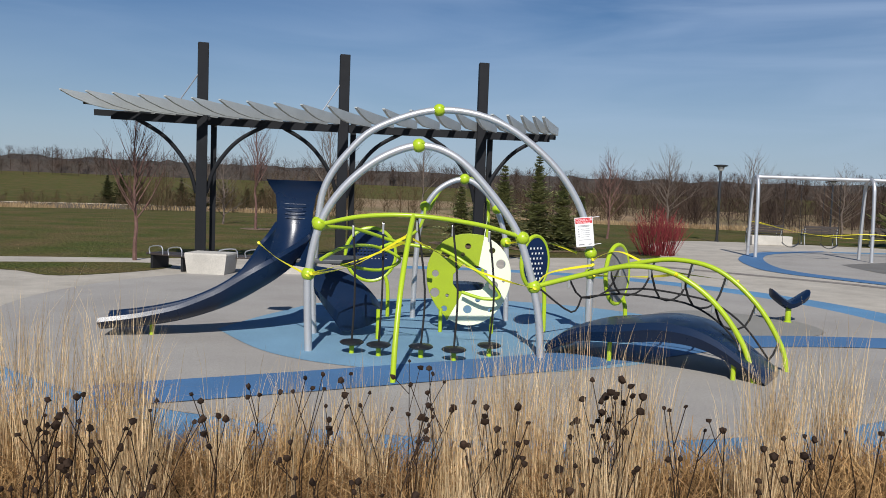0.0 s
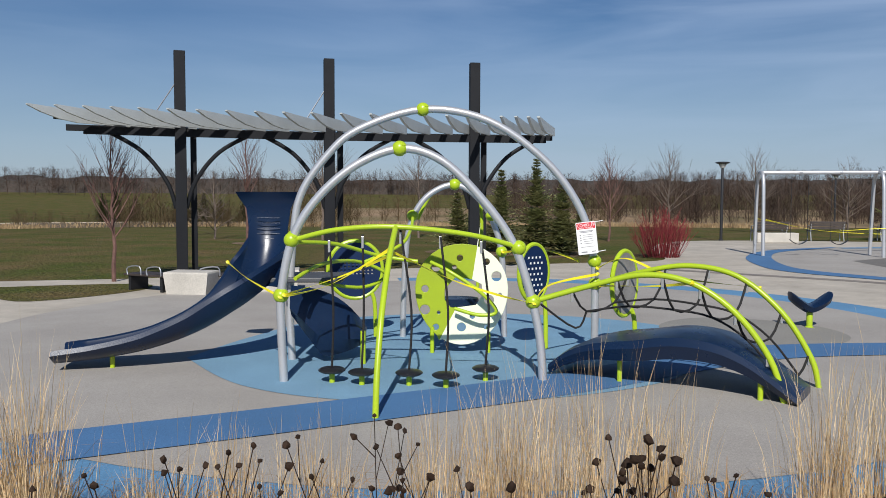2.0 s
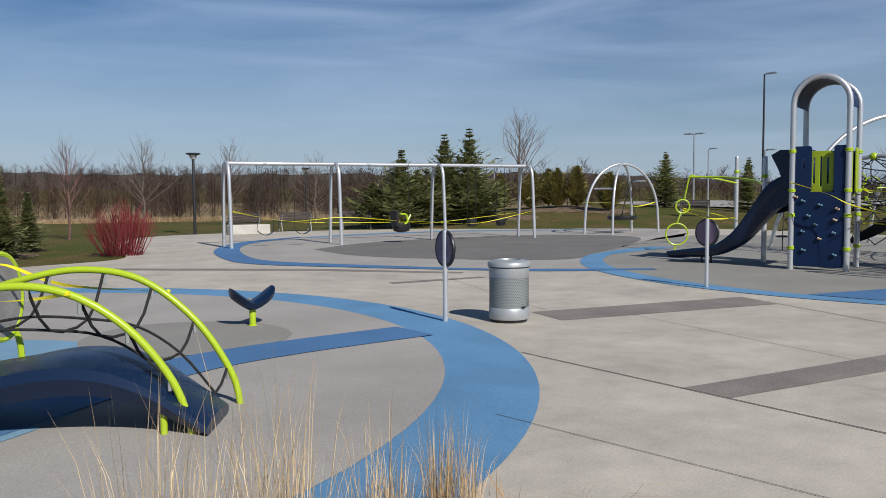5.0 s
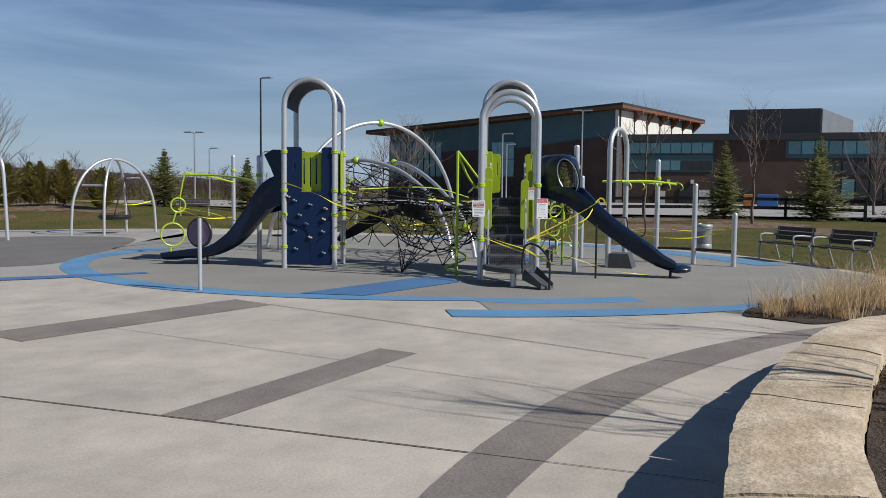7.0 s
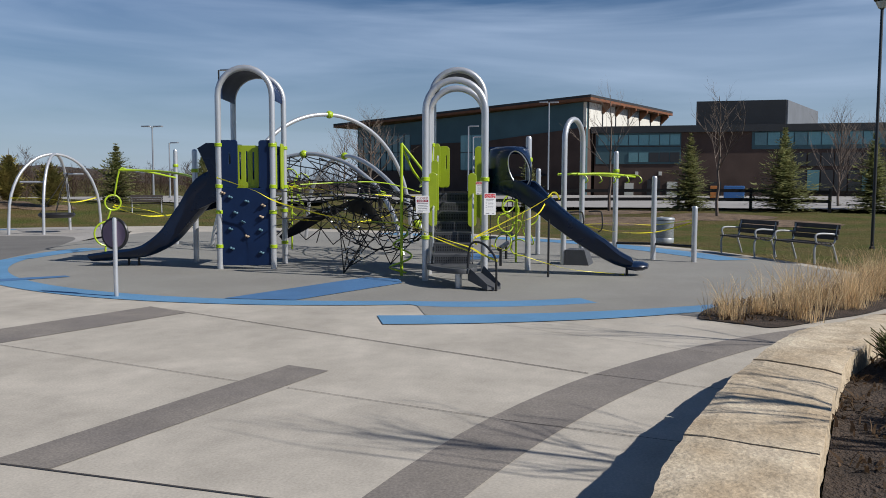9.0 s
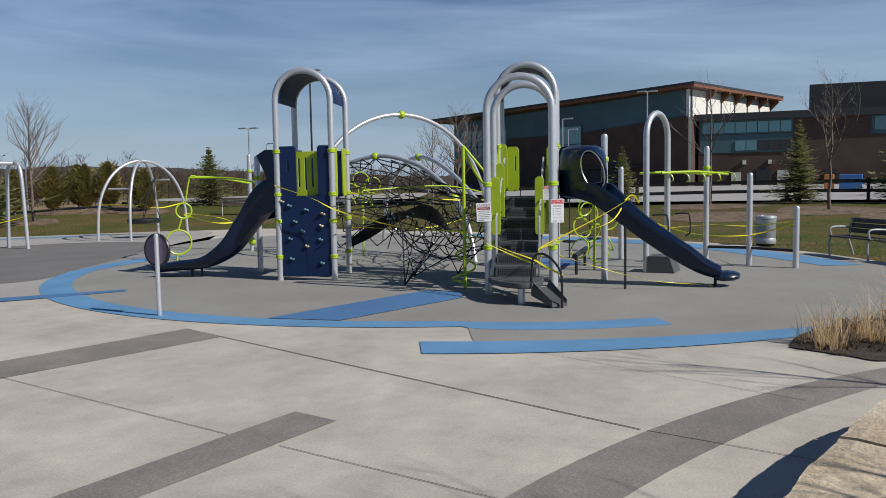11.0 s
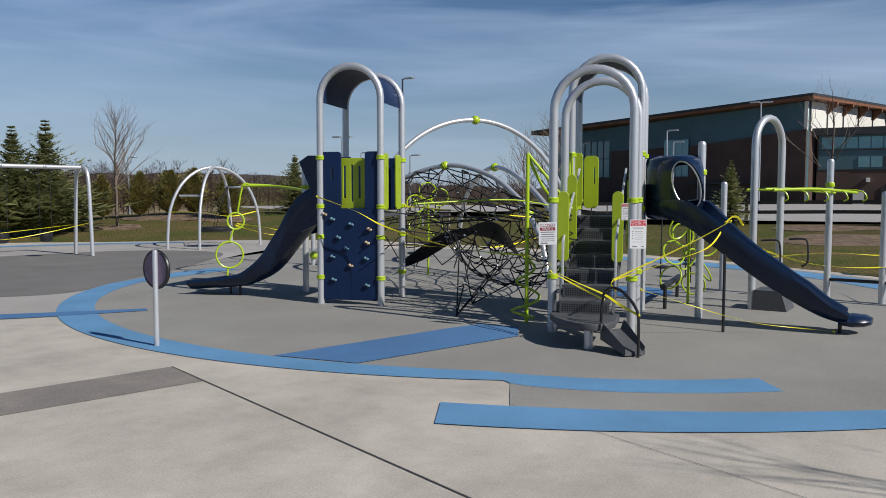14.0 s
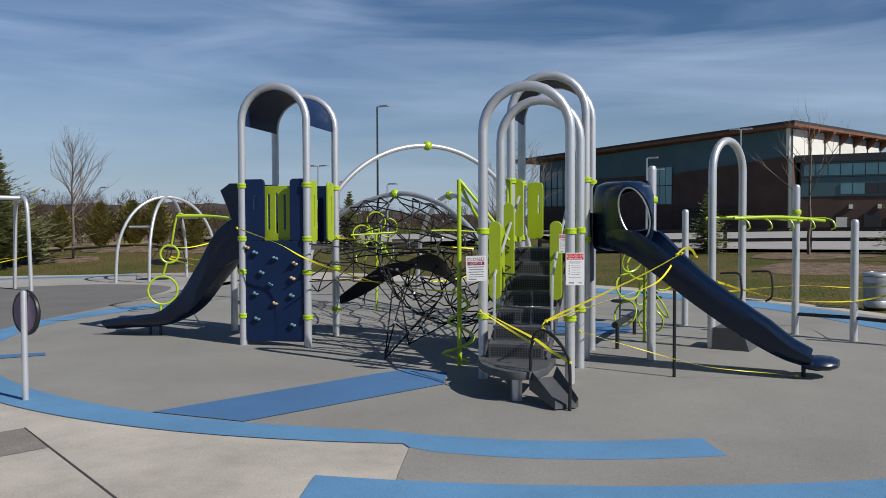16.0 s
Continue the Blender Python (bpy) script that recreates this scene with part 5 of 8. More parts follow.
    for i in range(nu + 1):
        u = i / nu
        o = a0.lerp(a1, u)
        dip = math.sin(math.pi * u)
        row = []
        for j in range(nv + 1):
            v = j / nv
            a = math.pi * v
            out = -0.55 * dip * math.cos(a) * 1.35
            z = 1.40 - (0.42 + 0.46 * dip) * math.sin(a) - 0.28 * dip * (1 - v)
            row.append(o + side * (0.42 + out + 0.5 * v) + Vector((0, 0, z)) + noise.noise_vector(Vector((u * 6, v * 6, 2))) * 0.09)
        rows.append(row)
    for i in range(nu + 1):
        for j in range(nv + 1):
            if i < nu and (i * 3 + j) % 5:
                rope(rows[i][j], rows[i + 1][j])
            if j < nv and (i + j * 2) % 4:
                rope(rows[i][j], rows[i][j + 1])
            if i < nu and j < nv and (i + j) % 3 == 0:
                rope(rows[i][j], rows[i + 1][j + 1])
            if (i + j) % 2 == 0:
                clamp(rows[i][j])
    # a draped web from the low arch to the bowl
    top = spline([(23.0, 9.9, 0.90), (22.95, 10.3, 1.5), (22.85, 11.1, 2.15), (22.67, 12.36, 2.48), (22.5, 13.5, 2.25), (22.35, 14.6, 1.3)], 3)
    fan = []
    for k, p in enumerate(top):
        f0 = nu * (1 - k / (len(top) - 1))
        i0 = min(int(f0), nu - 1)
        q = rows[i0][nv].lerp(rows[i0 + 1][nv], f0 - i0)
        line = [p - Vector((0, 0, 0.05))]
        for f in (0.13, 0.27, 0.41, 0.56, 0.72, 0.88):
            line.append(p.lerp(q, f) - Vector((0, 0, 0.16 * math.sin(math.pi * f))) + Vector((rng.uniform(-0.1, 0.1), rng.uniform(-0.1, 0.1), rng.uniform(-0.05, 0.05))))
        line.append(q)
        fan.append(line)
    for k, (u, v) in enumerate(zip(fan, fan[1:])):
        for j in range(0, len(u) - 1, 2 if k % 2 else 1):
            rope(u[j], v[j + 1] if (j + k) % 2 else u[j + 1], 0.01, 0.015)
            rope(v[j], u[j + 1] if (j + k) % 3 else v[j + 1], 0.01, 0.015)
            if j and (j + k) % 2:
                clamp(u[j])
    # a web that hangs steeply under the low arch
    web = []
    for k, p in enumerate(top):
        low = Vector((p.x - 1.1, p.y - 0.5, 0.22 + 0.3 * abs(2 * k / (len(top) - 1) - 1) ** 2))
        col = [p - Vector((0, 0, 0.05))]
        for f in (0.16, 0.32, 0.48, 0.64, 0.82, 1.0):
            col.append(p.lerp(Vector((low.x, low.y, min(low.z, p.z))), f) + Vector((rng.uniform(-0.08, 0.08), rng.uniform(-0.12, 0.12), rng.uniform(-0.05, 0.05))))
        web.append(col)
    for k, (u, v) in enumerate(zip(web, web[1:])):
        for j in range(6):
            if (j + k) % 2:
                rope(u[j], v[j + 1], 0.01, 0.014)
            else:
                rope(v[j], u[j + 1], 0.01, 0.014)
            if (j + 2 * k) % 5 < 2:
                rope(u[j], u[j + 1], 0.0, 0.014)
            if j > 2 and (j + k) % 3 == 0:
                rope(u[j], v[j], 0.01, 0.014)
            if j and (j + k) % 3 == 0:
                clamp(u[j])
    # ground anchors
    for gx, gy, ids in [(16.95, 8.42, ((3, 1), (5, 0), (7, 1), (5, 2), (4, 3))), (18.9, 8.3, ((4, 5), (6, 6), (8, 6))), (18.2, 8.9, ((2, 3), (3, 5), (5, 4)))]:
        g = Vector((gx, gy, 0.02))
        for i, j in ids:
            rope(g, rows[i][j], 0.0, 0.011)
            clamp(g.lerp(rows[i][j], 0.42))
        for (i, j), (k, l) in zip(ids, ids[1:]):
            rope(g.lerp(rows[i][j], 0.42), g.lerp(rows[k][l], 0.42), 0.02)
    # tie ropes to the towers
    for i, px, py in ((0, 18.1, 10.15), (0, 17.12, 9.9), (nu, 17.35, 6.8), (nu, 16.4, 6.7)):
        for j, z in ((0, 1.55), (3, 1.0), (6, 1.3)):
            rope(rows[i][j], Vector((px, py, z)), 0.02)
    rope_bm.to_mesh(net.data)
    rope_bm.free()
    lathe_bm = lathe(bmesh.new(), [(0.010, -0.022), (0.019, -0.018), (0.019, 0.018), (0.010, 0.022)], 6)
    first = part("net_clamp", lathe_bm, FERRULE, net, "", True)
    first.matrix_basis = Matrix.Translation(spots[0]) @ pose(0, 0, 0, 40, 20, 0)
    for k, p in enumerate(spots[1:]):
        o = new("net_clamp", first.data)
        o.parent = net
        o.matrix_basis = Matrix.Translation(p) @ pose(0, 0, 0, 40 + 37 * k, 23 * k, 0)
    # two twisted rubber belts in the net
    for line, width in (([(19.1, 11.0, 0.50), (19.15, 10.56, 0.74), (19.2, 10.06, 1.02), (19.25, 9.55, 1.18)], 0.30), ([(19.3, 9.62, 1.17), (19.25, 9.19, 1.20), (19.2, 8.83, 1.07), (19.1, 8.52, 0.80)], 0.40)):
        secs = []
        belt = spline([Vector(p) for p in line], 5)
        for i, o in enumerate(belt):
            f = i / (len(belt) - 1)
            tilt = 0.5 + 0.5 * math.sin(3.0 * f)
            w = width * (0.55 + 0.45 * math.sin(math.pi * f))
            u = Vector((math.cos(tilt), 0.15, -math.sin(tilt)))
            k = Vector((0, 0, 0.022))
            secs.append([o - u * w / 2, o + k * 0.6, o + u * w / 2, o + u * w / 2 - k, o - k * 0.6, o - u * w / 2 - k])
        part("net_mat", loft(secs), BLACK, c, "black rubber belt")
    return c


build_main()


# ---- pergola and benches ----
def build_pergola():
    c = thing("pergola", 0.572, -0.286, 0, "charcoal steel pergola with zinc fins and tall posts", "pergola", "", 1.26)
    posts = [Vector((-5.08, 17.3, 0)), Vector((-2.17, 18.1, 0)), Vector((0.95, 18.45, 0))]
    line = spline([(-7.25, 16.55, 0), posts[0], posts[1], posts[2], (2.75, 18.55, 0)], 10)
    for i, p in enumerate(posts):
        d = (line[min(10 * (i + 1) + 1, len(line) - 1)] - line[10 * (i + 1) - 1]).normalized()
        rz = math.degrees(math.atan2(d.y, d.x))
        part("post", box(bmesh.new(), (0, 0, 2.33), (0.22, 0.20, 4.66), pose(p.x, p.y, 0, 0, 0, rz), 0.01), CHARCOAL, c)
        part("rear_post", box(bmesh.new(), (0.26, 0.32, 1.68), (0.12, 0.12, 3.36), pose(p.x, p.y, 0, 0, 0, rz), 0.008), CHARCOAL, c)
        part("base_plate", box(bmesh.new(), (0.06, 0.1, 0.012), (0.5, 0.6, 0.024), pose(p.x, p.y, 0, 0, 0, rz), 0.004), CHARCOAL, c)
        for s in (-1, 1):
            q = p + d * s * 1.45
            bar("curved_brace", [p + d * s * 0.1 + Vector((0, 0, 1.5)), p + d * s * 0.28 + Vector((0, 0, 2.05)), p + d * s * 0.75 + Vector((0, 0, 2.65)), q + Vector((0, 0, 3.06))], 0.045, CHARCOAL, c, 6, 8)
        if i < 2:
            bar("tie_rod", [p + Vector((0, 0, 4.15)), p + Vector((-0.45, -0.2, 3.38))], 0.014, ALU, c, 1, 6)
    for off, z, sz in ((0.0, 3.10, 0.15), (0.5, 3.16, 0.12)):
        bm = bmesh.new()
        pts = [q + Vector((0, off, 0)) for q in line[3 if off == 0 else 0:-2 if off == 0 else None]]
        rows = []
        for k, q in enumerate(pts):
            t = (pts[min(k + 1, len(pts) - 1)] - pts[max(k - 1, 0)]).normalized()
            nrm = Vector((-t.y, t.x, 0)) * 0.06
            rows.append([bm.verts.new(q + nrm * a + Vector((0, 0, z + b))) for a, b in ((-1, -sz), (1, -sz), (1, 0), (-1, 0))])
        for u, v in zip(rows, rows[1:]):
            for k in range(4):
                bm.faces.new((u[k], u[(k + 1) % 4], v[(k + 1) % 4], v[k]))
        bm.faces.new(rows[0][::-1])
        bm.faces.new(rows[-1])
        part("beam", bm, CHARCOAL, c)
    n = 22
    for k in range(n):
        f = k / (n - 1) * (len(line) - 7.5) + 5.5
        j = int(f)
        o = line[j].lerp(line[min(j + 1, len(line) - 1)], f - j)
        t = (line[min(j + 1, len(line) - 1)] - line[max(j - 1, 0)]).normalized()
        nrm = Vector((-t.y, t.x, 0))
        az = math.radians(38 - 18 * min(1, 1.6 * k / (n - 1)))
        ln = 1.75 - 0.35 * k / (n - 1)
        prof = [(0.30, 3.12), (0.30, 3.30), (-0.5 * ln, 3.35), (-ln, 3.40), (-ln, 3.375), (-0.86 * ln, 3.27), (-0.66 * ln, 3.17), (-0.45 * ln, 3.12)]
        ahead, wide = Vector((math.sin(az), math.cos(az), 0)), Vector((math.cos(az), -math.sin(az), 0)) * 0.03
        a = [o + ahead * u + wide + Vector((0, 0, z)) for u, z in prof]
        b = [o + ahead * u - wide + Vector((0, 0, z)) for u, z in prof]
        part("fin", loft([a, b]), RAFTER, c)
    bar("gutter_pipe", [line[0] + Vector((0, -0.05, 3.28)), line[6] + Vector((0, -0.05, 3.20))], 0.07, CHARCOAL, c, 1)


build_pergola()


def build_concrete_seat(x, y, rz):
    s = thing("concrete_seat", x, y, 0, "concrete seat block with dark slatted bench and wire hoops", "bench", "seat blocks under the pergola", rz)
    skew = pose(0, 0, 0, 0, 0, 21 if rz < 0 else 0)
    part("block", loft([[skew @ Vector((a * w, b * d, z)) for a, b in ((-1, -1), (1, -1), (1, 1), (-1, 1))] for w, d, z in ((0.36, 0.28, 0.0), (0.41, 0.30, 0.37), (0.40, 0.29, 0.40))]), CONCRETE_BLOCK, s)
    for px in (-1.35, -0.85):
        bar("arm_hoop", [(px, -0.25, 0.30), (px, -0.25, 0.43), (px + 0.3, -0.25, 0.46), (px + 0.34, -0.25, 0.30)], 0.012, ALU, s, 3, 6)
    for k in range(3):
        boxed("seat_slat", (-0.93, -0.18 + 0.17 * k, 0.30), (1.05, 0.14, 0.04), BENCH_WOOD, s, None, 0.006)
    for px in (-1.35, -0.55):
        boxed("seat_leg", (px, 0.0, 0.14), (0.06, 0.42, 0.28), BLACK, s, None, 0.006)
    return s


for x, y, rz in ((-4.10, 14.90, -28), (-2.68, 15.45, 8)):
    build_concrete_seat(x, y, rz)


# ---- swings ----
def build_swings():
    c = thing("swing_set", 0, 0, 0, "long three-bay swing frame of silver tube with arched legs", "swing set")
    a, b = Vector((10.45, 25.75, 2.58)), Vector((21.1, 24.1, 2.58))
    d = (b - a).normalized()
    n = Vector((-d.y, d.x, 0))
    bar("top_beam", [a - d * 0.05, a.lerp(b, 0.5), b + d * 0.05], 0.062, STEEL, c, 1, 12)
    for f in (0.0, 0.323, 0.668, 1.0):
        p = a.lerp(b, f)
        for s in (-1, 1):
            bar("leg", [p + Vector((0, 0, 0.02)), p + n * s * 0.20 - Vector((0, 0, 0.02)), p + n * s * 0.34 - Vector((0, 0, 0.16)), p + n * s * 0.42 - Vector((0, 0, 0.5)), p + n * s * 0.5 - Vector((0, 0, 1.6)), p + n * s * 0.56 - Vector((0, 0, 2.58))], 0.055, STEEL, c, 5, 12)
    for f in (0.11, 0.22, 0.43, 0.56, 0.79, 0.9):
        p = a.lerp(b, f)
        part("hanger", lathe(bmesh.new(), [(0.07, -0.03), (0.075, -0.02), (0.075, 0.02), (0.07, 0.03)], 12, p), ALU, c, "", True)

    def chains(p, w, z):
        for s in (-w, w):
            q = p + d * s
            bar("chain", [(q.x, q.y, 2.52), (q.x, q.y, z)], 0.008, BLACK, c, 1, 5)
    for f in (0.11, 0.22):
        p = a.lerp(b, f)
        chains(p, 0.25, 0.5)
        part("belt_seat", loft([[p + d * u + n * v + Vector((0, 0, 0.5 - p.z - 0.14 * (1 - (u / 0.26) ** 2))) for v in (-0.07, 0.07)] + [p + d * u + n * v + Vector((0, 0, 0.485 - p.z - 0.14 * (1 - (u / 0.26) ** 2))) for v in (0.07, -0.07)] for u in (-0.26, -0.18, -0.08, 0, 0.08, 0.18, 0.26)]), BLACK, c, "", True)
    p = Vector((15.9, 24.4, 0))
    part("bucket_shell", loft([[Vector((p.x + s * math.cos(t), p.y + 0.8 * s * math.sin(t), z)) for t in [2 * math.pi * k / 14 for k in range(14)]] for s, z in ((0.10, 0.34), (0.27, 0.38), (0.32, 0.52), (0.30, 0.66), (0.26, 0.66), (0.24, 0.50), (0.05, 0.44))]), BLACK, c, "", True)
    part("bucket_back", loft([[Vector((p.x - 0.30 + u, p.y + v, z)) for u, v in ((0, -0.2), (0.06, -0.22), (0.06, 0.22), (0, 0.2))] for z in (0.55, 0.8, 1.0, 1.05)]), BLACK, c)
    bar("bucket_harness", [(p.x - 0.2, p.y - 0.25, 0.95), (p.x + 0.02, p.y - 0.26, 0.92), (p.x + 0.08, p.y - 0.25, 0.70), (p.x - 0.05, p.y - 0.26, 0.62)], 0.035, LIME, c, 5, 8, label="lime safety yoke")
    bar("bucket_harness", [(p.x + 0.08, p.y - 0.25, 0.70), (p.x + 0.22, p.y - 0.22, 0.92)], 0.03, LIME, c, 1, 8)
    for s in (-0.3, 0.3):
        bar("chain", [(p.x + s * 0.9, p.y, 2.52), (p.x + s, p.y, 0.7)], 0.008, BLACK, c, 1, 5)
    for f in (0.79, 0.9):
        p2 = a.lerp(b, f)
        chains(p2, 0.16, 0.72)
        part("toddler_seat", loft([[Vector((p2.x, p2.y, 0)) + d * s * math.cos(t) + n * s * 0.8 * math.sin(t) + Vector((0, 0, z)) for t in [2 * math.pi * k / 12 for k in range(12)]] for s, z in ((0.08, 0.44), (0.17, 0.46), (0.19, 0.62), (0.18, 0.72), (0.14, 0.72), (0.12, 0.56))]), BLACK, c, "", True)


build_swings()


def build_dome_swing():
    c = thing("basket_swing", 25.85, 23.8, 0, "arched four-leg frame with a round black basket seat", "swing")
    for (x0, y0), (x1, y1) in (((-1.73, 0.35), (1.71, -0.37)), ((-1.30, -0.70), (1.35, 0.72))):
        pts = []
        for i in range(13):
            t = math.pi * i / 12
            f = (1 - math.cos(t)) / 2
            pts.append((x0 + (x1 - x0) * f, y0 + (y1 - y0) * f, 2.72 * math.sin(t) ** 0.75))
        bar("arch", pts, 0.05, STEEL, c, 2, 10)
    bar("cross_bar", [(-1.28, 0.26, 1.75), (-0.98, -0.52, 1.75)], 0.035, STEEL, c, 1, 8)
    bar("cross_bar", [(0.85, 0.46, 2.05), (1.05, -0.22, 2.05)], 0.035, STEEL, c, 1, 8)
    part("basket", lathe(bmesh.new(), [(0.2, 0.50), (0.5, 0.52), (0.58, 0.57), (0.60, 0.63), (0.56, 0.68), (0.50, 0.66), (0.4, 0.58), (0.1, 0.56)], 28, (0.0, 0.0, 0)), BLACK, c, "", True)
    for x, y in ((-0.42, -0.36), (0.36, 0.4), (-0.4, 0.36), (0.4, -0.36)):
        bar("suspension_rope", [(x, y, 0.66), (x * 0.5 + 0.2, y * 0.4, 1.3), (0.62, 0.05, 2.1)], 0.014, ROPE, c, 3, 6)


build_dome_swing()


# ---- loose furniture of the plaza ----
def build_can(x, y, label):
    c = thing("litter_bin", x, y, 0, label, "litter bin", "metal litter bins")
    r = 0.255
    part("base_ring", lathe(bmesh.new(), [(r - 0.03, 0), (r - 0.02, 0.03), (r - 0.02, 0.05)], 32), BLACK, c, "", True)
    part("lower_band", lathe(bmesh.new(), [(r - 0.02, 0.035), (r - 0.004, 0.04), (r, 0.048), (r, 0.178), (r - 0.006, 0.186)], 40), BIN_STEEL, c, "", True)
    part("perforated_band", lathe(bmesh.new(), [(r - 0.006, 0.18), (r - 0.006, 0.57)], 40), BIN_MESH, c, "darker perforated steel", True)
    part("upper_band", lathe(bmesh.new(), [(r - 0.006, 0.562), (r, 0.57), (r, 0.685), (r - 0.012, 0.69)], 40), BIN_STEEL, c, "", True)
    bm = bmesh.new()
    for i in range(20):
        for k in range(60):
            a = 2 * math.pi * (k + 0.5 * (i % 2)) / 60
            z = 0.195 + 0.0188 * i
            rr = r - 0.0048
            u = Vector((-math.sin(a), math.cos(a), 0)) * 0.0065
            o = Vector((rr * math.cos(a), rr * math.sin(a), z))
            bm.faces.new([bm.verts.new(o + u * p + Vector((0, 0, q * 0.0050))) for p, q in ((-1, 0), (0, -1), (1, 0), (0, 1))])
    part("perforation", bm, HOLE, c, "rows of punched holes")
    rng = random.Random(12)
    bm = bmesh.new()
    for k in range(26):
        a, z = math.radians(-62 + rng.gauss(0, 11)), 0.21 + abs(rng.gauss(0, 0.07))
        o = Vector((r * math.cos(a), r * math.sin(a), z))
        u = Vector((-math.sin(a), math.cos(a), 0))
        w, h = rng.uniform(0.003, 0.011), rng.uniform(0.003, 0.010)
        out = Vector((math.cos(a), math.sin(a), 0)) * -0.0035
        bm.faces.new([bm.verts.new(o + out + u * w * p + Vector((0, 0, q * h))) for p, q in ((-1, -0.3), (0.2, -1), (1, 0.2), (-0.1, 1))])
    part("chipped_paint", bm, BLACK, c, "dark chips in the coating")
    part("lid", lathe(bmesh.new(), [(r + 0.004, 0.695), (r + 0.014, 0.70), (r + 0.014, 0.742), (r + 0.004, 0.756), (0.20, 0.774), (0.15, 0.782), (0.146, 0.774), (0.144, 0.72)], 40), BIN_STEEL, c, "", True)
    part("opening", lathe(bmesh.new(), [(0.146, 0.735), (0.06, 0.730), (0.002, 0.728)], 32), BLACK, c, "dark throw-in hole", True)
    bar("lid_band", [(r * 1.01 * math.cos(t), r * 1.01 * math.sin(t), 0.692) for t in [2 * math.pi * k / 24 for k in range(24)]], 0.006, BLACK, c, 2, 6, True)
    part("latch", box(bmesh.new(), (0.05, -r - 0.008, 0.20), (0.05, 0.02, 0.022), pose(0, 0, 0, 0, 0, -8), 0.004), BLACK, c)
    return c


build_can(8.02, 9.42, "round brushed steel litter bin with a perforated body")
build_can(27.5, 3.38, "round steel litter bin at the lawn edge")


def build_sound_post(x, y, dx, rz):
    c = thing("disc_post", x, y, 0, "slim silver post carrying a mauve disc in a black rim", "play post", "disc posts on the play area edge")
    part("pole", lathe(bmesh.new(), [(0.032, 0), (0.032, 1.13), (0.028, 1.15), (0.012, 1.16)], 14), STEEL, c, "", True)
    m = upright(dx, 0.04, 0.92, rz)
    d = part("disc", plate(disc(0, 0, 0.205, 32), [], 0.03, m), MAUVE, c)
    bar("rim", [m @ Vector((q[0], q[1], 0)) for q in disc(0, 0, 0.215, 20)], 0.026, BLACK, d, 2, 8, True)
    bm = bmesh.new()
    for k in range(5):
        box(bm, (0.06, 0, 0), (0.12 - 0.03 * abs(k - 2), 0.004, 0.008), m @ pose(0.0, 0.09 - 0.045 * k, -0.017, 90, 0, 0))
    part("print", bm, GREY_INK, d, "pale unreadable lines")
    return c


build_sound_post(7.36, 9.88, 0.03, -96)
welcome_post = build_sound_post(12.97, 10.16, 0.05, -90)


def build_spring_seat(x, y):
    c = thing("spring_seat", x, y, 0, "navy winged rocking seat on a lime stalk", "rocker")
    part("stalk", lathe(bmesh.new(), [(0.055, 0), (0.055, 0.02), (0.04, 0.03), (0.04, 0.22), (0.03, 0.24)], 14), LIME, c, "", True)
    secs = []
    for i in range(13):
        f = -1 + i / 6
        z = 0.27 + 0.17 * abs(f) ** 1.4
        w = 0.17 * math.sqrt(max(0.05, 1 - 0.85 * abs(f) ** 4)) * (0.75 + 0.45 * abs(f))
        secs.append([Vector((0.27 * f, s * w, z + h)) for s, h in ((-1, 0.02), (-0.6, 0.05), (0, 0.05), (0.6, 0.05), (1, 0.02), (0.7, -0.05), (0, -0.075), (-0.7, -0.05))])
    part("winged_seat", loft(secs), NAVY, c, "", True)


build_spring_seat(5.25, 11.0)


def build_bench(x, y, rz, label, z=0.0):
    c = thing("park_bench", x, y, z, label, "bench", "park benches round the plaza", rz)
    for k in range(4):
        boxed("seat_slat", (0, -0.20 + 0.115 * k, 0.44), (1.45, 0.10, 0.03), BENCH_WOOD, c, None, 0.006)
    for k in range(3):
        part("back_slat", box(bmesh.new(), (0, 0.27 + 0.03 * k, 0.56 + 0.115 * k), (1.45, 0.03, 0.10), None, 0.006), BENCH_WOOD, c)
    for sx in (-0.66, 0.66):
        bar("side_frame", [(sx, -0.24, 0), (sx, -0.22, 0.42), (sx, 0.2, 0.40), (sx, 0.32, 0.82)], 0.022, BENCH_STEEL, c, 4, 8)
        bar("rear_leg", [(sx, 0.34, 0), (sx, 0.2, 0.40)], 0.022, BENCH_STEEL, c, 1, 8)
        bar("armrest", [(sx, -0.2, 0.42), (sx, -0.24, 0.60), (sx, -0.1, 0.65), (sx, 0.26, 0.63)], 0.022, BENCH_STEEL, c, 4, 8)
    return c


bench_a = build_bench(24.4, 1.25, -146, "dark slatted park bench with cast silver arms beside the lawn")
copy_thing(bench_a, pose(22.95, 0.1, 0, 0, 0, -146))
for x, y, rz in ((17.1, 35.2, -10), (20.0, 34.9, -14), (14.4, 34.6, 0)):
    copy_thing(bench_a, pose(x, y, land(x, y) + 0.02, 0, 0, rz + 180))
for x, y, rz in ((35.5, 27.8, -50), (40.5, 24.5, -55)):
    copy_thing(bench_a, pose(x, y, land(x, y), 0, 0, rz + 180))
seat = thing("stone_block_seat", 14.2, 33.4, 0, "long pale stone block seat at the lawn edge", "bench")
part("block", box(bmesh.new(), (0, 0, 0.2), (1.7, 0.5, 0.4), None, 0.03), CONCRETE_BLOCK, seat)


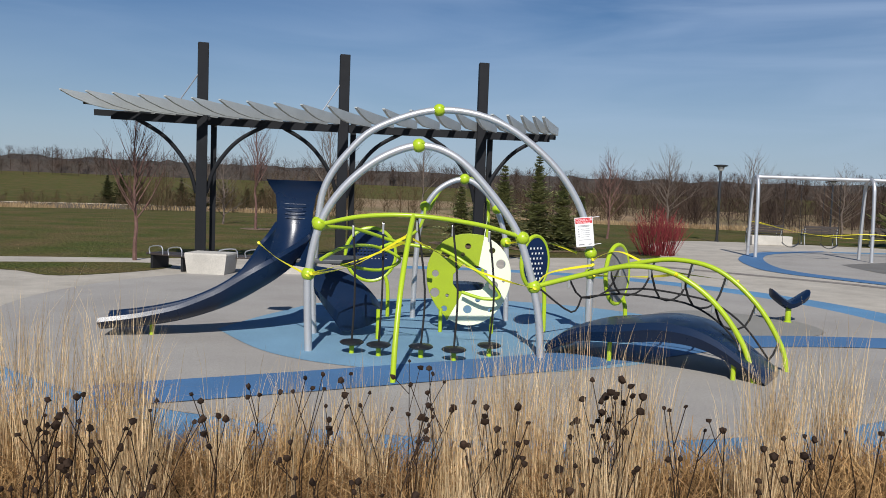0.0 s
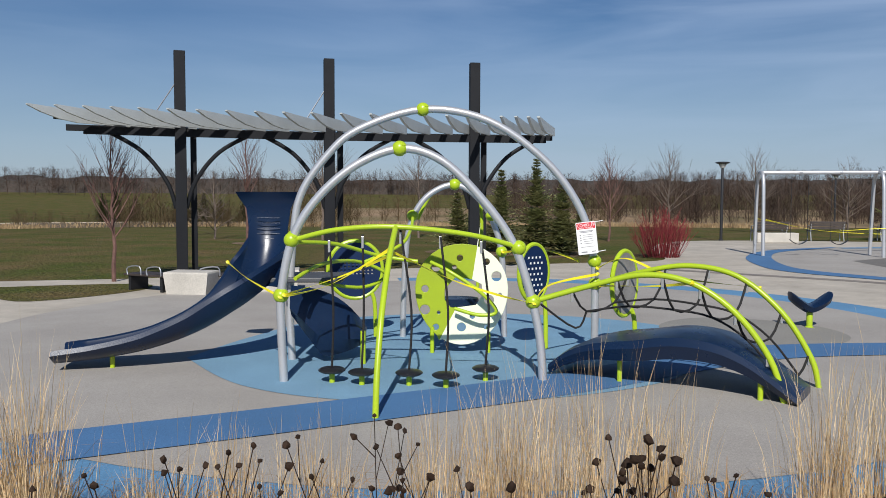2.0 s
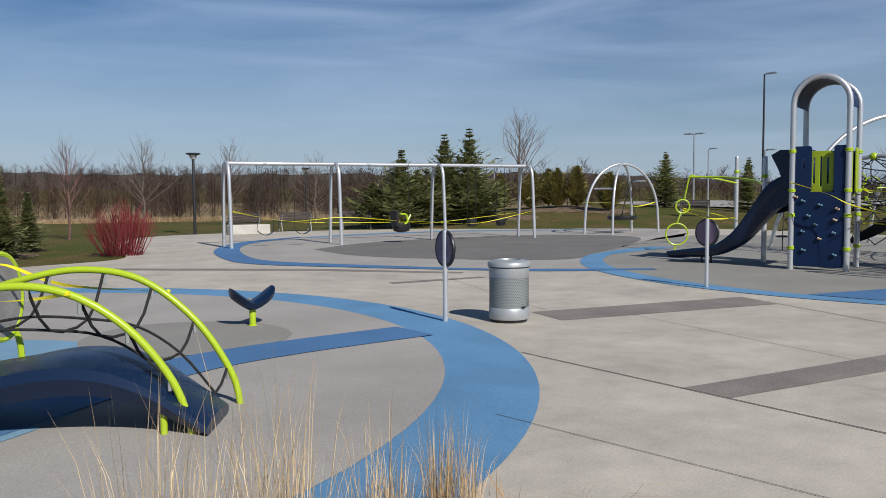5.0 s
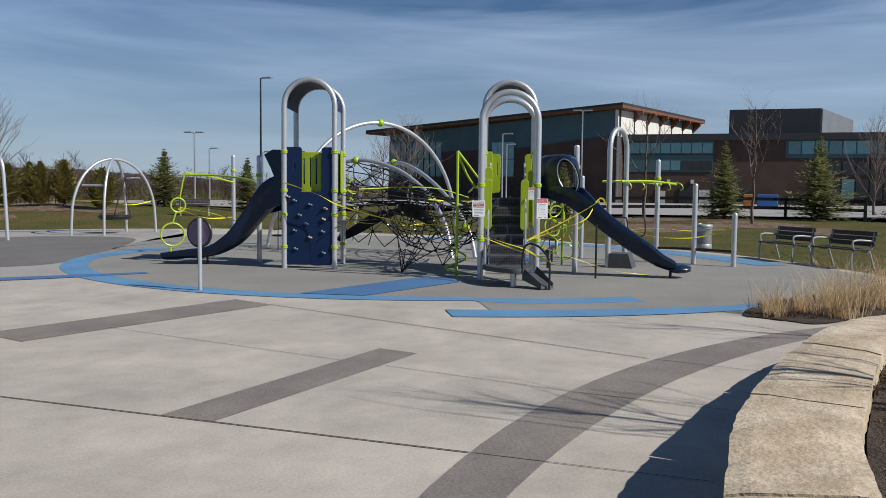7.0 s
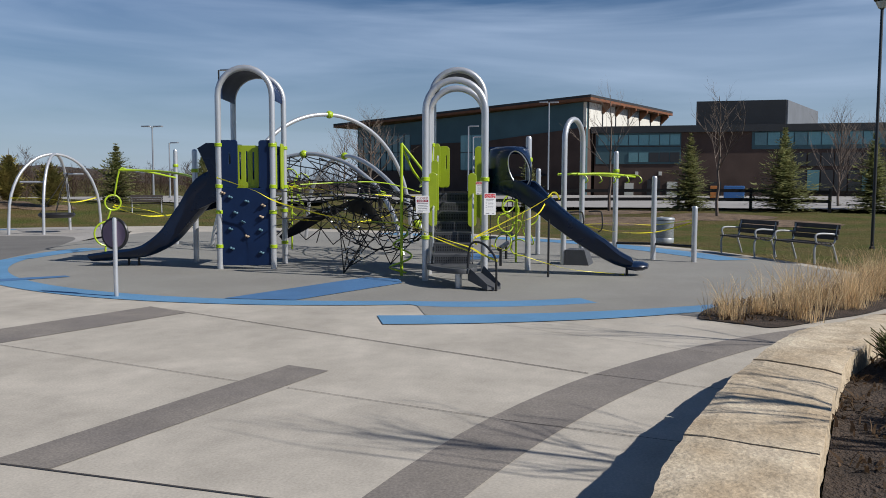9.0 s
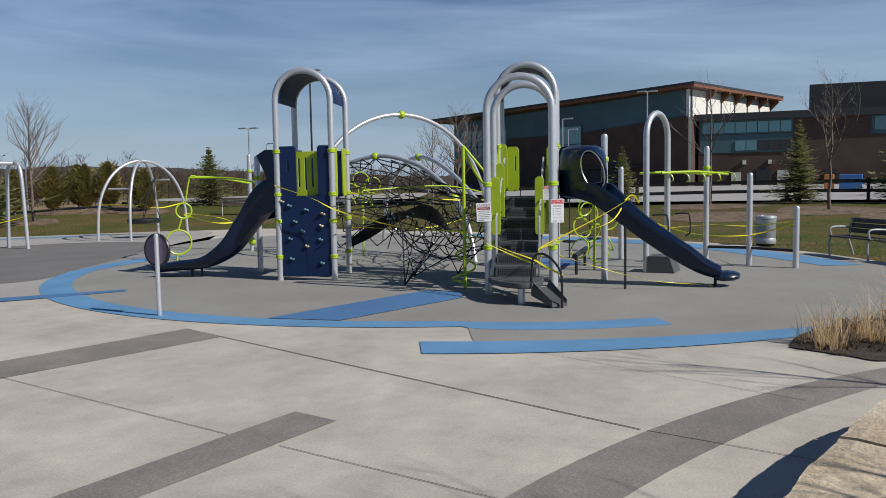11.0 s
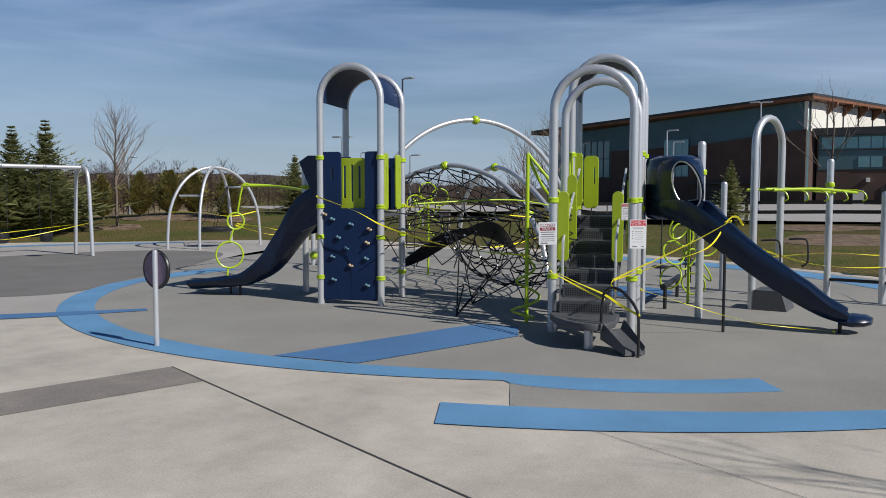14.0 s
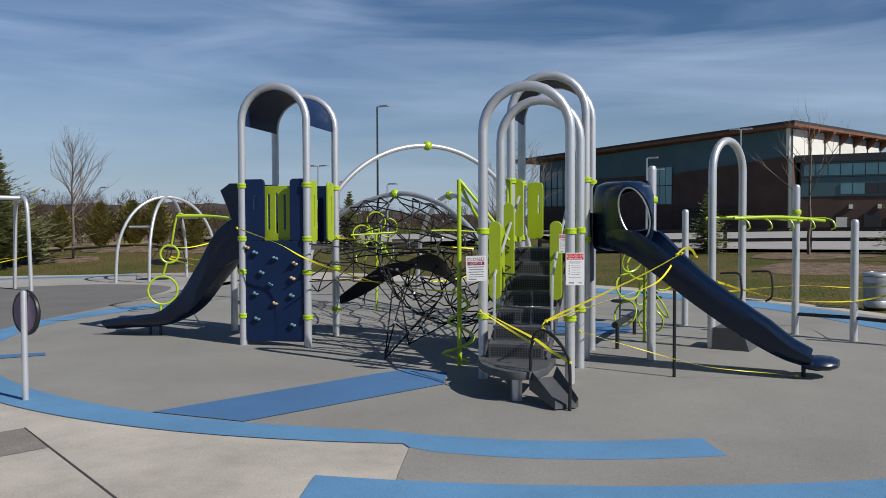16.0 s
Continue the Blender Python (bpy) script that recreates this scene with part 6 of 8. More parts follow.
# ---- lamps ----
def build_post_lamp(x, y, h, label, z=0.0, s=1.0):
    c = thing("post_lamp", x, y, z, label, "street lamp", "black post lamps")
    part("pole", lathe(bmesh.new(), [(0.10 * s, 0), (0.10 * s, 0.05), (0.062 * s, 0.07), (0.055 * s, h - 0.3), (0.04 * s, h - 0.25)], 14), LAMP_BLACK, c, "", True)
    for k in range(4):
        a = math.pi / 2 * k + 0.4
        bar("arm", [(0.03 * math.cos(a), 0.03 * math.sin(a), h - 0.3), (0.20 * s * math.cos(a), 0.20 * s * math.sin(a), h - 0.06)], 0.012, LAMP_BLACK, c, 1, 6)
    part("hood", lathe(bmesh.new(), [(0.22 * s, h - 0.08), (0.30 * s, h - 0.05), (0.30 * s, h - 0.02), (0.2 * s, h), (0.05 * s, h + 0.01)], 20), LAMP_BLACK, c, "", True)
    part("lens", lathe(bmesh.new(), [(0.08, h - 0.26), (0.10, h - 0.24), (0.17, h - 0.09), (0.1, h - 0.08)], 16), LENS, c, "clear glass lens", True)
    return c


build_post_lamp(12.5, 34.95, 3.35, "dark post lamp with a flat round hood at the plaza edge")
build_post_lamp(26.4, 53.3, 3.6, "dark post lamp far behind the swings", land(26.4, 53.3))
build_post_lamp(27.75, -2.0, 6.6, "tall dark post lamp beyond the grass bed", 0.0, 0.7)


def build_street_light(x, y, h, arm, label):
    c = thing("street_light", x, y, land(x, y), label, "street lamp", "car park light poles")
    part("pole", lathe(bmesh.new(), [(0.16, 0), (0.16, 0.5), (0.08, 0.52), (0.055, h)], 12), ALU if arm != 3 else LAMP_BLACK, c, "", True)
    for s in ((-1, 1) if arm == 2 else (1,)):
        part("luminaire", box(bmesh.new(), (0.15 * s, -0.45 * s, h + 0.02), (0.3, 0.75, 0.1), None, 0.02), ALU, c)
        bar("arm", [(0, 0, h - 0.05), (0.1 * s, -0.3 * s, h)], 0.03, ALU, c, 1, 6)
    return c


for x, y, h, arm in ((57.0, 44.5, 5.9, 2), (65.7, 49.6, 5.3, 1), (51.7, 34.7, 9.2, 3), (48.6, 60.1, 4.7, 1), (75.8, 16.8, 8.9, 2), (70.0, 22.5, 6.6, 1), (78, 24.5, 6.2, 1), (60, 40, 4.6, 1)):
    build_street_light(x, y, h, arm, "black tall lamp pole with one flat head" if arm == 3 else "grey lamp pole of the car park with flat heads")


# ---- community building ----
def build_building():
    c = thing("community_building", 134, 22.9, 0, "brown brick community centre with blue-grey glazing and sloped roof", "building")
    o0 = Vector((134, 22.9, 0))
    a, b, e = Vector((152, 71.0, 0)) - o0, Vector((0, 0, 0)), Vector((166, 13.8, 0)) - o0
    d = (b - a).normalized()
    n = Vector((-d.y, d.x, 0))

    def slab(name, p, q, zs, material, push=0.0, t=0.4, label=""):
        """A wall piece from p to q with the heights at p and q, its face pushed out towards the plaza."""
        way = (q - p).normalized()
        out = Vector((way.y, -way.x, 0))
        if out.x > 0:
            out = -out
        z0, z1, z2, z3 = zs
        f1 = [Vector((v.x, v.y, z)) + out * push for v, z in ((p, z0), (q, z1), (q, z2), (p, z3))]
        return part(name, loft([f1, [v - out * t for v in f1]]), material, c, label)

    def on(f):
        return a.lerp(b, f)
    slab("clad_wall", a, b, (-1, -1, 15.2, 13.2), CLAD, 0.0, 0.6)
    slab("brick_wall", on(0.28), on(0.51), (-1, -1, 9.6, 9.5), BRICK, 0.25, 0.3)
    slab("brick_wall", on(0.61), b, (-1, -1, 11.2, 9.6), BRICK, 0.25, 0.3)
    slab("brick_base", a, on(0.28), (-1, -1, 4.7, 4.7), BRICK, 0.25, 0.3)
    slab("brick_base", on(0.51), on(0.61), (-1, -1, 4.6, 4.6), BRICK, 0.28, 0.3)
    for i in range(9):
        slab("window", on(0.005 + 0.03 * i), on(0.031 + 0.03 * i), (4.9, 4.9, 8.1, 8.1), GLAZE, 0.10, 0.2)
        slab("window", on(0.005 + 0.03 * i), on(0.031 + 0.03 * i), (8.3, 8.3, 11.4, 11.4), GLAZE, 0.10, 0.2)
        slab("mullion", on(0.0025 + 0.03 * i), on(0.005 + 0.03 * i), (4.7, 4.7, 11.5, 11.5), CLAD_BLACK, 0.2, 0.3)
    # lobby panes take the glass with the brighter painted sky reflection
    for i in range(4):
        for z0, z1 in ((4.75, 7.7), (7.85, 10.8)):
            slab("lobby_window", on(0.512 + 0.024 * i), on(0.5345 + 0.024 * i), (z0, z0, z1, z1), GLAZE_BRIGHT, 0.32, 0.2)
    slab("loading_door", on(0.64), on(0.74), (-0.5, -0.5, 3.4, 3.4), CLAD_BLACK, 0.30, 0.2)
    slab("canopy", on(0.62), on(0.86), (3.5, 3.5, 3.8, 3.8), CLAD_BLACK, 1.4, 1.2)
    # receding end wall: brick below, white clerestory above, wooden brackets
    slab("end_wall", b, e, (-1, -1, 11.0, 11.0), BRICK, 0.0, 0.5)
    slab("clerestory", b, e, (11.0, 11.0, 15.3, 15.2), WHITE_WALL, 0.02, 0.5)
    way = (e - b).normalized()
    out = Vector((way.y, -way.x, 0))
    tip = [(a - d * 5.5 - n * 1.4, 13.9), (b + d * 1.6 - n * 1.5, 15.75), (e + out * 1.6 + way * 2.0, 15.9), (a - d * 5.5 + n * 34, 13.8)]
    part("roof", loft([[Vector((v.x, v.y, z + h)) for v, z in tip] for h in (0.0, 0.36)]), CLAD_BLACK, c)
    part("soffit", loft([[Vector((v.x, v.y, z + h)) for v, z in tip] for h in (-0.42, -0.02)]), WOOD, c, "warm fir soffit under the roof")
    for i in range(7):
        o = b + way * (0.6 + 5.4 * i)
        if i:
            part("roof_bracket", loft([[o + way * w + out * u + Vector((0, 0, z)) for u, z in ((0.0, 13.6), (0.0, 15.3), (1.5, 15.4), (1.5, 15.0))] for w in (0, 0.45)]), WOOD, c)
        part("wall_rib", loft([[o + way * w + out * u + Vector((0, 0, z)) for u, z in ((0.0, 11.0), (0.12, 11.0), (0.12, 15.2), (0.0, 15.2))] for w in (0, 0.3)]), CLAD_BLACK, c)
    # long two-storey wing
    p, q = Vector((136, 21.8, 0)) - o0, Vector((141.5, -42.0, 0)) - o0

    def wing(y0, y1, z0, z1, material, name, push=0.0, t=0.4):
        f0, f1 = (21.8 - y0) / 63.8, (21.8 - y1) / 63.8
        return slab(name, p.lerp(q, f0), p.lerp(q, f1), (z0, z0, z1, z1), material, push, t)
    wing(21.8, -42, -1, 10.6, BRICK, "wing_wall", 0.0, 14.0)
    wing(22.4, -42, 10.3, 11.35, CLAD_BLACK, "wing_fascia", 0.6, 15.0)
    wing(21.6, 8.5, 8.2, 10.28, CLAD, "spandrel", 0.06)
    wing(21.6, 8.5, 5.4, 8.1, CLAD, "spandrel", 0.06)
    for i in range(8):
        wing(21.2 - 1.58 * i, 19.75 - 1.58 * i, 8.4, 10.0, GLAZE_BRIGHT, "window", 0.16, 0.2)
        if i > 2:
            wing(21.2 - 1.58 * i, 19.75 - 1.58 * i, 5.7, 7.2, CLAD_BLACK if i > 4 else GLAZE, "window", 0.16, 0.2)
    wing(-1.9, -40, 7.6, 10.28, CLAD, "spandrel", 0.06)
    # upper panes alternate between the two painted sky brightnesses
    for i in range(20):
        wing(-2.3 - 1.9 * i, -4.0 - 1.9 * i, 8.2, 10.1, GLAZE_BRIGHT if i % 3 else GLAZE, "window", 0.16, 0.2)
        if i > 2:
            wing(-2.3 - 1.9 * i, -4.0 - 1.9 * i, 5.0, 7.0, CLAD_BLACK, "window", 0.16, 0.2)
            wing(-2.3 - 1.9 * i, -4.0 - 1.9 * i, 1.2, 4.4, GLAZE if i % 4 == 0 else CLAD_BLACK, "window", 0.16, 0.2)
    for y0, w, h, m in ((17.0, 1.4, 2.4, WHITE_WALL), (10.5, 1.6, 2.6, WHITE_WALL), (13.5, 2.0, 2.9, CLAD_BLACK), (4.0, 1.6, 2.6, CLAD_BLACK)):
        wing(y0, y0 - w, -0.2, h, m, "service_door", 0.12)
    for y0 in (15.4, 11.8):
        wing(y0, y0 - 0.5, 3.6, 4.2, WHITE_WALL, "wall_lamp", 0.3)
    box_pts = [(142, 6.5), (143, -6.9), (166, -13.4), (166, 4)]
    part("roof_box", loft([[Vector((x, y, z)) - o0 for x, y in box_pts] for z in (10.6, 15.5)]), CLAD_BLACK, c)
    part("roof_box_side", loft([[Vector((x, y, z)) - o0 for x, y, z in ((143.2, -7.0, 11.3), (165.8, -13.5, 11.3), (165.8, -13.5, 15.45), (143.2, -7.0, 15.45))], [Vector((x, y - 0.2, z)) - o0 for x, y, z in ((143.2, -7.0, 11.3), (165.8, -13.5, 11.3), (165.8, -13.5, 15.45), (143.2, -7.0, 15.45))]]), GREY_CLAD, c, "grey ribbed side of the roof box")


build_building()
sheet("car_park", [(49.5, 20), (56, 20), (128, 66), (131, 20), (138, -44), (58, -44), (52.8, -5), (52.5, 3), (51, 10)], 0.48, ASPHALT, "pale asphalt car park beyond the fence", "car park")
sheet("car_park_far", [(47, 34), (58, 30), (84, 42), (80, 60), (60, 62)], 0.60, ASPHALT, "pale asphalt car park beyond the bank", "car park")


def build_fence():
    c = thing("rail_fence", 52.2, 0, 0, "black two-rail board fence along the car park", "fence")
    pts = [Vector((50.0, 22, 0)), Vector((51.2, 16.3, 0)), Vector((51.6, 12.2, 0)), Vector((51.9, 8.2, 0)), Vector((52.1, 4.3, 0)), Vector((52.3, 0.4, 0)), Vector((52.0, -3.6, 0)), Vector((51.9, -7.5, 0))]
    off = Vector((52.2, 0, 0))
    for p in pts:
        z = land(p.x, p.y)
        part("post", box(bmesh.new(), (p.x - off.x, p.y, z + 0.65), (0.16, 0.16, 1.3), None, 0.01), FENCE, c)
    for p, q in zip(pts, pts[1:]):
        if q.y < -3.7:
            continue
        for h in (0.62, 1.12):
            a, b = p - off + Vector((-0.1, 0, land(p.x, p.y) + h)), q - off + Vector((-0.1, 0, land(q.x, q.y) + h))
            d = (b - a).normalized()
            part("rail", loft([[v + Vector((s, 0, z)) for s, z in ((0, -0.09), (0.04, -0.09), (0.04, 0.09), (0, 0.09))] for v in (a, b)]), FENCE, c)


build_fence()
bx = thing("newspaper_box", 84, 2.7, 0.48, "orange steel vending box by the building", "box")
part("cabinet", box(bmesh.new(), (0, 0, 0.6), (0.9, 0.8, 1.5), None, 0.05), ORANGE, bx)
bx = thing("recycling_box", 84, 1.0, 0.48, "blue steel recycling box by the building", "box")
part("cabinet", box(bmesh.new(), (0, 0, 0.6), (1.0, 1.8, 1.5), None, 0.05), BLUE_BOX, bx)


# ---- plants ----
def limb(bm, rng, p, d, length, r, depth, spread, seg):
    """A branch that bends and forks into thinner ones."""
    pts, q, v = [p.copy()], p.copy(), d.copy()
    n = 3 if depth > 1 else 2
    for i in range(n):
        v = (v + Vector((rng.uniform(-1, 1), rng.uniform(-1, 1), rng.uniform(-0.3, 0.6))) * 0.16).normalized()
        q = q + v * length / n
        pts.append(q.copy())
    tube(bm, pts, r, seg, False, r * 0.45)
    if depth == 0:
        return
    for i in range(rng.randint(2, 4) if depth > 1 else rng.randint(2, 3)):
        o = pts[rng.randint(1, n)]
        w = (v + Vector((rng.uniform(-1, 1), rng.uniform(-1, 1), rng.uniform(-0.2, 0.8))) * spread).normalized()
        limb(bm, rng, o, w, length * rng.uniform(0.5, 0.75), r * 0.5, depth - 1, spread, max(3, seg - 1))


def build_bare_tree(x, y, h, material, label, seed, spread=0.7, stem=0.3, z=None, dense=1.0):
    rng = random.Random(seed)
    z = land(x, y) if z is None else z
    c = thing("bare_tree", x, y, z, label, "tree", "leafless young trees")
    r = 0.012 * h + 0.012
    bm = bmesh.new()
    pts = [Vector((0, 0, 0))]
    for i in range(1, 9):
        pts.append(Vector((rng.uniform(-1, 1) * 0.012 * h, rng.uniform(-1, 1) * 0.012 * h, h * i / 8)))
    tube(bm, pts, r, 7, False, r * 0.15)
    part("trunk", bm, material, c, "", True)
    bm = bmesh.new()
    count = int((16 + 4 * h) * dense)
    for i in range(count):
        f = stem + (0.97 - stem) * (i + rng.random()) / count
        a = rng.uniform(0, 2 * math.pi)
        up = 0.35 + 0.9 * f
        d = Vector((math.cos(a) * spread, math.sin(a) * spread, up)).normalized()
        k = f * 8
        o = pts[int(k)].lerp(pts[min(int(k) + 1, 8)], k - int(k))
        limb(bm, rng, o, d, h * (0.34 * (1 - f) + 0.10), r * 0.42 * (1.2 - f), 2, spread, 4)
    part("branchwork", bm, material, c)
    return c


tree_a = build_bare_tree(*north(-6.5, 17.4), 3.0, BARK_RED, "staked young tree with reddish bare twigs on the lawn", 11, 0.45, 0.28)
build_bare_tree(*north(-6.8, 32.1), 3.9, BARK_RED, "young bare tree with an upright oval crown", 12, 0.42, 0.34)
build_bare_tree(*north(-4.3, 35.5), 4.2, BARK, "young bare tree with upright twigs", 13, 0.4, 0.30)
build_bare_tree(*north(-0.2, 37.7), 3.7, BARK, "thin bare tree with few branches", 14, 0.8, 0.4)
build_bare_tree(*north(7.8, 34.7), 3.5, BARK_RED, "dense bare young tree with reddish twigs", 15, 0.5, 0.22)
build_bare_tree(28.9, 33.6, 5.0, BARK, "tall bare tree leaning over the bank", 16, 0.6, 0.35)
build_bare_tree(44.3, 2.1, 5.7, BARK, "thin bare young tree in a mulch ring", 17, 0.75, 0.30, None, 0.42)
build_bare_tree(47.5, 7.6, 6.2, BARK, "tall bare tree with wide branches", 18, 0.7, 0.36, None, 0.30)
build_bare_tree(61.9, -5.2, 6.2, BARK, "pale multi-stem bare tree before the building", 19, 0.5, 0.15)
build_bare_tree(63.5, -8.2, 6.6, BARK, "pale bare birch before the building", 20, 0.5, 0.15)
build_bare_tree(46.0, 22.5, 4.6, BARK, "bare tree beyond the play structure", 21, 0.8, 0.26)
build_bare_tree(44.0, 20.0, 5.4, BARK, "dark bare tree beyond the play structure", 22, 0.9, 0.3)
build_bare_tree(*north(-9.0, 36.0), 3.0, BARK, "low wide bare shrub tree on the lawn", 23, 1.1, 0.1)
build_bare_tree(*north(-11.0, 40.0), 2.8, BARK, "low wide bare shrub tree on the lawn", 24, 1.1, 0.1)
build_bare_tree(17.5, 44, 4.2, BARK, "bare tree behind the swings", 25, 0.7, 0.25)
build_bare_tree(21.5, 42, 3.6, BARK, "bare tree behind the swings", 26, 0.8, 0.2)
build_bare_tree(14.0, 48, 4.5, BARK, "bare tree behind the swings", 27, 0.7, 0.2)


build_bare_tree(7.8, -1.5, 4.1, BARK, "slender bare young tree in the raised bed", 30, 0.45, 0.35, 0.3, 0.5)
build_bare_tree(12.2, -2.7, 4.3, BARK, "bare young tree in the raised bed", 29, 0.6, 0.6, 0.3, 0.3)


DARK_NEEDLE = leafy("dark needles", (0.085, 0.10, 0.045), (0.12, 0.12, 0.05), 2.0, 0.5)


def needle_fan(bm, o, d, length, rng, droop, w):
    """One bough: a rib of flat sprays that thin towards the tip."""
    side = d.cross(Vector((0, 0, 1))).normalized()
    n = 5
    for i in range(n):
        f = (i + 0.3) / n
        p = o + d * length * f - Vector((0, 0, droop * length * f * f))
        s = w * (1.1 - 0.8 * f)
        for sg in (-1, 1):
            q = p + (side * sg * s + d * s * rng.uniform(0.5, 1.1)) + Vector((0, 0, rng.uniform(-0.35, 0.20) * s))
            t = d * s * rng.uniform(0.22, 0.36)
            bm.faces.new([bm.verts.new(v) for v in (p - t, p + t, q + t * 0.5 + Vector((0, 0, rng.uniform(-0.1, 0.1) * s)), q - t * 0.3)])
    tip = o + d * length - Vector((0, 0, droop * length))
    bm.faces.new([bm.verts.new(v) for v in (tip - d * w * 0.5 + side * w * 0.25, tip - d * w * 0.5 - side * w * 0.25, tip + d * w * 0.5)])


def build_conifer(x, y, h, radius, label, seed, material=NEEDLE, kind="spruce", z=None):
    rng = random.Random(seed)
    z = land(x, y) if z is None else z
    c = thing("conifer", x, y, z, label, "evergreen tree", "evergreens round the playground")
    part("trunk", tube(bmesh.new(), [Vector((0, 0, 0)), Vector((0.02, 0, h * 0.5)), Vector((0, 0, h * 0.98))], 0.022 * h, 7, False, 0.006), BARK, c, "", True)
    bm = bmesh.new()
    layers = {"spruce": int(12 + 6 * h), "cedar": int(16 + 8 * h), "pine": int(10 + 5 * h)}[kind]
    lean = [rng.uniform(0.72, 1.25) for k in range(9)]
    for i in range(layers):
        f = 0.04 + 0.95 * (i + rng.random() * 0.9) / layers
        if kind == "cedar":
            rr = radius * (1 - f ** 1.7) ** 0.75 * rng.uniform(0.75, 1.15)
        elif kind == "pine":
            rr = radius * (1 - f) ** 1.15 * rng.uniform(0.5, 1.25)
        else:
            rr = radius * (1 - f) ** 0.95 * rng.uniform(0.62, 1.18)
        n = {"spruce": max(4, int(13 * (1 - f) + 4)), "cedar": max(5, int(20 * (1 - f) + 5)), "pine": 10}[kind]
        for k in range(n):
            a = 2 * math.pi * (k + rng.random()) / n
            up = {"spruce": 0.12 - 0.12 * (1 - f) + 0.7 * f, "cedar": 0.9, "pine": 0.45}[kind]
            d = Vector((math.cos(a), math.sin(a), up + rng.uniform(-0.22, 0.22))).normalized()
            L = max(0.10, rr * rng.uniform(0.6, 1.15) * lean[int(a / 6.3 * 9)])
            needle_fan(bm, Vector((0, 0, f * h * (0.98 if kind != "cedar" else 0.85))), d, L, rng, 0.10 if kind == "spruce" else 0.0, (0.05 + 0.085 * L) * (2.2 if kind == "pine" else 1.8))
    part("crown", bm, material, c)
    return c


for i, (x, y, h, r, lab) in enumerate([(1.0, 26.6, 2.0, 0.75, "small dark spruce at the edge of the plaza"), (2.5, 27.5, 2.8, 0.85, "dark green spruce at the edge of the plaza"), (3.5, 26.4, 3.1, 0.95, "tall spruce with a thin leader"), (4.25, 25.9, 2.4, 0.95, "full spruce beside the red shrub"), (1.7, 28.6, 1.9, 0.8, "small dark spruce behind the pergola"), (5.4, 28.6, 1.8, 0.7, "small olive spruce on the lawn")]):
    build_conifer(*north(x, y), h, r * 1.35, lab, 40 + i)
for i, (x, y, h, r) in enumerate([(21.9, 33.8, 3.8, 2.2), (24.7, 34.3, 4.5, 2.3), (25.7, 33.6, 4.8, 2.2), (23.3, 34.6, 2.8, 2.2), (26.9, 34.6, 2.6, 1.9), (21.0, 34.9, 2.2, 1.8)]):
    build_conifer(x, y, h, r * 1.3, "open-branched green pine behind the swings", 50 + i, NEEDLE, "pine")
for i, (x, y, h, r) in enumerate([(32.0, 36.2, 2.6, 0.85), (33.1, 35.2, 2.6, 0.8), (33.9, 34.5, 2.75, 0.85), (30.8, 37.4, 2.5, 0.75), (33.7, 31.9, 2.4, 0.85), (35.0, 38.0, 2.6, 0.8)]):
    build_conifer(x, y, h, r * 1.25, "dense bronze-green cedar on the grassy bank", 60 + i, CEDAR, "cedar")
for i, (x, y, h, r) in enumerate([(38.6, 32.2, 3.2, 1.4), (41.3, 28.7, 3.1, 1.25)]):
    build_conifer(x, y, h, r * 1.35, "dark spruce on the bank beside the car park", 70 + i)
for i, (x, y, h, r) in enumerate([(50.3, 3.6, 4.4, 1.35), (51.0, -1.2, 4.7, 1.7), (54.0, -6.0, 4.6, 1.6), (49.4, 12.5, 3.4, 1.1)]):
    build_conifer(x, y, h, r * 1.45, "sunlit spruce by the car park fence", 80 + i)
for i, (x, y, h, r) in enumerate([(-35.3, 88.1, 3.6, 2.2), (-33.9, 88.5, 4.0, 2.3), (-32.4, 90, 3.3, 2.2), (-27.6, 89, 3.5, 2.3), (-26.2, 90, 3.0, 2.2), (-24.4, 88, 3.6, 2.4), (-22.9, 89, 3.0, 2.2), (-20.6, 90, 2.6, 2.2), (-18.8, 89, 2.6, 2.3), (-16.4, 90, 2.4, 2.2)]):
    build_conifer(x, y, h, r, "far dark conifer by the field", 90 + i, DARK_NEEDLE)


def build_shrub(x, y, w, h, material, label, seed, name="red_shrub", n=260, z=0.0):
    rng = random.Random(seed)
    c = thing(name, x, y, z, label, "shrub")
    bm = bmesh.new()
    for k in range(n):
        a, t = rng.uniform(0, 2 * math.pi), rng.random() ** 0.6
        d = Vector((math.cos(a) * t * w, math.sin(a) * t * w, h * math.sqrt(max(0.05, 1.08 - 0.75 * t * t)) * rng.uniform(0.55, 1.06)))
        o = Vector((math.cos(a) * 0.6 * w * t, math.sin(a) * 0.6 * w * t, 0))
        mid = o.lerp(d, 0.5) + Vector((rng.uniform(-1, 1), rng.uniform(-1, 1), 0)) * 0.05 * w
        tube(bm, [o, mid, d], 0.008, 3, False, 0.004)
        for s in range(3):
            q = mid.lerp(d, rng.random())
            tube(bm, [q, q + (d - o).normalized() * 0.2 * h + Vector((rng.uniform(-1, 1), rng.uniform(-1, 1), 0.2)) * 0.14 * w], 0.005, 3, False, 0.003)
    part("branchwork", bm, material, c, "")
    return c


build_shrub(7.1, 24.7, 0.92, 1.32, DOGWOOD, "dogwood shrub of dense crimson bare stems", 7, "red_shrub", 230)
build_shrub(9.72, 0.30, 0.42, 0.36, leafy("evergreen shrub", (0.085, 0.095, 0.033), (0.14, 0.125, 0.05)), "low dark evergreen shrub behind the seat wall", 8, "low_shrub", 900, 0.3)
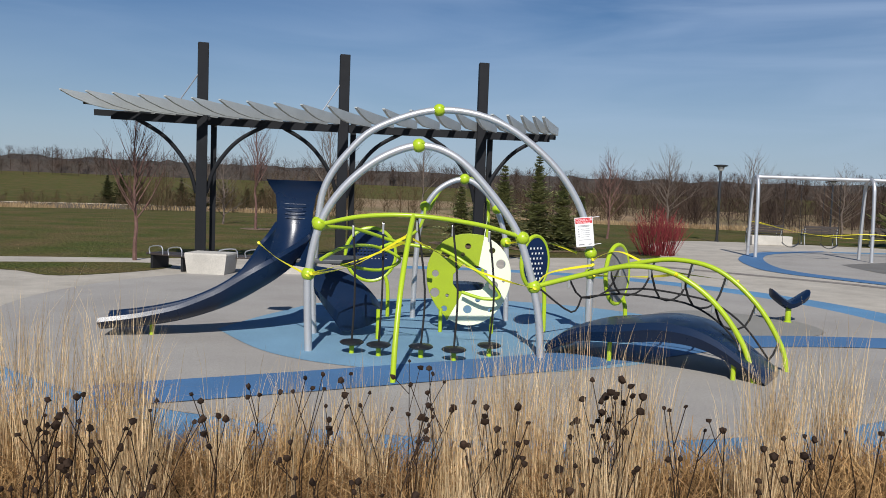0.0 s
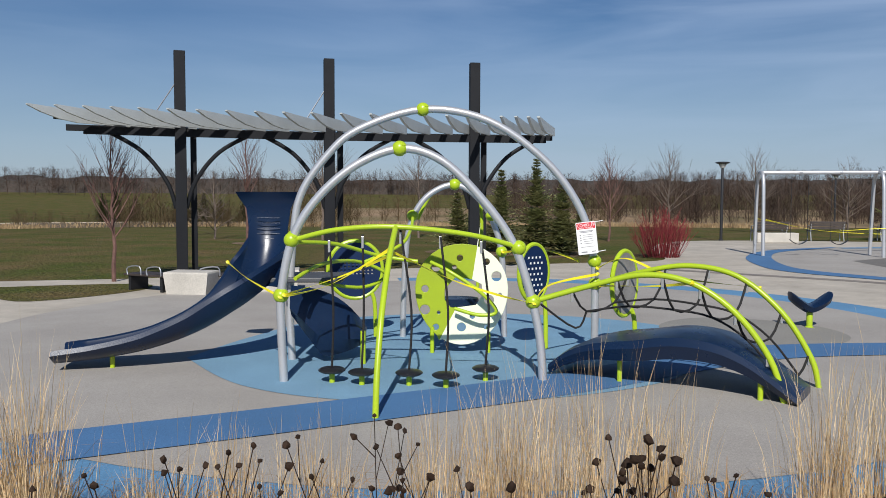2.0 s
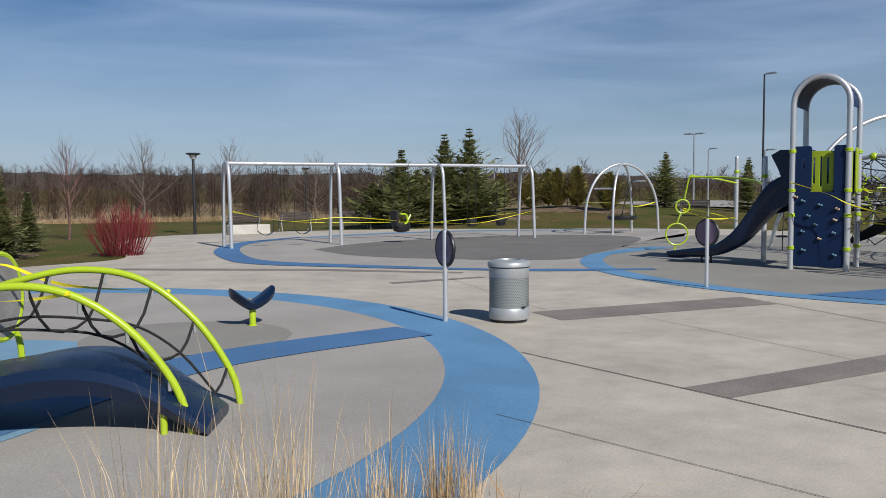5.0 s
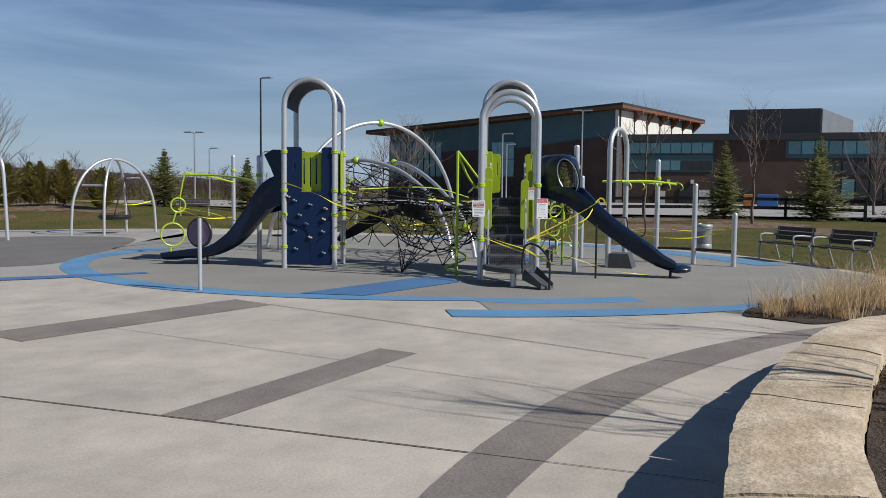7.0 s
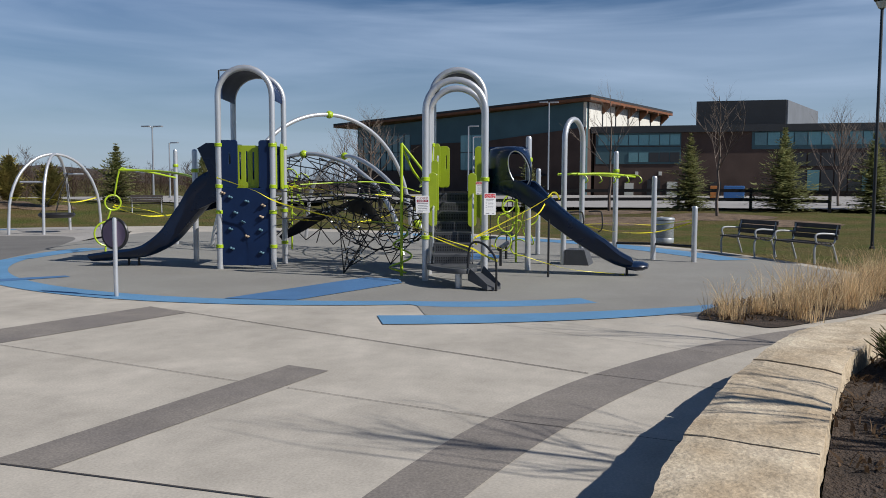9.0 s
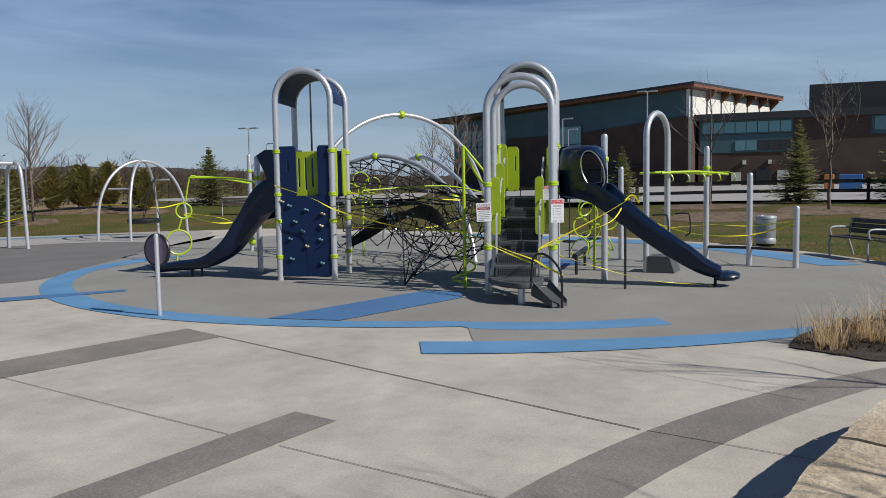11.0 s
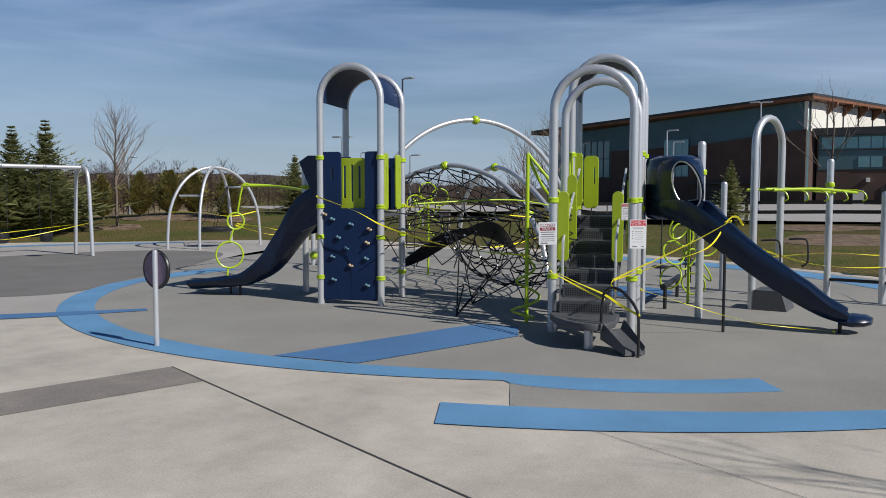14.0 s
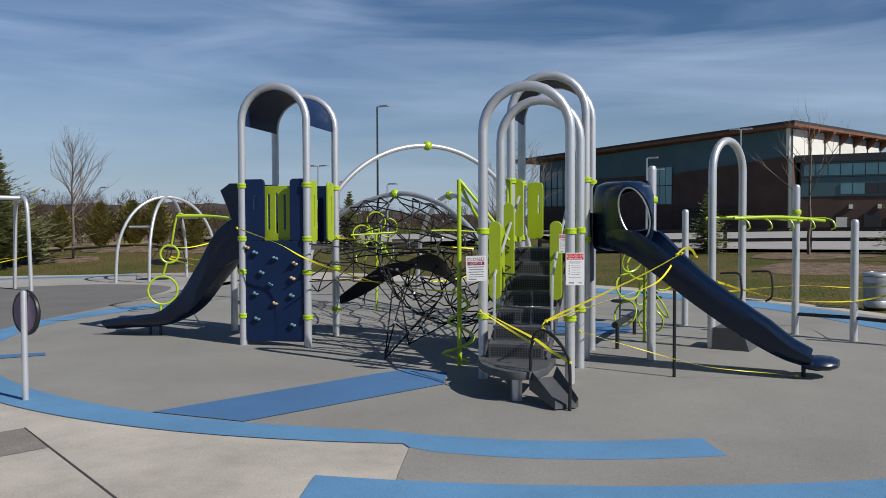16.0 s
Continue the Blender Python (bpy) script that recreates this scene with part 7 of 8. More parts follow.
build_shrub(8.3, 0.35, 0.45, 0.35, BARK, "low bare twiggy shrub behind the seat wall", 9, "low_shrub", 200, 0.3)


def grass_mesh(spots, seed, lean, per, hmin, hmax, wid=0.006, spread=0.14):
    """Dry blades: thin bent strips in tufts."""
    rng = random.Random(seed)
    vs, fs = [], []
    for x, y, z, s in spots:
        for k in range(per):
            a = rng.uniform(0, 2 * math.pi)
            r = spread * s * rng.random() ** 0.7
            bx_, by_ = x + r * math.cos(a), y + r * math.sin(a)
            h = rng.uniform(hmin, hmax) * s
            if rng.random() < 0.3:
                h *= rng.uniform(0.35, 0.8)
            elif rng.random() < 0.12:
                h *= 1.18
            out = rng.uniform(0.02, lean) * h
            ox, oy = out * math.cos(a + rng.uniform(-0.7, 0.7)), out * math.sin(a + rng.uniform(-0.7, 0.7))
            t = rng.uniform(0, math.pi)
            wx, wy = math.cos(t) * wid / 2, math.sin(t) * wid / 2
            i = len(vs)
            for f, w in ((0, 1.0), (0.45, 0.8), (0.8, 0.55)):
                cx, cy, cz = bx_ + ox * f * f, by_ + oy * f * f, z + h * f
                vs.extend(((cx - wx * w, cy - wy * w, cz), (cx + wx * w, cy + wy * w, cz)))
            vs.append((bx_ + ox * 1.1, by_ + oy * 1.1, z + h * (1.0 - 0.25 * out / h)))
            fs.extend(((i, i + 1, i + 3, i + 2), (i + 2, i + 3, i + 5, i + 4), (i + 4, i + 5, i + 6)))
    me = bpy.data.meshes.new("grass")
    me.from_pydata(vs, [], fs)
    return me


def grass(name, spots, seed, lean, per, hmin, hmax, label, material=STRAW, wid=0.006, spread=0.14):
    me = grass_mesh(spots, seed, lean, per, hmin, hmax, wid, spread)
    me.materials.append(material)
    return tagged(new(name, me), label, "dry grass", "", "stuff")


rng = random.Random(21)
bunch = [(-1.85, 3.55, 1.05), (-1.6, 3.75, 1.08), (-1.42, 3.5, 0.98), (-2.15, 3.8, 1.1), (-2.5, 3.6, 1.05), (-0.62, 3.85, 0.72), (0.55, 3.75, 0.98), (0.72, 3.55, 1.0), (0.92, 3.75, 1.04), (1.3, 3.9, 0.95), (2.1, 3.95, 1.0), (2.5, 4.15, 0.98), (-0.2, 3.6, 0.8), (0.2, 3.75, 0.82), (3.15, 4.45, 0.64), (3.62, 4.60, 0.60), (-0.9, 3.55, 0.66), (-3.1, 3.9, 1.1), (-3.6, 4.2, 1.05), (-4.2, 4.5, 1.05), (-1.2, 2.95, 0.8), (0.95, 2.95, 0.75), (1.7, 3.25, 0.8), (0.3, 2.9, 0.72), (-2.9, 3.1, 0.9)]
spots = []
for bx0, by0, s0 in bunch:
    for k in range(9):
        spots.append((bx0 + rng.gauss(0, 0.075), by0 + rng.gauss(0, 0.075), 0.01, s0 * rng.uniform(0.88, 1.1)))
grass("dry_grass", spots, 31, 0.20, 36, 0.45, 1.02, "bunches of tall straw-coloured dry grass in the bed", STRAW, 0.0036, 0.10)
spots = []
while len(spots) < 125:
    x, y = rng.uniform(-5.0, 3.4), rng.uniform(2.3, 4.8)
    r = math.hypot(x - 0.65, y - 11.03)
    if r < 7.06 or y < 2.4 + 0.62 * max(0, x - 0.8):
        continue
    spots.append((x, y, 0.01, rng.uniform(0.55, 1.0)))
grass("dry_grass_stems", spots, 32, 0.18, 14, 0.40, 0.98, "scattered thin straw stems between the bunches", STRAW, 0.0034, 0.16)
low = [(rng.uniform(-5.5, 3.6), rng.uniform(2.4, 4.2), 0.01, rng.uniform(0.6, 1.15)) for k in range(760)]
low = [s for s in low if math.hypot(s[0] - 0.65, s[1] - 11.03) > 7.05]
grass("dry_grass_litter", low, 33, 1.6, 40, 0.22, 0.42, "matted brown dead grass under the tall stems", leafy("dead thatch", (0.48, 0.31, 0.14), (0.30, 0.175, 0.08), 3.0, 0.55), 0.007, 0.22)
spots = [(13.95 + rng.gauss(0, 0.14), 1.75 + rng.gauss(0, 0.15), 0.01, rng.uniform(0.45, 0.78)) for k in range(10)]
spots += [(14.35 + rng.gauss(0, 0.1), 1.25 + rng.gauss(0, 0.10), 0.01, rng.uniform(0.45, 0.75)) for k in range(8)]
for cx, cy, n in ((14.9, 1.05, 9), (14.3, 0.75, 6), (15.6, 0.7, 14), (16.3, 0.0, 22), (17.2, -0.5, 26), (15.4, 0.1, 11), (18.3, -0.9, 22)):
    spots += [(cx + rng.gauss(0, 0.18), cy + rng.gauss(0, 0.18), 0.01, rng.uniform(0.7, 1.12)) for k in range(n)]
grass("dry_grass_tufts", spots, 35, 0.85, 28, 0.25, 0.80, "straw grass tufts at the end of the seat wall", STRAW, 0.0055, 0.12)


chips = [(rng.uniform(3.5, 12.2), rng.uniform(-2.4, 1.2), 0.302, rng.uniform(0.6, 1.3)) for k in range(900)]
chips = [s for s in chips if s[1] < 1.25 - 0.04 * max(0, s[0] - 7) ** 2]
grass("mulch_chips", chips, 36, 2.6, 9, 0.025, 0.07, "bark chips and dead leaves on the raised bed", leafy("bark chips", (0.15, 0.10, 0.06), (0.07, 0.045, 0.03), 4.0, 0.6), 0.022, 0.16)
chips = [(rng.uniform(13.5, 19.5), rng.uniform(-1.4, 1.95), 0.016, rng.uniform(0.6, 1.3)) for k in range(500)]
chips = [s for s in chips if abs(s[1] - (2.0 - 0.55 * (s[0] - 13.4))) < 0.65 and s[0] + s[1] > 15.0]
grass("mulch_litter", chips, 37, 2.6, 9, 0.025, 0.08, "bark chips and dead leaves under the grass tufts", leafy("dead litter", (0.20, 0.13, 0.075), (0.09, 0.06, 0.035), 4.0, 0.6), 0.022, 0.16)


def build_seed_heads(cx, cy, n, h, sx, sy, seed):
    rng = random.Random(seed)
    c = thing("seed_head_plant", cx, cy, 0.01, "dried coneflower stalks with black round seed heads", "dried flowers", "dried coneflowers in the bed")
    for k in range(n):
        bm = bmesh.new()
        x, y = rng.gauss(0, sx), rng.gauss(0, sy)
        hh = h * rng.uniform(0.62, 1.04)
        top = Vector((x + rng.uniform(-0.10, 0.10), y + rng.uniform(-0.06, 0.06), hh))
        mid = Vector((x * 0.8, y * 0.8, hh * 0.55))
        tube(bm, [Vector((x * 0.6, y * 0.6, 0)), mid, top], 0.0035, 4, False, 0.0022)
        tips = [top]
        for s in range(rng.choice((0, 1, 1, 2))):
            q = mid.lerp(top, rng.uniform(0.1, 0.6))
            e = q + Vector((rng.uniform(-0.09, 0.09), rng.uniform(-0.06, 0.06), rng.uniform(0.08, 0.22)))
            tube(bm, [q, e], 0.0025, 4, False, 0.002)
            tips.append(e)
        stem = part("stem", bm, SEED, c)
        for e in tips:
            hb = bmesh.new()
            o = bmesh.ops.create_icosphere(hb, subdivisions=1, radius=rng.uniform(0.008, 0.017))
            for v in o["verts"]:
                v.co = v.co * rng.uniform(0.7, 1.45) + e
            part("seed_head", hb, SEED, stem)


for k, (x, y, n, h, sx) in enumerate([(-0.5, 3.6, 11, 0.82, 0.14), (-0.95, 3.2, 9, 0.84, 0.10), (-0.12, 3.0, 9, 0.88, 0.09), (0.42, 3.25, 11, 0.88, 0.08), (0.72, 3.1, 5, 0.78, 0.1), (-2.05, 2.95, 18, 0.82, 0.22), (-2.6, 3.1, 14, 0.84, 0.25), (-1.6, 3.05, 8, 0.72, 0.18), (-1.35, 3.4, 6, 0.7, 0.15), (1.5, 3.3, 4, 0.7, 0.12), (-2.3, 2.75, 20, 0.74, 0.28), (-1.75, 2.6, 14, 0.66, 0.2), (-0.7, 2.55, 9, 0.7, 0.15), (0.15, 2.6, 8, 0.72, 0.16), (1.05, 2.9, 6, 0.74, 0.14)]):
    build_seed_heads(*north(x, y), n, h, sx, 0.10, 100 + k)


island = [(-11.5, 14.6), (-8.5, 15.65), (-5.7, 16.5), (-5.2, 15.3), (-6.4, 13.65), (-7.8, 14.3), (-10.5, 13.7)]
sheet("ground_island", flat_spline(island + island[:1], 5)[:-1], 0.006, LAWN, "small lawn island between path and plaza", "lawn")


# ---- far woods and fields ----
def woods(name, spots, seed, label, material=WOODS):
    """Far leafless trees, each a stem with a fan of twigs."""
    rng = random.Random(seed)
    vs, fs = [], []

    def blade(p, q, w):
        d = (q - p)
        s = Vector((d.y, -d.x, 0))
        s = s.normalized() * w if s.length > 1e-3 else Vector((w, 0, 0))
        if abs(d.z) > 0.7 * d.length:
            a = rng.uniform(0, math.pi)
            s = Vector((math.cos(a) * w, math.sin(a) * w, 0))
        i = len(vs)
        vs.extend(tuple(v) for v in (p - s, p + s, q + s * 0.25, q - s * 0.25))
        fs.append((i, i + 1, i + 2, i + 3))
    for x, y, h, dens in spots:
        z = land(x, y) - 0.2
        o = Vector((x, y, z))
        top = o + Vector((rng.uniform(-0.05, 0.05) * h, rng.uniform(-0.05, 0.05) * h, h))
        blade(o, top, 0.011 * h)
        for k in range(dens):
            f = rng.uniform(0.08, 0.95)
            a = rng.uniform(0, 2 * math.pi)
            p = o.lerp(top, f)
            L = h * (0.46 * (1 - f) + 0.14) * rng.uniform(0.6, 1.2)
            q = p + Vector((math.cos(a), math.sin(a), rng.uniform(0.3, 1.3))).normalized() * L
            blade(p, q, 0.0045 * h)
            for s in range(3):
                e = p.lerp(q, rng.uniform(0.3, 0.9))
                blade(e, e + Vector((rng.uniform(-1, 1), rng.uniform(-1, 1), rng.uniform(0.2, 1.2))).normalized() * L * 0.5, 0.0036 * h)
    me = bpy.data.meshes.new(name)
    me.from_pydata(vs, [], fs)
    me.materials.append(material)
    return tagged(new(name, me), label, "woods", "", "stuff")


rng = random.Random(77)


def at(az, d):
    return 3 + d * math.sin(math.radians(az)), 3 + d * math.cos(math.radians(az))


spots = []
for k in range(900):
    x, y = at(rng.uniform(-48, 36), rng.uniform(225, 300))
    spots.append((x, y, rng.uniform(5.0, 8.0), 34))
for k in range(560):
    x, y = at(rng.uniform(4, 64), rng.uniform(95, 170))
    spots.append((x, y, rng.uniform(3.4, 5.6) * (1.0 if x < 70 else 0.85), 44))
for k in range(160):
    x, y = at(rng.uniform(14, 46), rng.uniform(62, 95))
    spots.append((x, y, rng.uniform(2.4, 4.2), 40))
woods("far_woods", spots, 78, "brown leafless woods beyond the fields")
spots = []
for k in range(130):
    x, y = at(rng.uniform(-16, 12), rng.uniform(80, 130))
    spots.append((x, y, rng.uniform(1.6, 4.2), 36))
for k in range(90):
    x, y = at(rng.uniform(-24, -8), rng.uniform(58, 75))
    spots.append((x, y, rng.uniform(1.5, 3.2), 36))
for k in range(260):
    x, y = at(rng.uniform(-48, -14), rng.uniform(71, 84))
    spots.append((x, y, rng.uniform(0.9, 1.9), 30))
woods("far_scrub", spots, 79, "low brown scrub along the fields", leafy("scrub", (0.14, 0.095, 0.055), (0.10, 0.075, 0.035), 0.2, 0.4))
bm = bmesh.new()
rows = []
for i in range(241):
    az = -60 + 130 * i / 240
    row = []
    for d, hh in ((262, 0.0), (266, 0.75), (275, 1.0), (300, 1.05), (340, 0.0)):
        x, y = at(az, d)
        k = 4.6 * (1 + 0.22 * noise.noise(Vector((az * 0.5, d * 0.1, 0))) + 0.16 * noise.noise(Vector((az * 2.3, d * 0.2, 5))))
        k *= 1.0 if az < 30 else 0.8
        row.append(bm.verts.new((x, y, land(x, y) - 0.3 + k * hh)))
    rows.append(row)
for u, v in zip(rows, rows[1:]):
    for j in range(4):
        bm.faces.new((u[j], v[j], v[j + 1], u[j + 1]))
bmesh.ops.recalc_face_normals(bm, faces=bm.faces)
tagged(part("backdrop_woods", bm, mat("massed bare twigs", (0.062, 0.047, 0.038), 0.95, 0, 0.25, 0.25, 1.4, 1.0, 0.6, tint=(0.040, 0.034, 0.027)), None, "", True), "far brown mass of leafless woodland on the rise", "woods", "", "structure")
rspots = []
for k in range(700):
    az = rng.uniform(-46, 24)
    x, y = at(az, 66 + 5 * math.sin(az * 0.2) + rng.uniform(0, 4))
    rspots.append((x, y, land(x, y), rng.uniform(0.7, 1.2)))
grass("reed_belt", rspots, 80, 0.4, 22, 0.18, 0.46, "belt of pale dry reeds beyond the lawn", REED, 0.06, 1.2)


def field(name, az0, az1, d0, d1, material, label, lift):
    bm = bmesh.new()
    rows = []
    for i in range(41):
        az = az0 + (az1 - az0) * i / 40
        row = []
        for j in range(9):
            x, y = at(az, d0 + (d1 - d0) * j / 8)
            row.append(bm.verts.new((x, y, land(x, y) + (lift if 0 < j < 8 else -0.4))))
        rows.append(row)
    for u, v in zip(rows, rows[1:]):
        for j in range(8):
            f = bm.faces.new((u[j], u[j + 1], v[j + 1], v[j]))
            f.normal_update()
            if f.normal.z < 0:
                f.normal_flip()
    tagged(part(name, bm, material, None, "", True), label, "field", "", "structure")


field("ground_meadow", -12, 44, 68, 165, FIELD, "tawny meadow of last year's grass", 0.35)
field("ground_scrubland", -48, -12, 68, 105, mat("brown fallow", (0.125, 0.095, 0.06), 0.95, 0, 0.2, 0.1, 2.0, 0.5, 0.1), "brown fallow strip before the green field", 0.35)
field("ground_path", -35, -21.5, 84, 88, mat("pale sand", (0.42, 0.36, 0.28), 0.95, 0, 0.1, 0.3), "thin pale sandy track across the field", 0.42)
for x0, y0, r0 in ((41.0, -0.8, 2.0), (41.0, 6.0, 2.6), (44.3, 2.1, 2.4), (-6.8, 32.1, 0.9), (1.6, 26.8, 1.6), (3.6, 26.4, 1.7), (33, 35, 2.2), (28.9, 33.6, 1.1), (47.5, 7.6, 2.6), (33.7, 31.9, 1.2)):
    bm = bmesh.new()
    ctr = bm.verts.new((x0, y0, land(x0, y0) + 0.05))
    ring = [bm.verts.new((x0 + r0 * (1 + 0.12 * math.sin(3 * a)) * math.cos(a), y0 + r0 * (1 + 0.12 * math.sin(3 * a)) * math.sin(a), land(x0 + r0 * math.cos(a), y0 + r0 * math.sin(a)) + 0.012)) for a in [2 * math.pi * k / 20 for k in range(20)]]
    for k in range(20):
        bm.faces.new((ctr, ring[k], ring[(k + 1) % 20]))
    tagged(part("mulch_ring", bm, mat("bark mulch", (0.21, 0.14, 0.085), 0.95, 0, 0.34, 2.5, 14.0, 1.0, 0.08)), "brown bark mulch round the trunk", "mulch", "", "structure")


# ---- signs ----
def text_mesh(body, size, m, material, parent, name="lettering", align="CENTER"):
    cu = bpy.data.curves.new(name, "FONT")
    cu.body, cu.size, cu.align_x, cu.align_y = body, size, align, "CENTER"
    cu.extrude = 0.0006
    ob = bpy.data.objects.new(name, cu)
    scene.collection.objects.link(ob)
    me = bpy.data.meshes.new_from_object(ob.evaluated_get(bpy.context.evaluated_depsgraph_get()))
    bm = bmesh.new()
    bm.from_mesh(me)
    bmesh.ops.transform(bm, matrix=m, verts=bm.verts)
    bpy.data.objects.remove(ob)
    bpy.data.curves.remove(cu)
    bpy.data.meshes.remove(me)
    return part(name, bm, material, parent)


def build_sign(x, y, z, rz, tilt, w, h, kind, label):
    c = thing("notice_sign", x, y, z, label, "sign", "closure notices on the play equipment")
    c.matrix_world = pose(x, y, z, 0, 0, rz) @ pose(0, 0, 0, 90, 0, 0) @ pose(0, 0, 0, 0, 0, tilt)
    part("board", plate(rounded(w, h, 0.008), [], 0.006, Matrix()), PAPER, c)

    def bars(rows, material, name):
        bm = bmesh.new()
        for bx0, by0, bw, bh in rows:
            box(bm, (bx0 * w, by0 * h, 0.0042), (bw * w, bh * h, 0.001))
        part(name, bm, material, c)
    if w > 0.2 and kind == "covid":
        for v in (0.47, -0.46):
            bar("cable_tie", [(0.3 * w, v * h, 0.004), (0.9 * w, v * h + 0.006, -0.01)], 0.004, WHITE_INK, c, 1, 5)
    if kind == "covid":
        bars([(0, 0.385, 0.94, 0.19)], RED_INK, "red_header")
        text_mesh("COVID-19", w * 0.205, pose(0, h * 0.40, 0.0052), WHITE_INK, c)
        text_mesh("Safety Warning", w * 0.118, pose(0, h * 0.325, 0.0052), WHITE_INK, c)
        bars([(0, 0.22, 0.7, 0.02), (-0.02, 0.185, 0.6, 0.02), (0.05, 0.10, 0.5, 0.014), (0.06, 0.04, 0.5, 0.014), (0.04, -0.03, 0.48, 0.014), (0.06, -0.10, 0.5, 0.014), (0.03, -0.17, 0.46, 0.014), (0, -0.27, 0.7, 0.014), (-0.2, -0.43, 0.3, 0.04), (0.28, -0.43, 0.2, 0.03)], GREY_INK, "small_print")
        bars([(-0.32, 0.10, 0.07, 0.035), (-0.32, 0.02, 0.07, 0.035), (-0.32, -0.06, 0.07, 0.035), (-0.32, -0.15, 0.07, 0.035)], GREY_INK, "pictograms")
    else:
        text_mesh("CLOSED", w * 0.235, pose(0, h * 0.36, 0.0052), MAROON_INK, c)
        bars([(0, 0.20, 0.86, 0.14)], MAROON_INK, "maroon_band")
        text_mesh("COVID-19", w * 0.14, pose(0, h * 0.20, 0.0058), WHITE_INK, c)
        bars([(0, 0.06, 0.8, 0.04), (0, -0.04, 0.7, 0.04), (0, -0.14, 0.78, 0.04), (0, -0.24, 0.7, 0.035), (0, -0.33, 0.74, 0.03), (-0.2, -0.43, 0.4, 0.05)], GREY_INK, "small_print")
    return c


build_sign(*north(1.46, 8.98), 1.30, 0, 7, 0.205, 0.335, "covid", "white paper notice with a red header tied to the arch")
build_sign(16.60, 5.52, 1.33, -62, 0, 0.20, 0.36, "covid", "white paper notice with a red header on the stair post")
build_sign(16.30, 6.62, 1.32, -66, 2, 0.23, 0.29, "closed", "grey closed notice with maroon print on the stair post")
build_sign(16.98, 5.82, 1.60, -70, 0, 0.12, 0.22, "covid", "small red and white rules notice on the lime board")

text_mesh("Bienvenue", 0.082, upright(0.05, 0.04, 0.92, -90) @ pose(0.055, 0.0, -0.018, 0, 180, 0) @ pose(0, 0, 0, 0, 0, 90), WHITE_INK, welcome_post)
# ---- caution tape ----
T = tape
T([(-2.2, 8.75, 1.06), (-1.95, 8.5, 0.92), (-1.56, 8.02, 0.80)], "yellow caution tape tied across the toddler slide", 0.07, 2.0, m=TURN)
T([(-1.56, 8.0, 0.80), (-1.1, 7.95, 0.92), (-0.55, 7.62, 1.26)], "yellow caution tape tied to the lime leg", m=TURN)
T([(-1.52, 7.98, 0.82), (-1.0, 8.2, 0.98), (-0.52, 7.65, 1.22)], "yellow caution tape looped through the hoops", 0.06, 4.0, m=TURN)
T([(-0.54, 7.6, 1.25), (0.0, 7.8, 0.98), (0.45, 7.95, 0.82), (0.77, 8.0, 0.74)], "yellow caution tape sagging between arch and leg", 0.05, 5.0, m=TURN)
T([(0.77, 8.0, 0.74), (1.0, 8.5, 0.86), (1.58, 9.0, 0.92)], "yellow caution tape tied round the clamp balls", m=TURN)
T([(0.73, 10.4, 1.06), (1.2, 10.2, 1.1), (1.5, 9.6, 1.02)], "yellow caution tape behind the oval board", 0.06, 3.0, m=TURN)
T([(1.58, 9.02, 0.98), (1.9, 9.1, 1.08), (2.3, 8.7, 0.92), (2.9, 8.05, 0.88)], "yellow caution tape along the net rail", 0.06, 5.0, m=TURN)
T([(1.6, 9.0, 0.80), (1.95, 8.2, 0.88), (2.07, 7.5, 0.98)], "yellow caution tape tied across the net climber", 0.06, 4.0, m=TURN)
# main structure
T([(16.74, 10.98, 1.78), (16.9, 10.3, 1.55), (17.05, 9.85, 1.32), (17.0, 8.8, 1.08), (16.9, 8.0, 1.00), (17.05, 7.29, 0.96)], "long yellow caution tape from tower to spiral climber", 0.055, 6.0)
T([(17.05, 7.29, 0.96), (16.35, 6.7, 0.90), (16.05, 6.15, 0.76), (15.71, 5.60, 0.66), (15.62, 5.36, 0.56), (15.50, 5.10, 0.48)], "yellow caution tape slung across the stairs", 0.07, 3.0)
T([(16.36, 6.6, 0.82), (16.05, 6.1, 0.70), (15.71, 5.61, 0.60)], "second yellow tape strand across the stairs", 0.055, 2.0, 1.2)
T([(15.92, 5.55, 0.70), (16.02, 5.60, 0.80), (16.8, 5.32, 1.02), (17.6, 5.05, 1.24), (18.22, 4.80, 1.46)], "yellow caution tape tied from stairs to slide", 0.075, 0.6)
T([(18.22, 4.86, 1.44), (18.32, 4.80, 1.52), (18.52, 4.76, 1.50), (18.66, 4.74, 1.40)], "yellow caution tape wrapped round the slide", 0.075, 0.6)
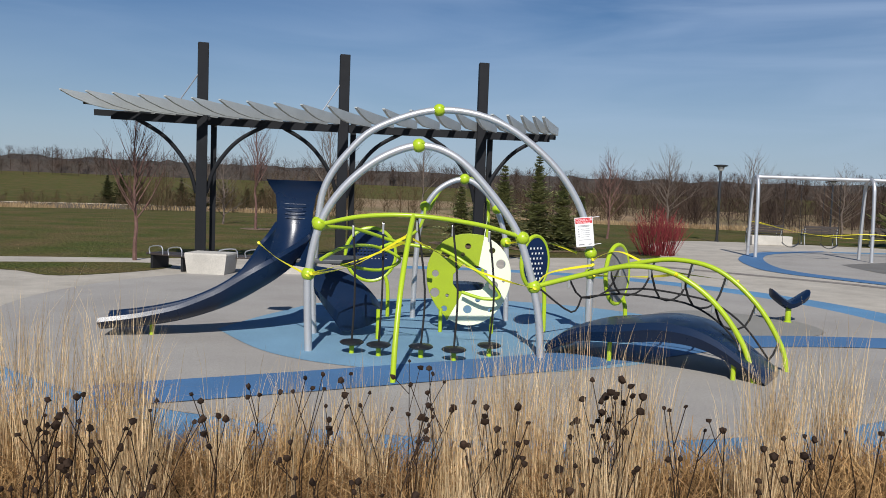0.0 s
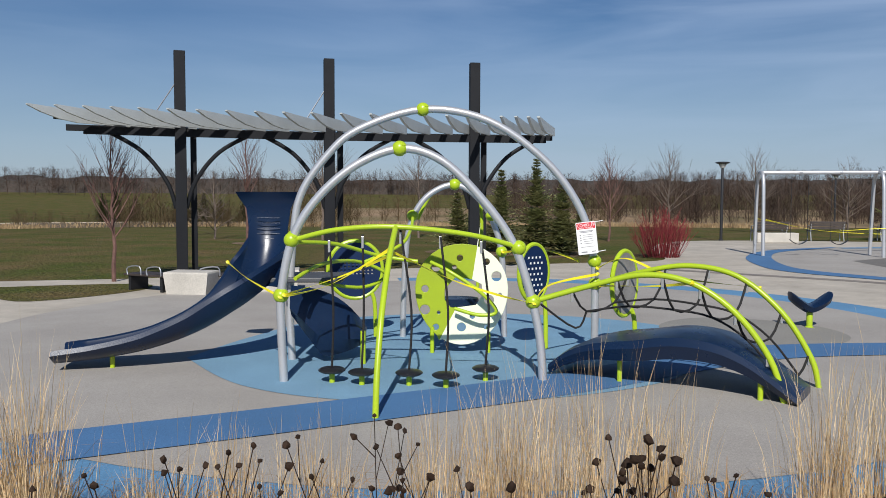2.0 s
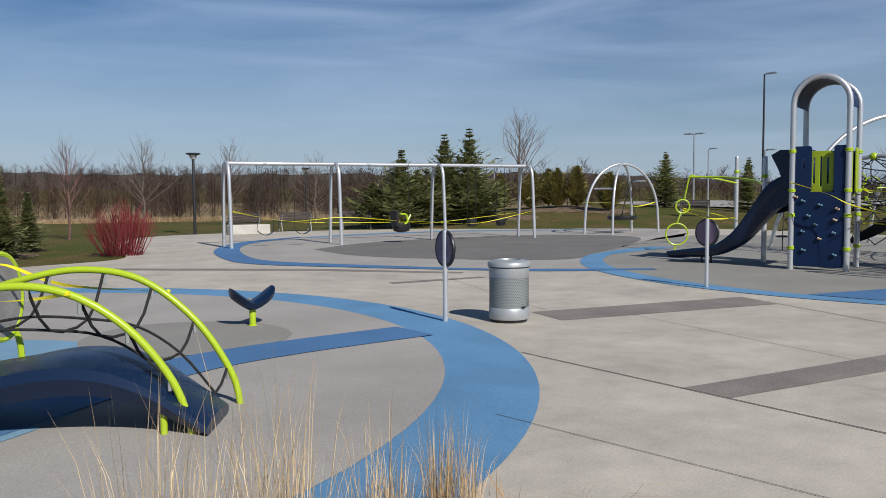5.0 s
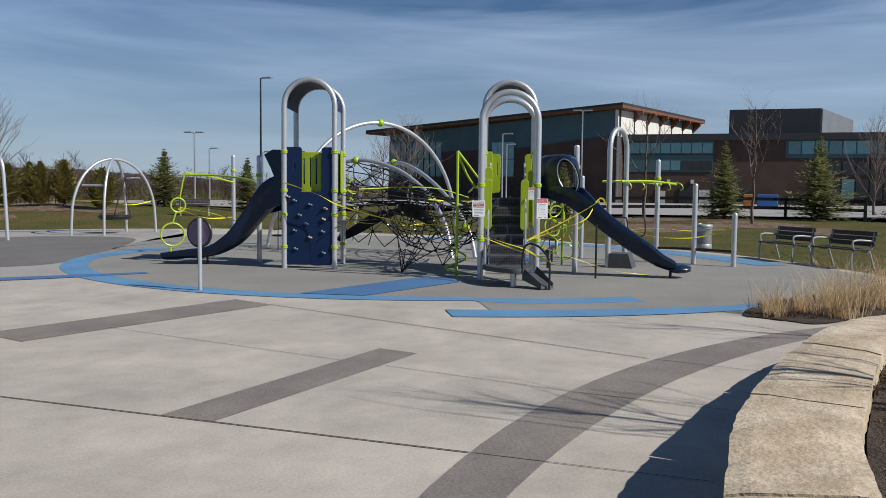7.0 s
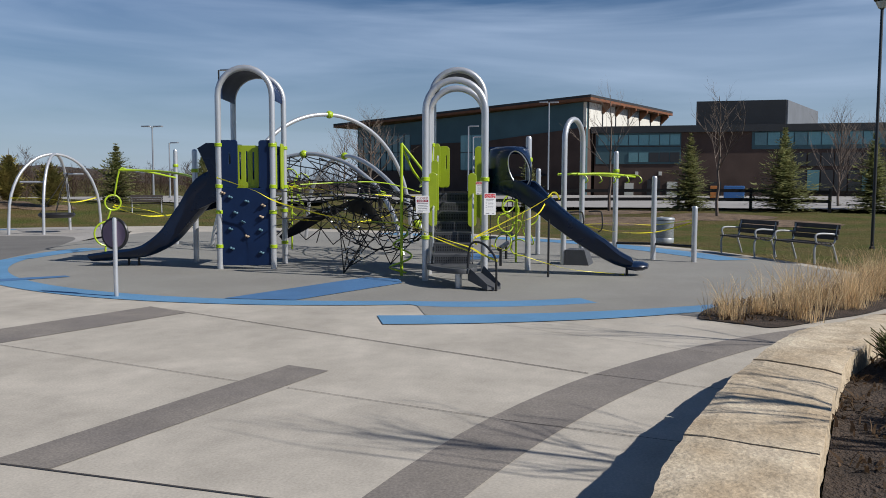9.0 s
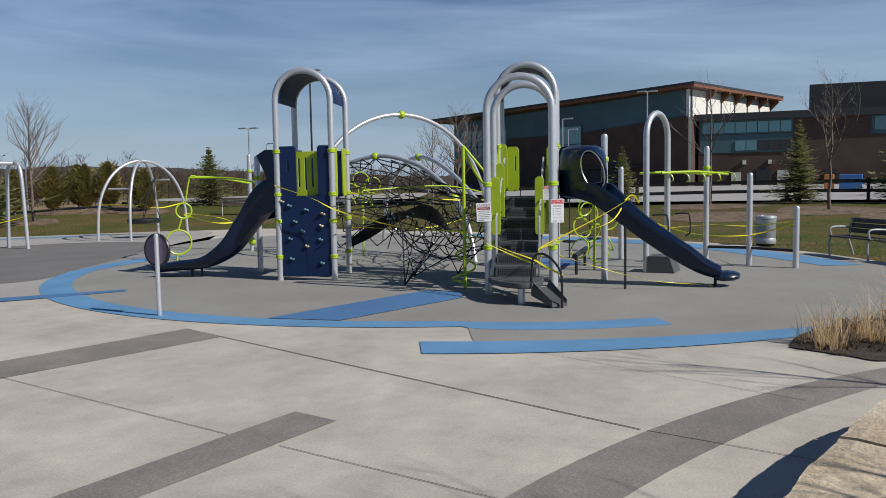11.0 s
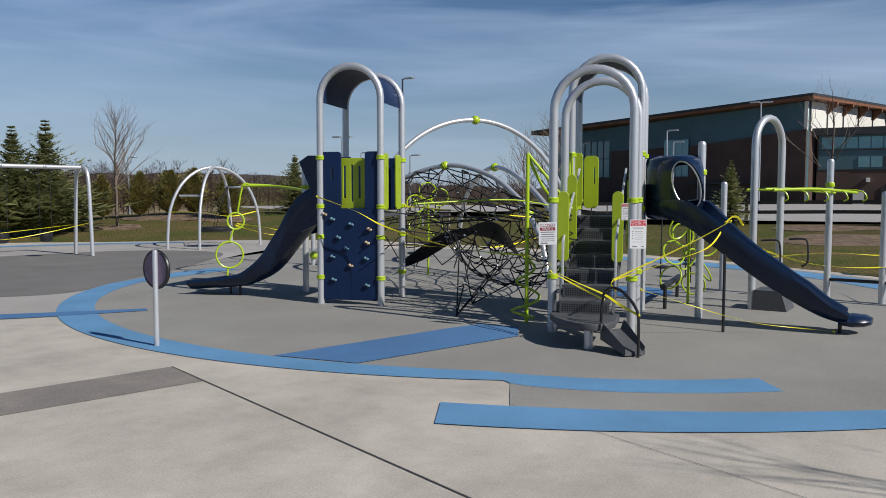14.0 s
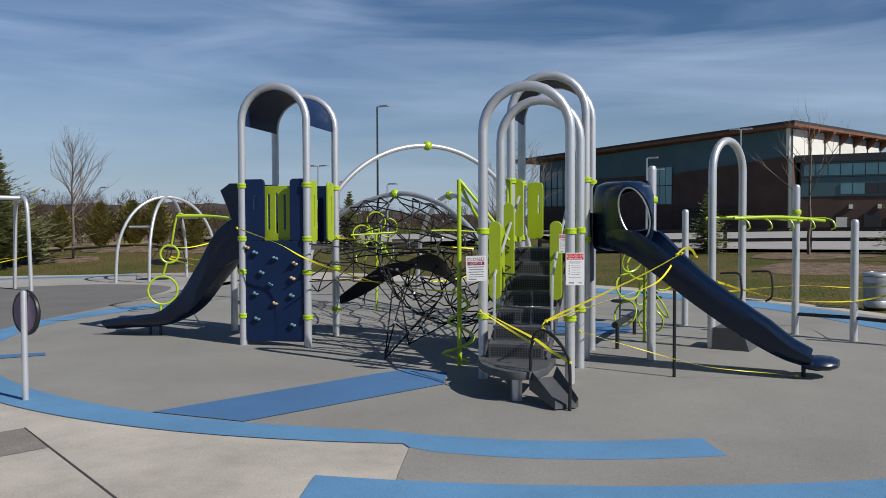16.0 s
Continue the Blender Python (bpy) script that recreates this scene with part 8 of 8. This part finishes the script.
T([(16.02, 5.60, 0.80), (16.9, 5.20, 0.98), (17.7, 4.96, 1.12), (18.2, 4.90, 1.34)], "second yellow strand tied from stairs to slide", 0.05, 2.5)
T([(16.7, 5.5, 0.62), (17.2, 5.0, 0.40), (17.8, 4.4, 0.16), (18.3, 3.75, 0.06), (18.45, 3.5, 0.03)], "slack yellow tape trailing on the ground", 0.022, 9.0)
T([(20.2, 4.85, 0.98), (21.3, 4.2, 0.68), (22.1, 3.28, 0.62), (21.85, 2.38, 0.88)], "yellow caution tape strung between bar posts", 0.07, 3.0)
T([(20.3, 5.0, 0.80), (22.45, 4.16, 0.80), (23.6, 3.4, 0.72), (21.85, 2.4, 0.92)], "yellow caution tape round the bar posts", 0.07, 3.0)
T([(19.35, 15.72, 1.12), (20.6, 15.8, 0.86), (22.4, 16.2, 0.84)], "yellow caution tape from lime hoop to post", 0.08, 4.0)
T([(19.38, 15.7, 1.16), (20.2, 15.2, 0.98), (18.05, 12.45, 0.72)], "yellow caution tape behind the slide", 0.06, 4.0)
T([(18.1, 10.2, 1.62), (19.8, 8.6, 1.42), (21.5, 8.5, 1.42)], "yellow caution tape along the net", 0.06, 5.0)
T([(18.1, 10.2, 0.95), (20.0, 9.4, 0.85), (23.2, 9.5, 1.1)], "yellow caution tape behind the net", 0.06, 5.0)
T([(10.45, 25.2, 1.12), (12.0, 24.8, 0.80), (13.9, 24.6, 0.88), (15.7, 24.2, 0.72)], "yellow caution tape between the swing legs", 0.045, 4.0)
T([(10.5, 26.3, 1.15), (13.0, 26.0, 0.72), (17.9, 25.4, 0.62)], "yellow caution tape behind the swings", 0.035, 4.0)
T([(17.4, 24.2, 0.62), (19.0, 24.1, 0.58), (21.05, 23.6, 0.98)], "yellow caution tape at the far swing bay", 0.045, 4.0)
T([(16.0, 24.3, 0.70), (17.5, 24.9, 0.60), (21.2, 24.6, 0.90)], "second yellow tape at the far swing bay", 0.035, 4.0)
T([(24.2, 24.1, 1.22), (24.75, 23.2, 1.20), (26.0, 23.2, 1.06), (27.45, 23.5, 1.20)], "yellow caution tape round the basket swing frame", 0.08, 3.0)
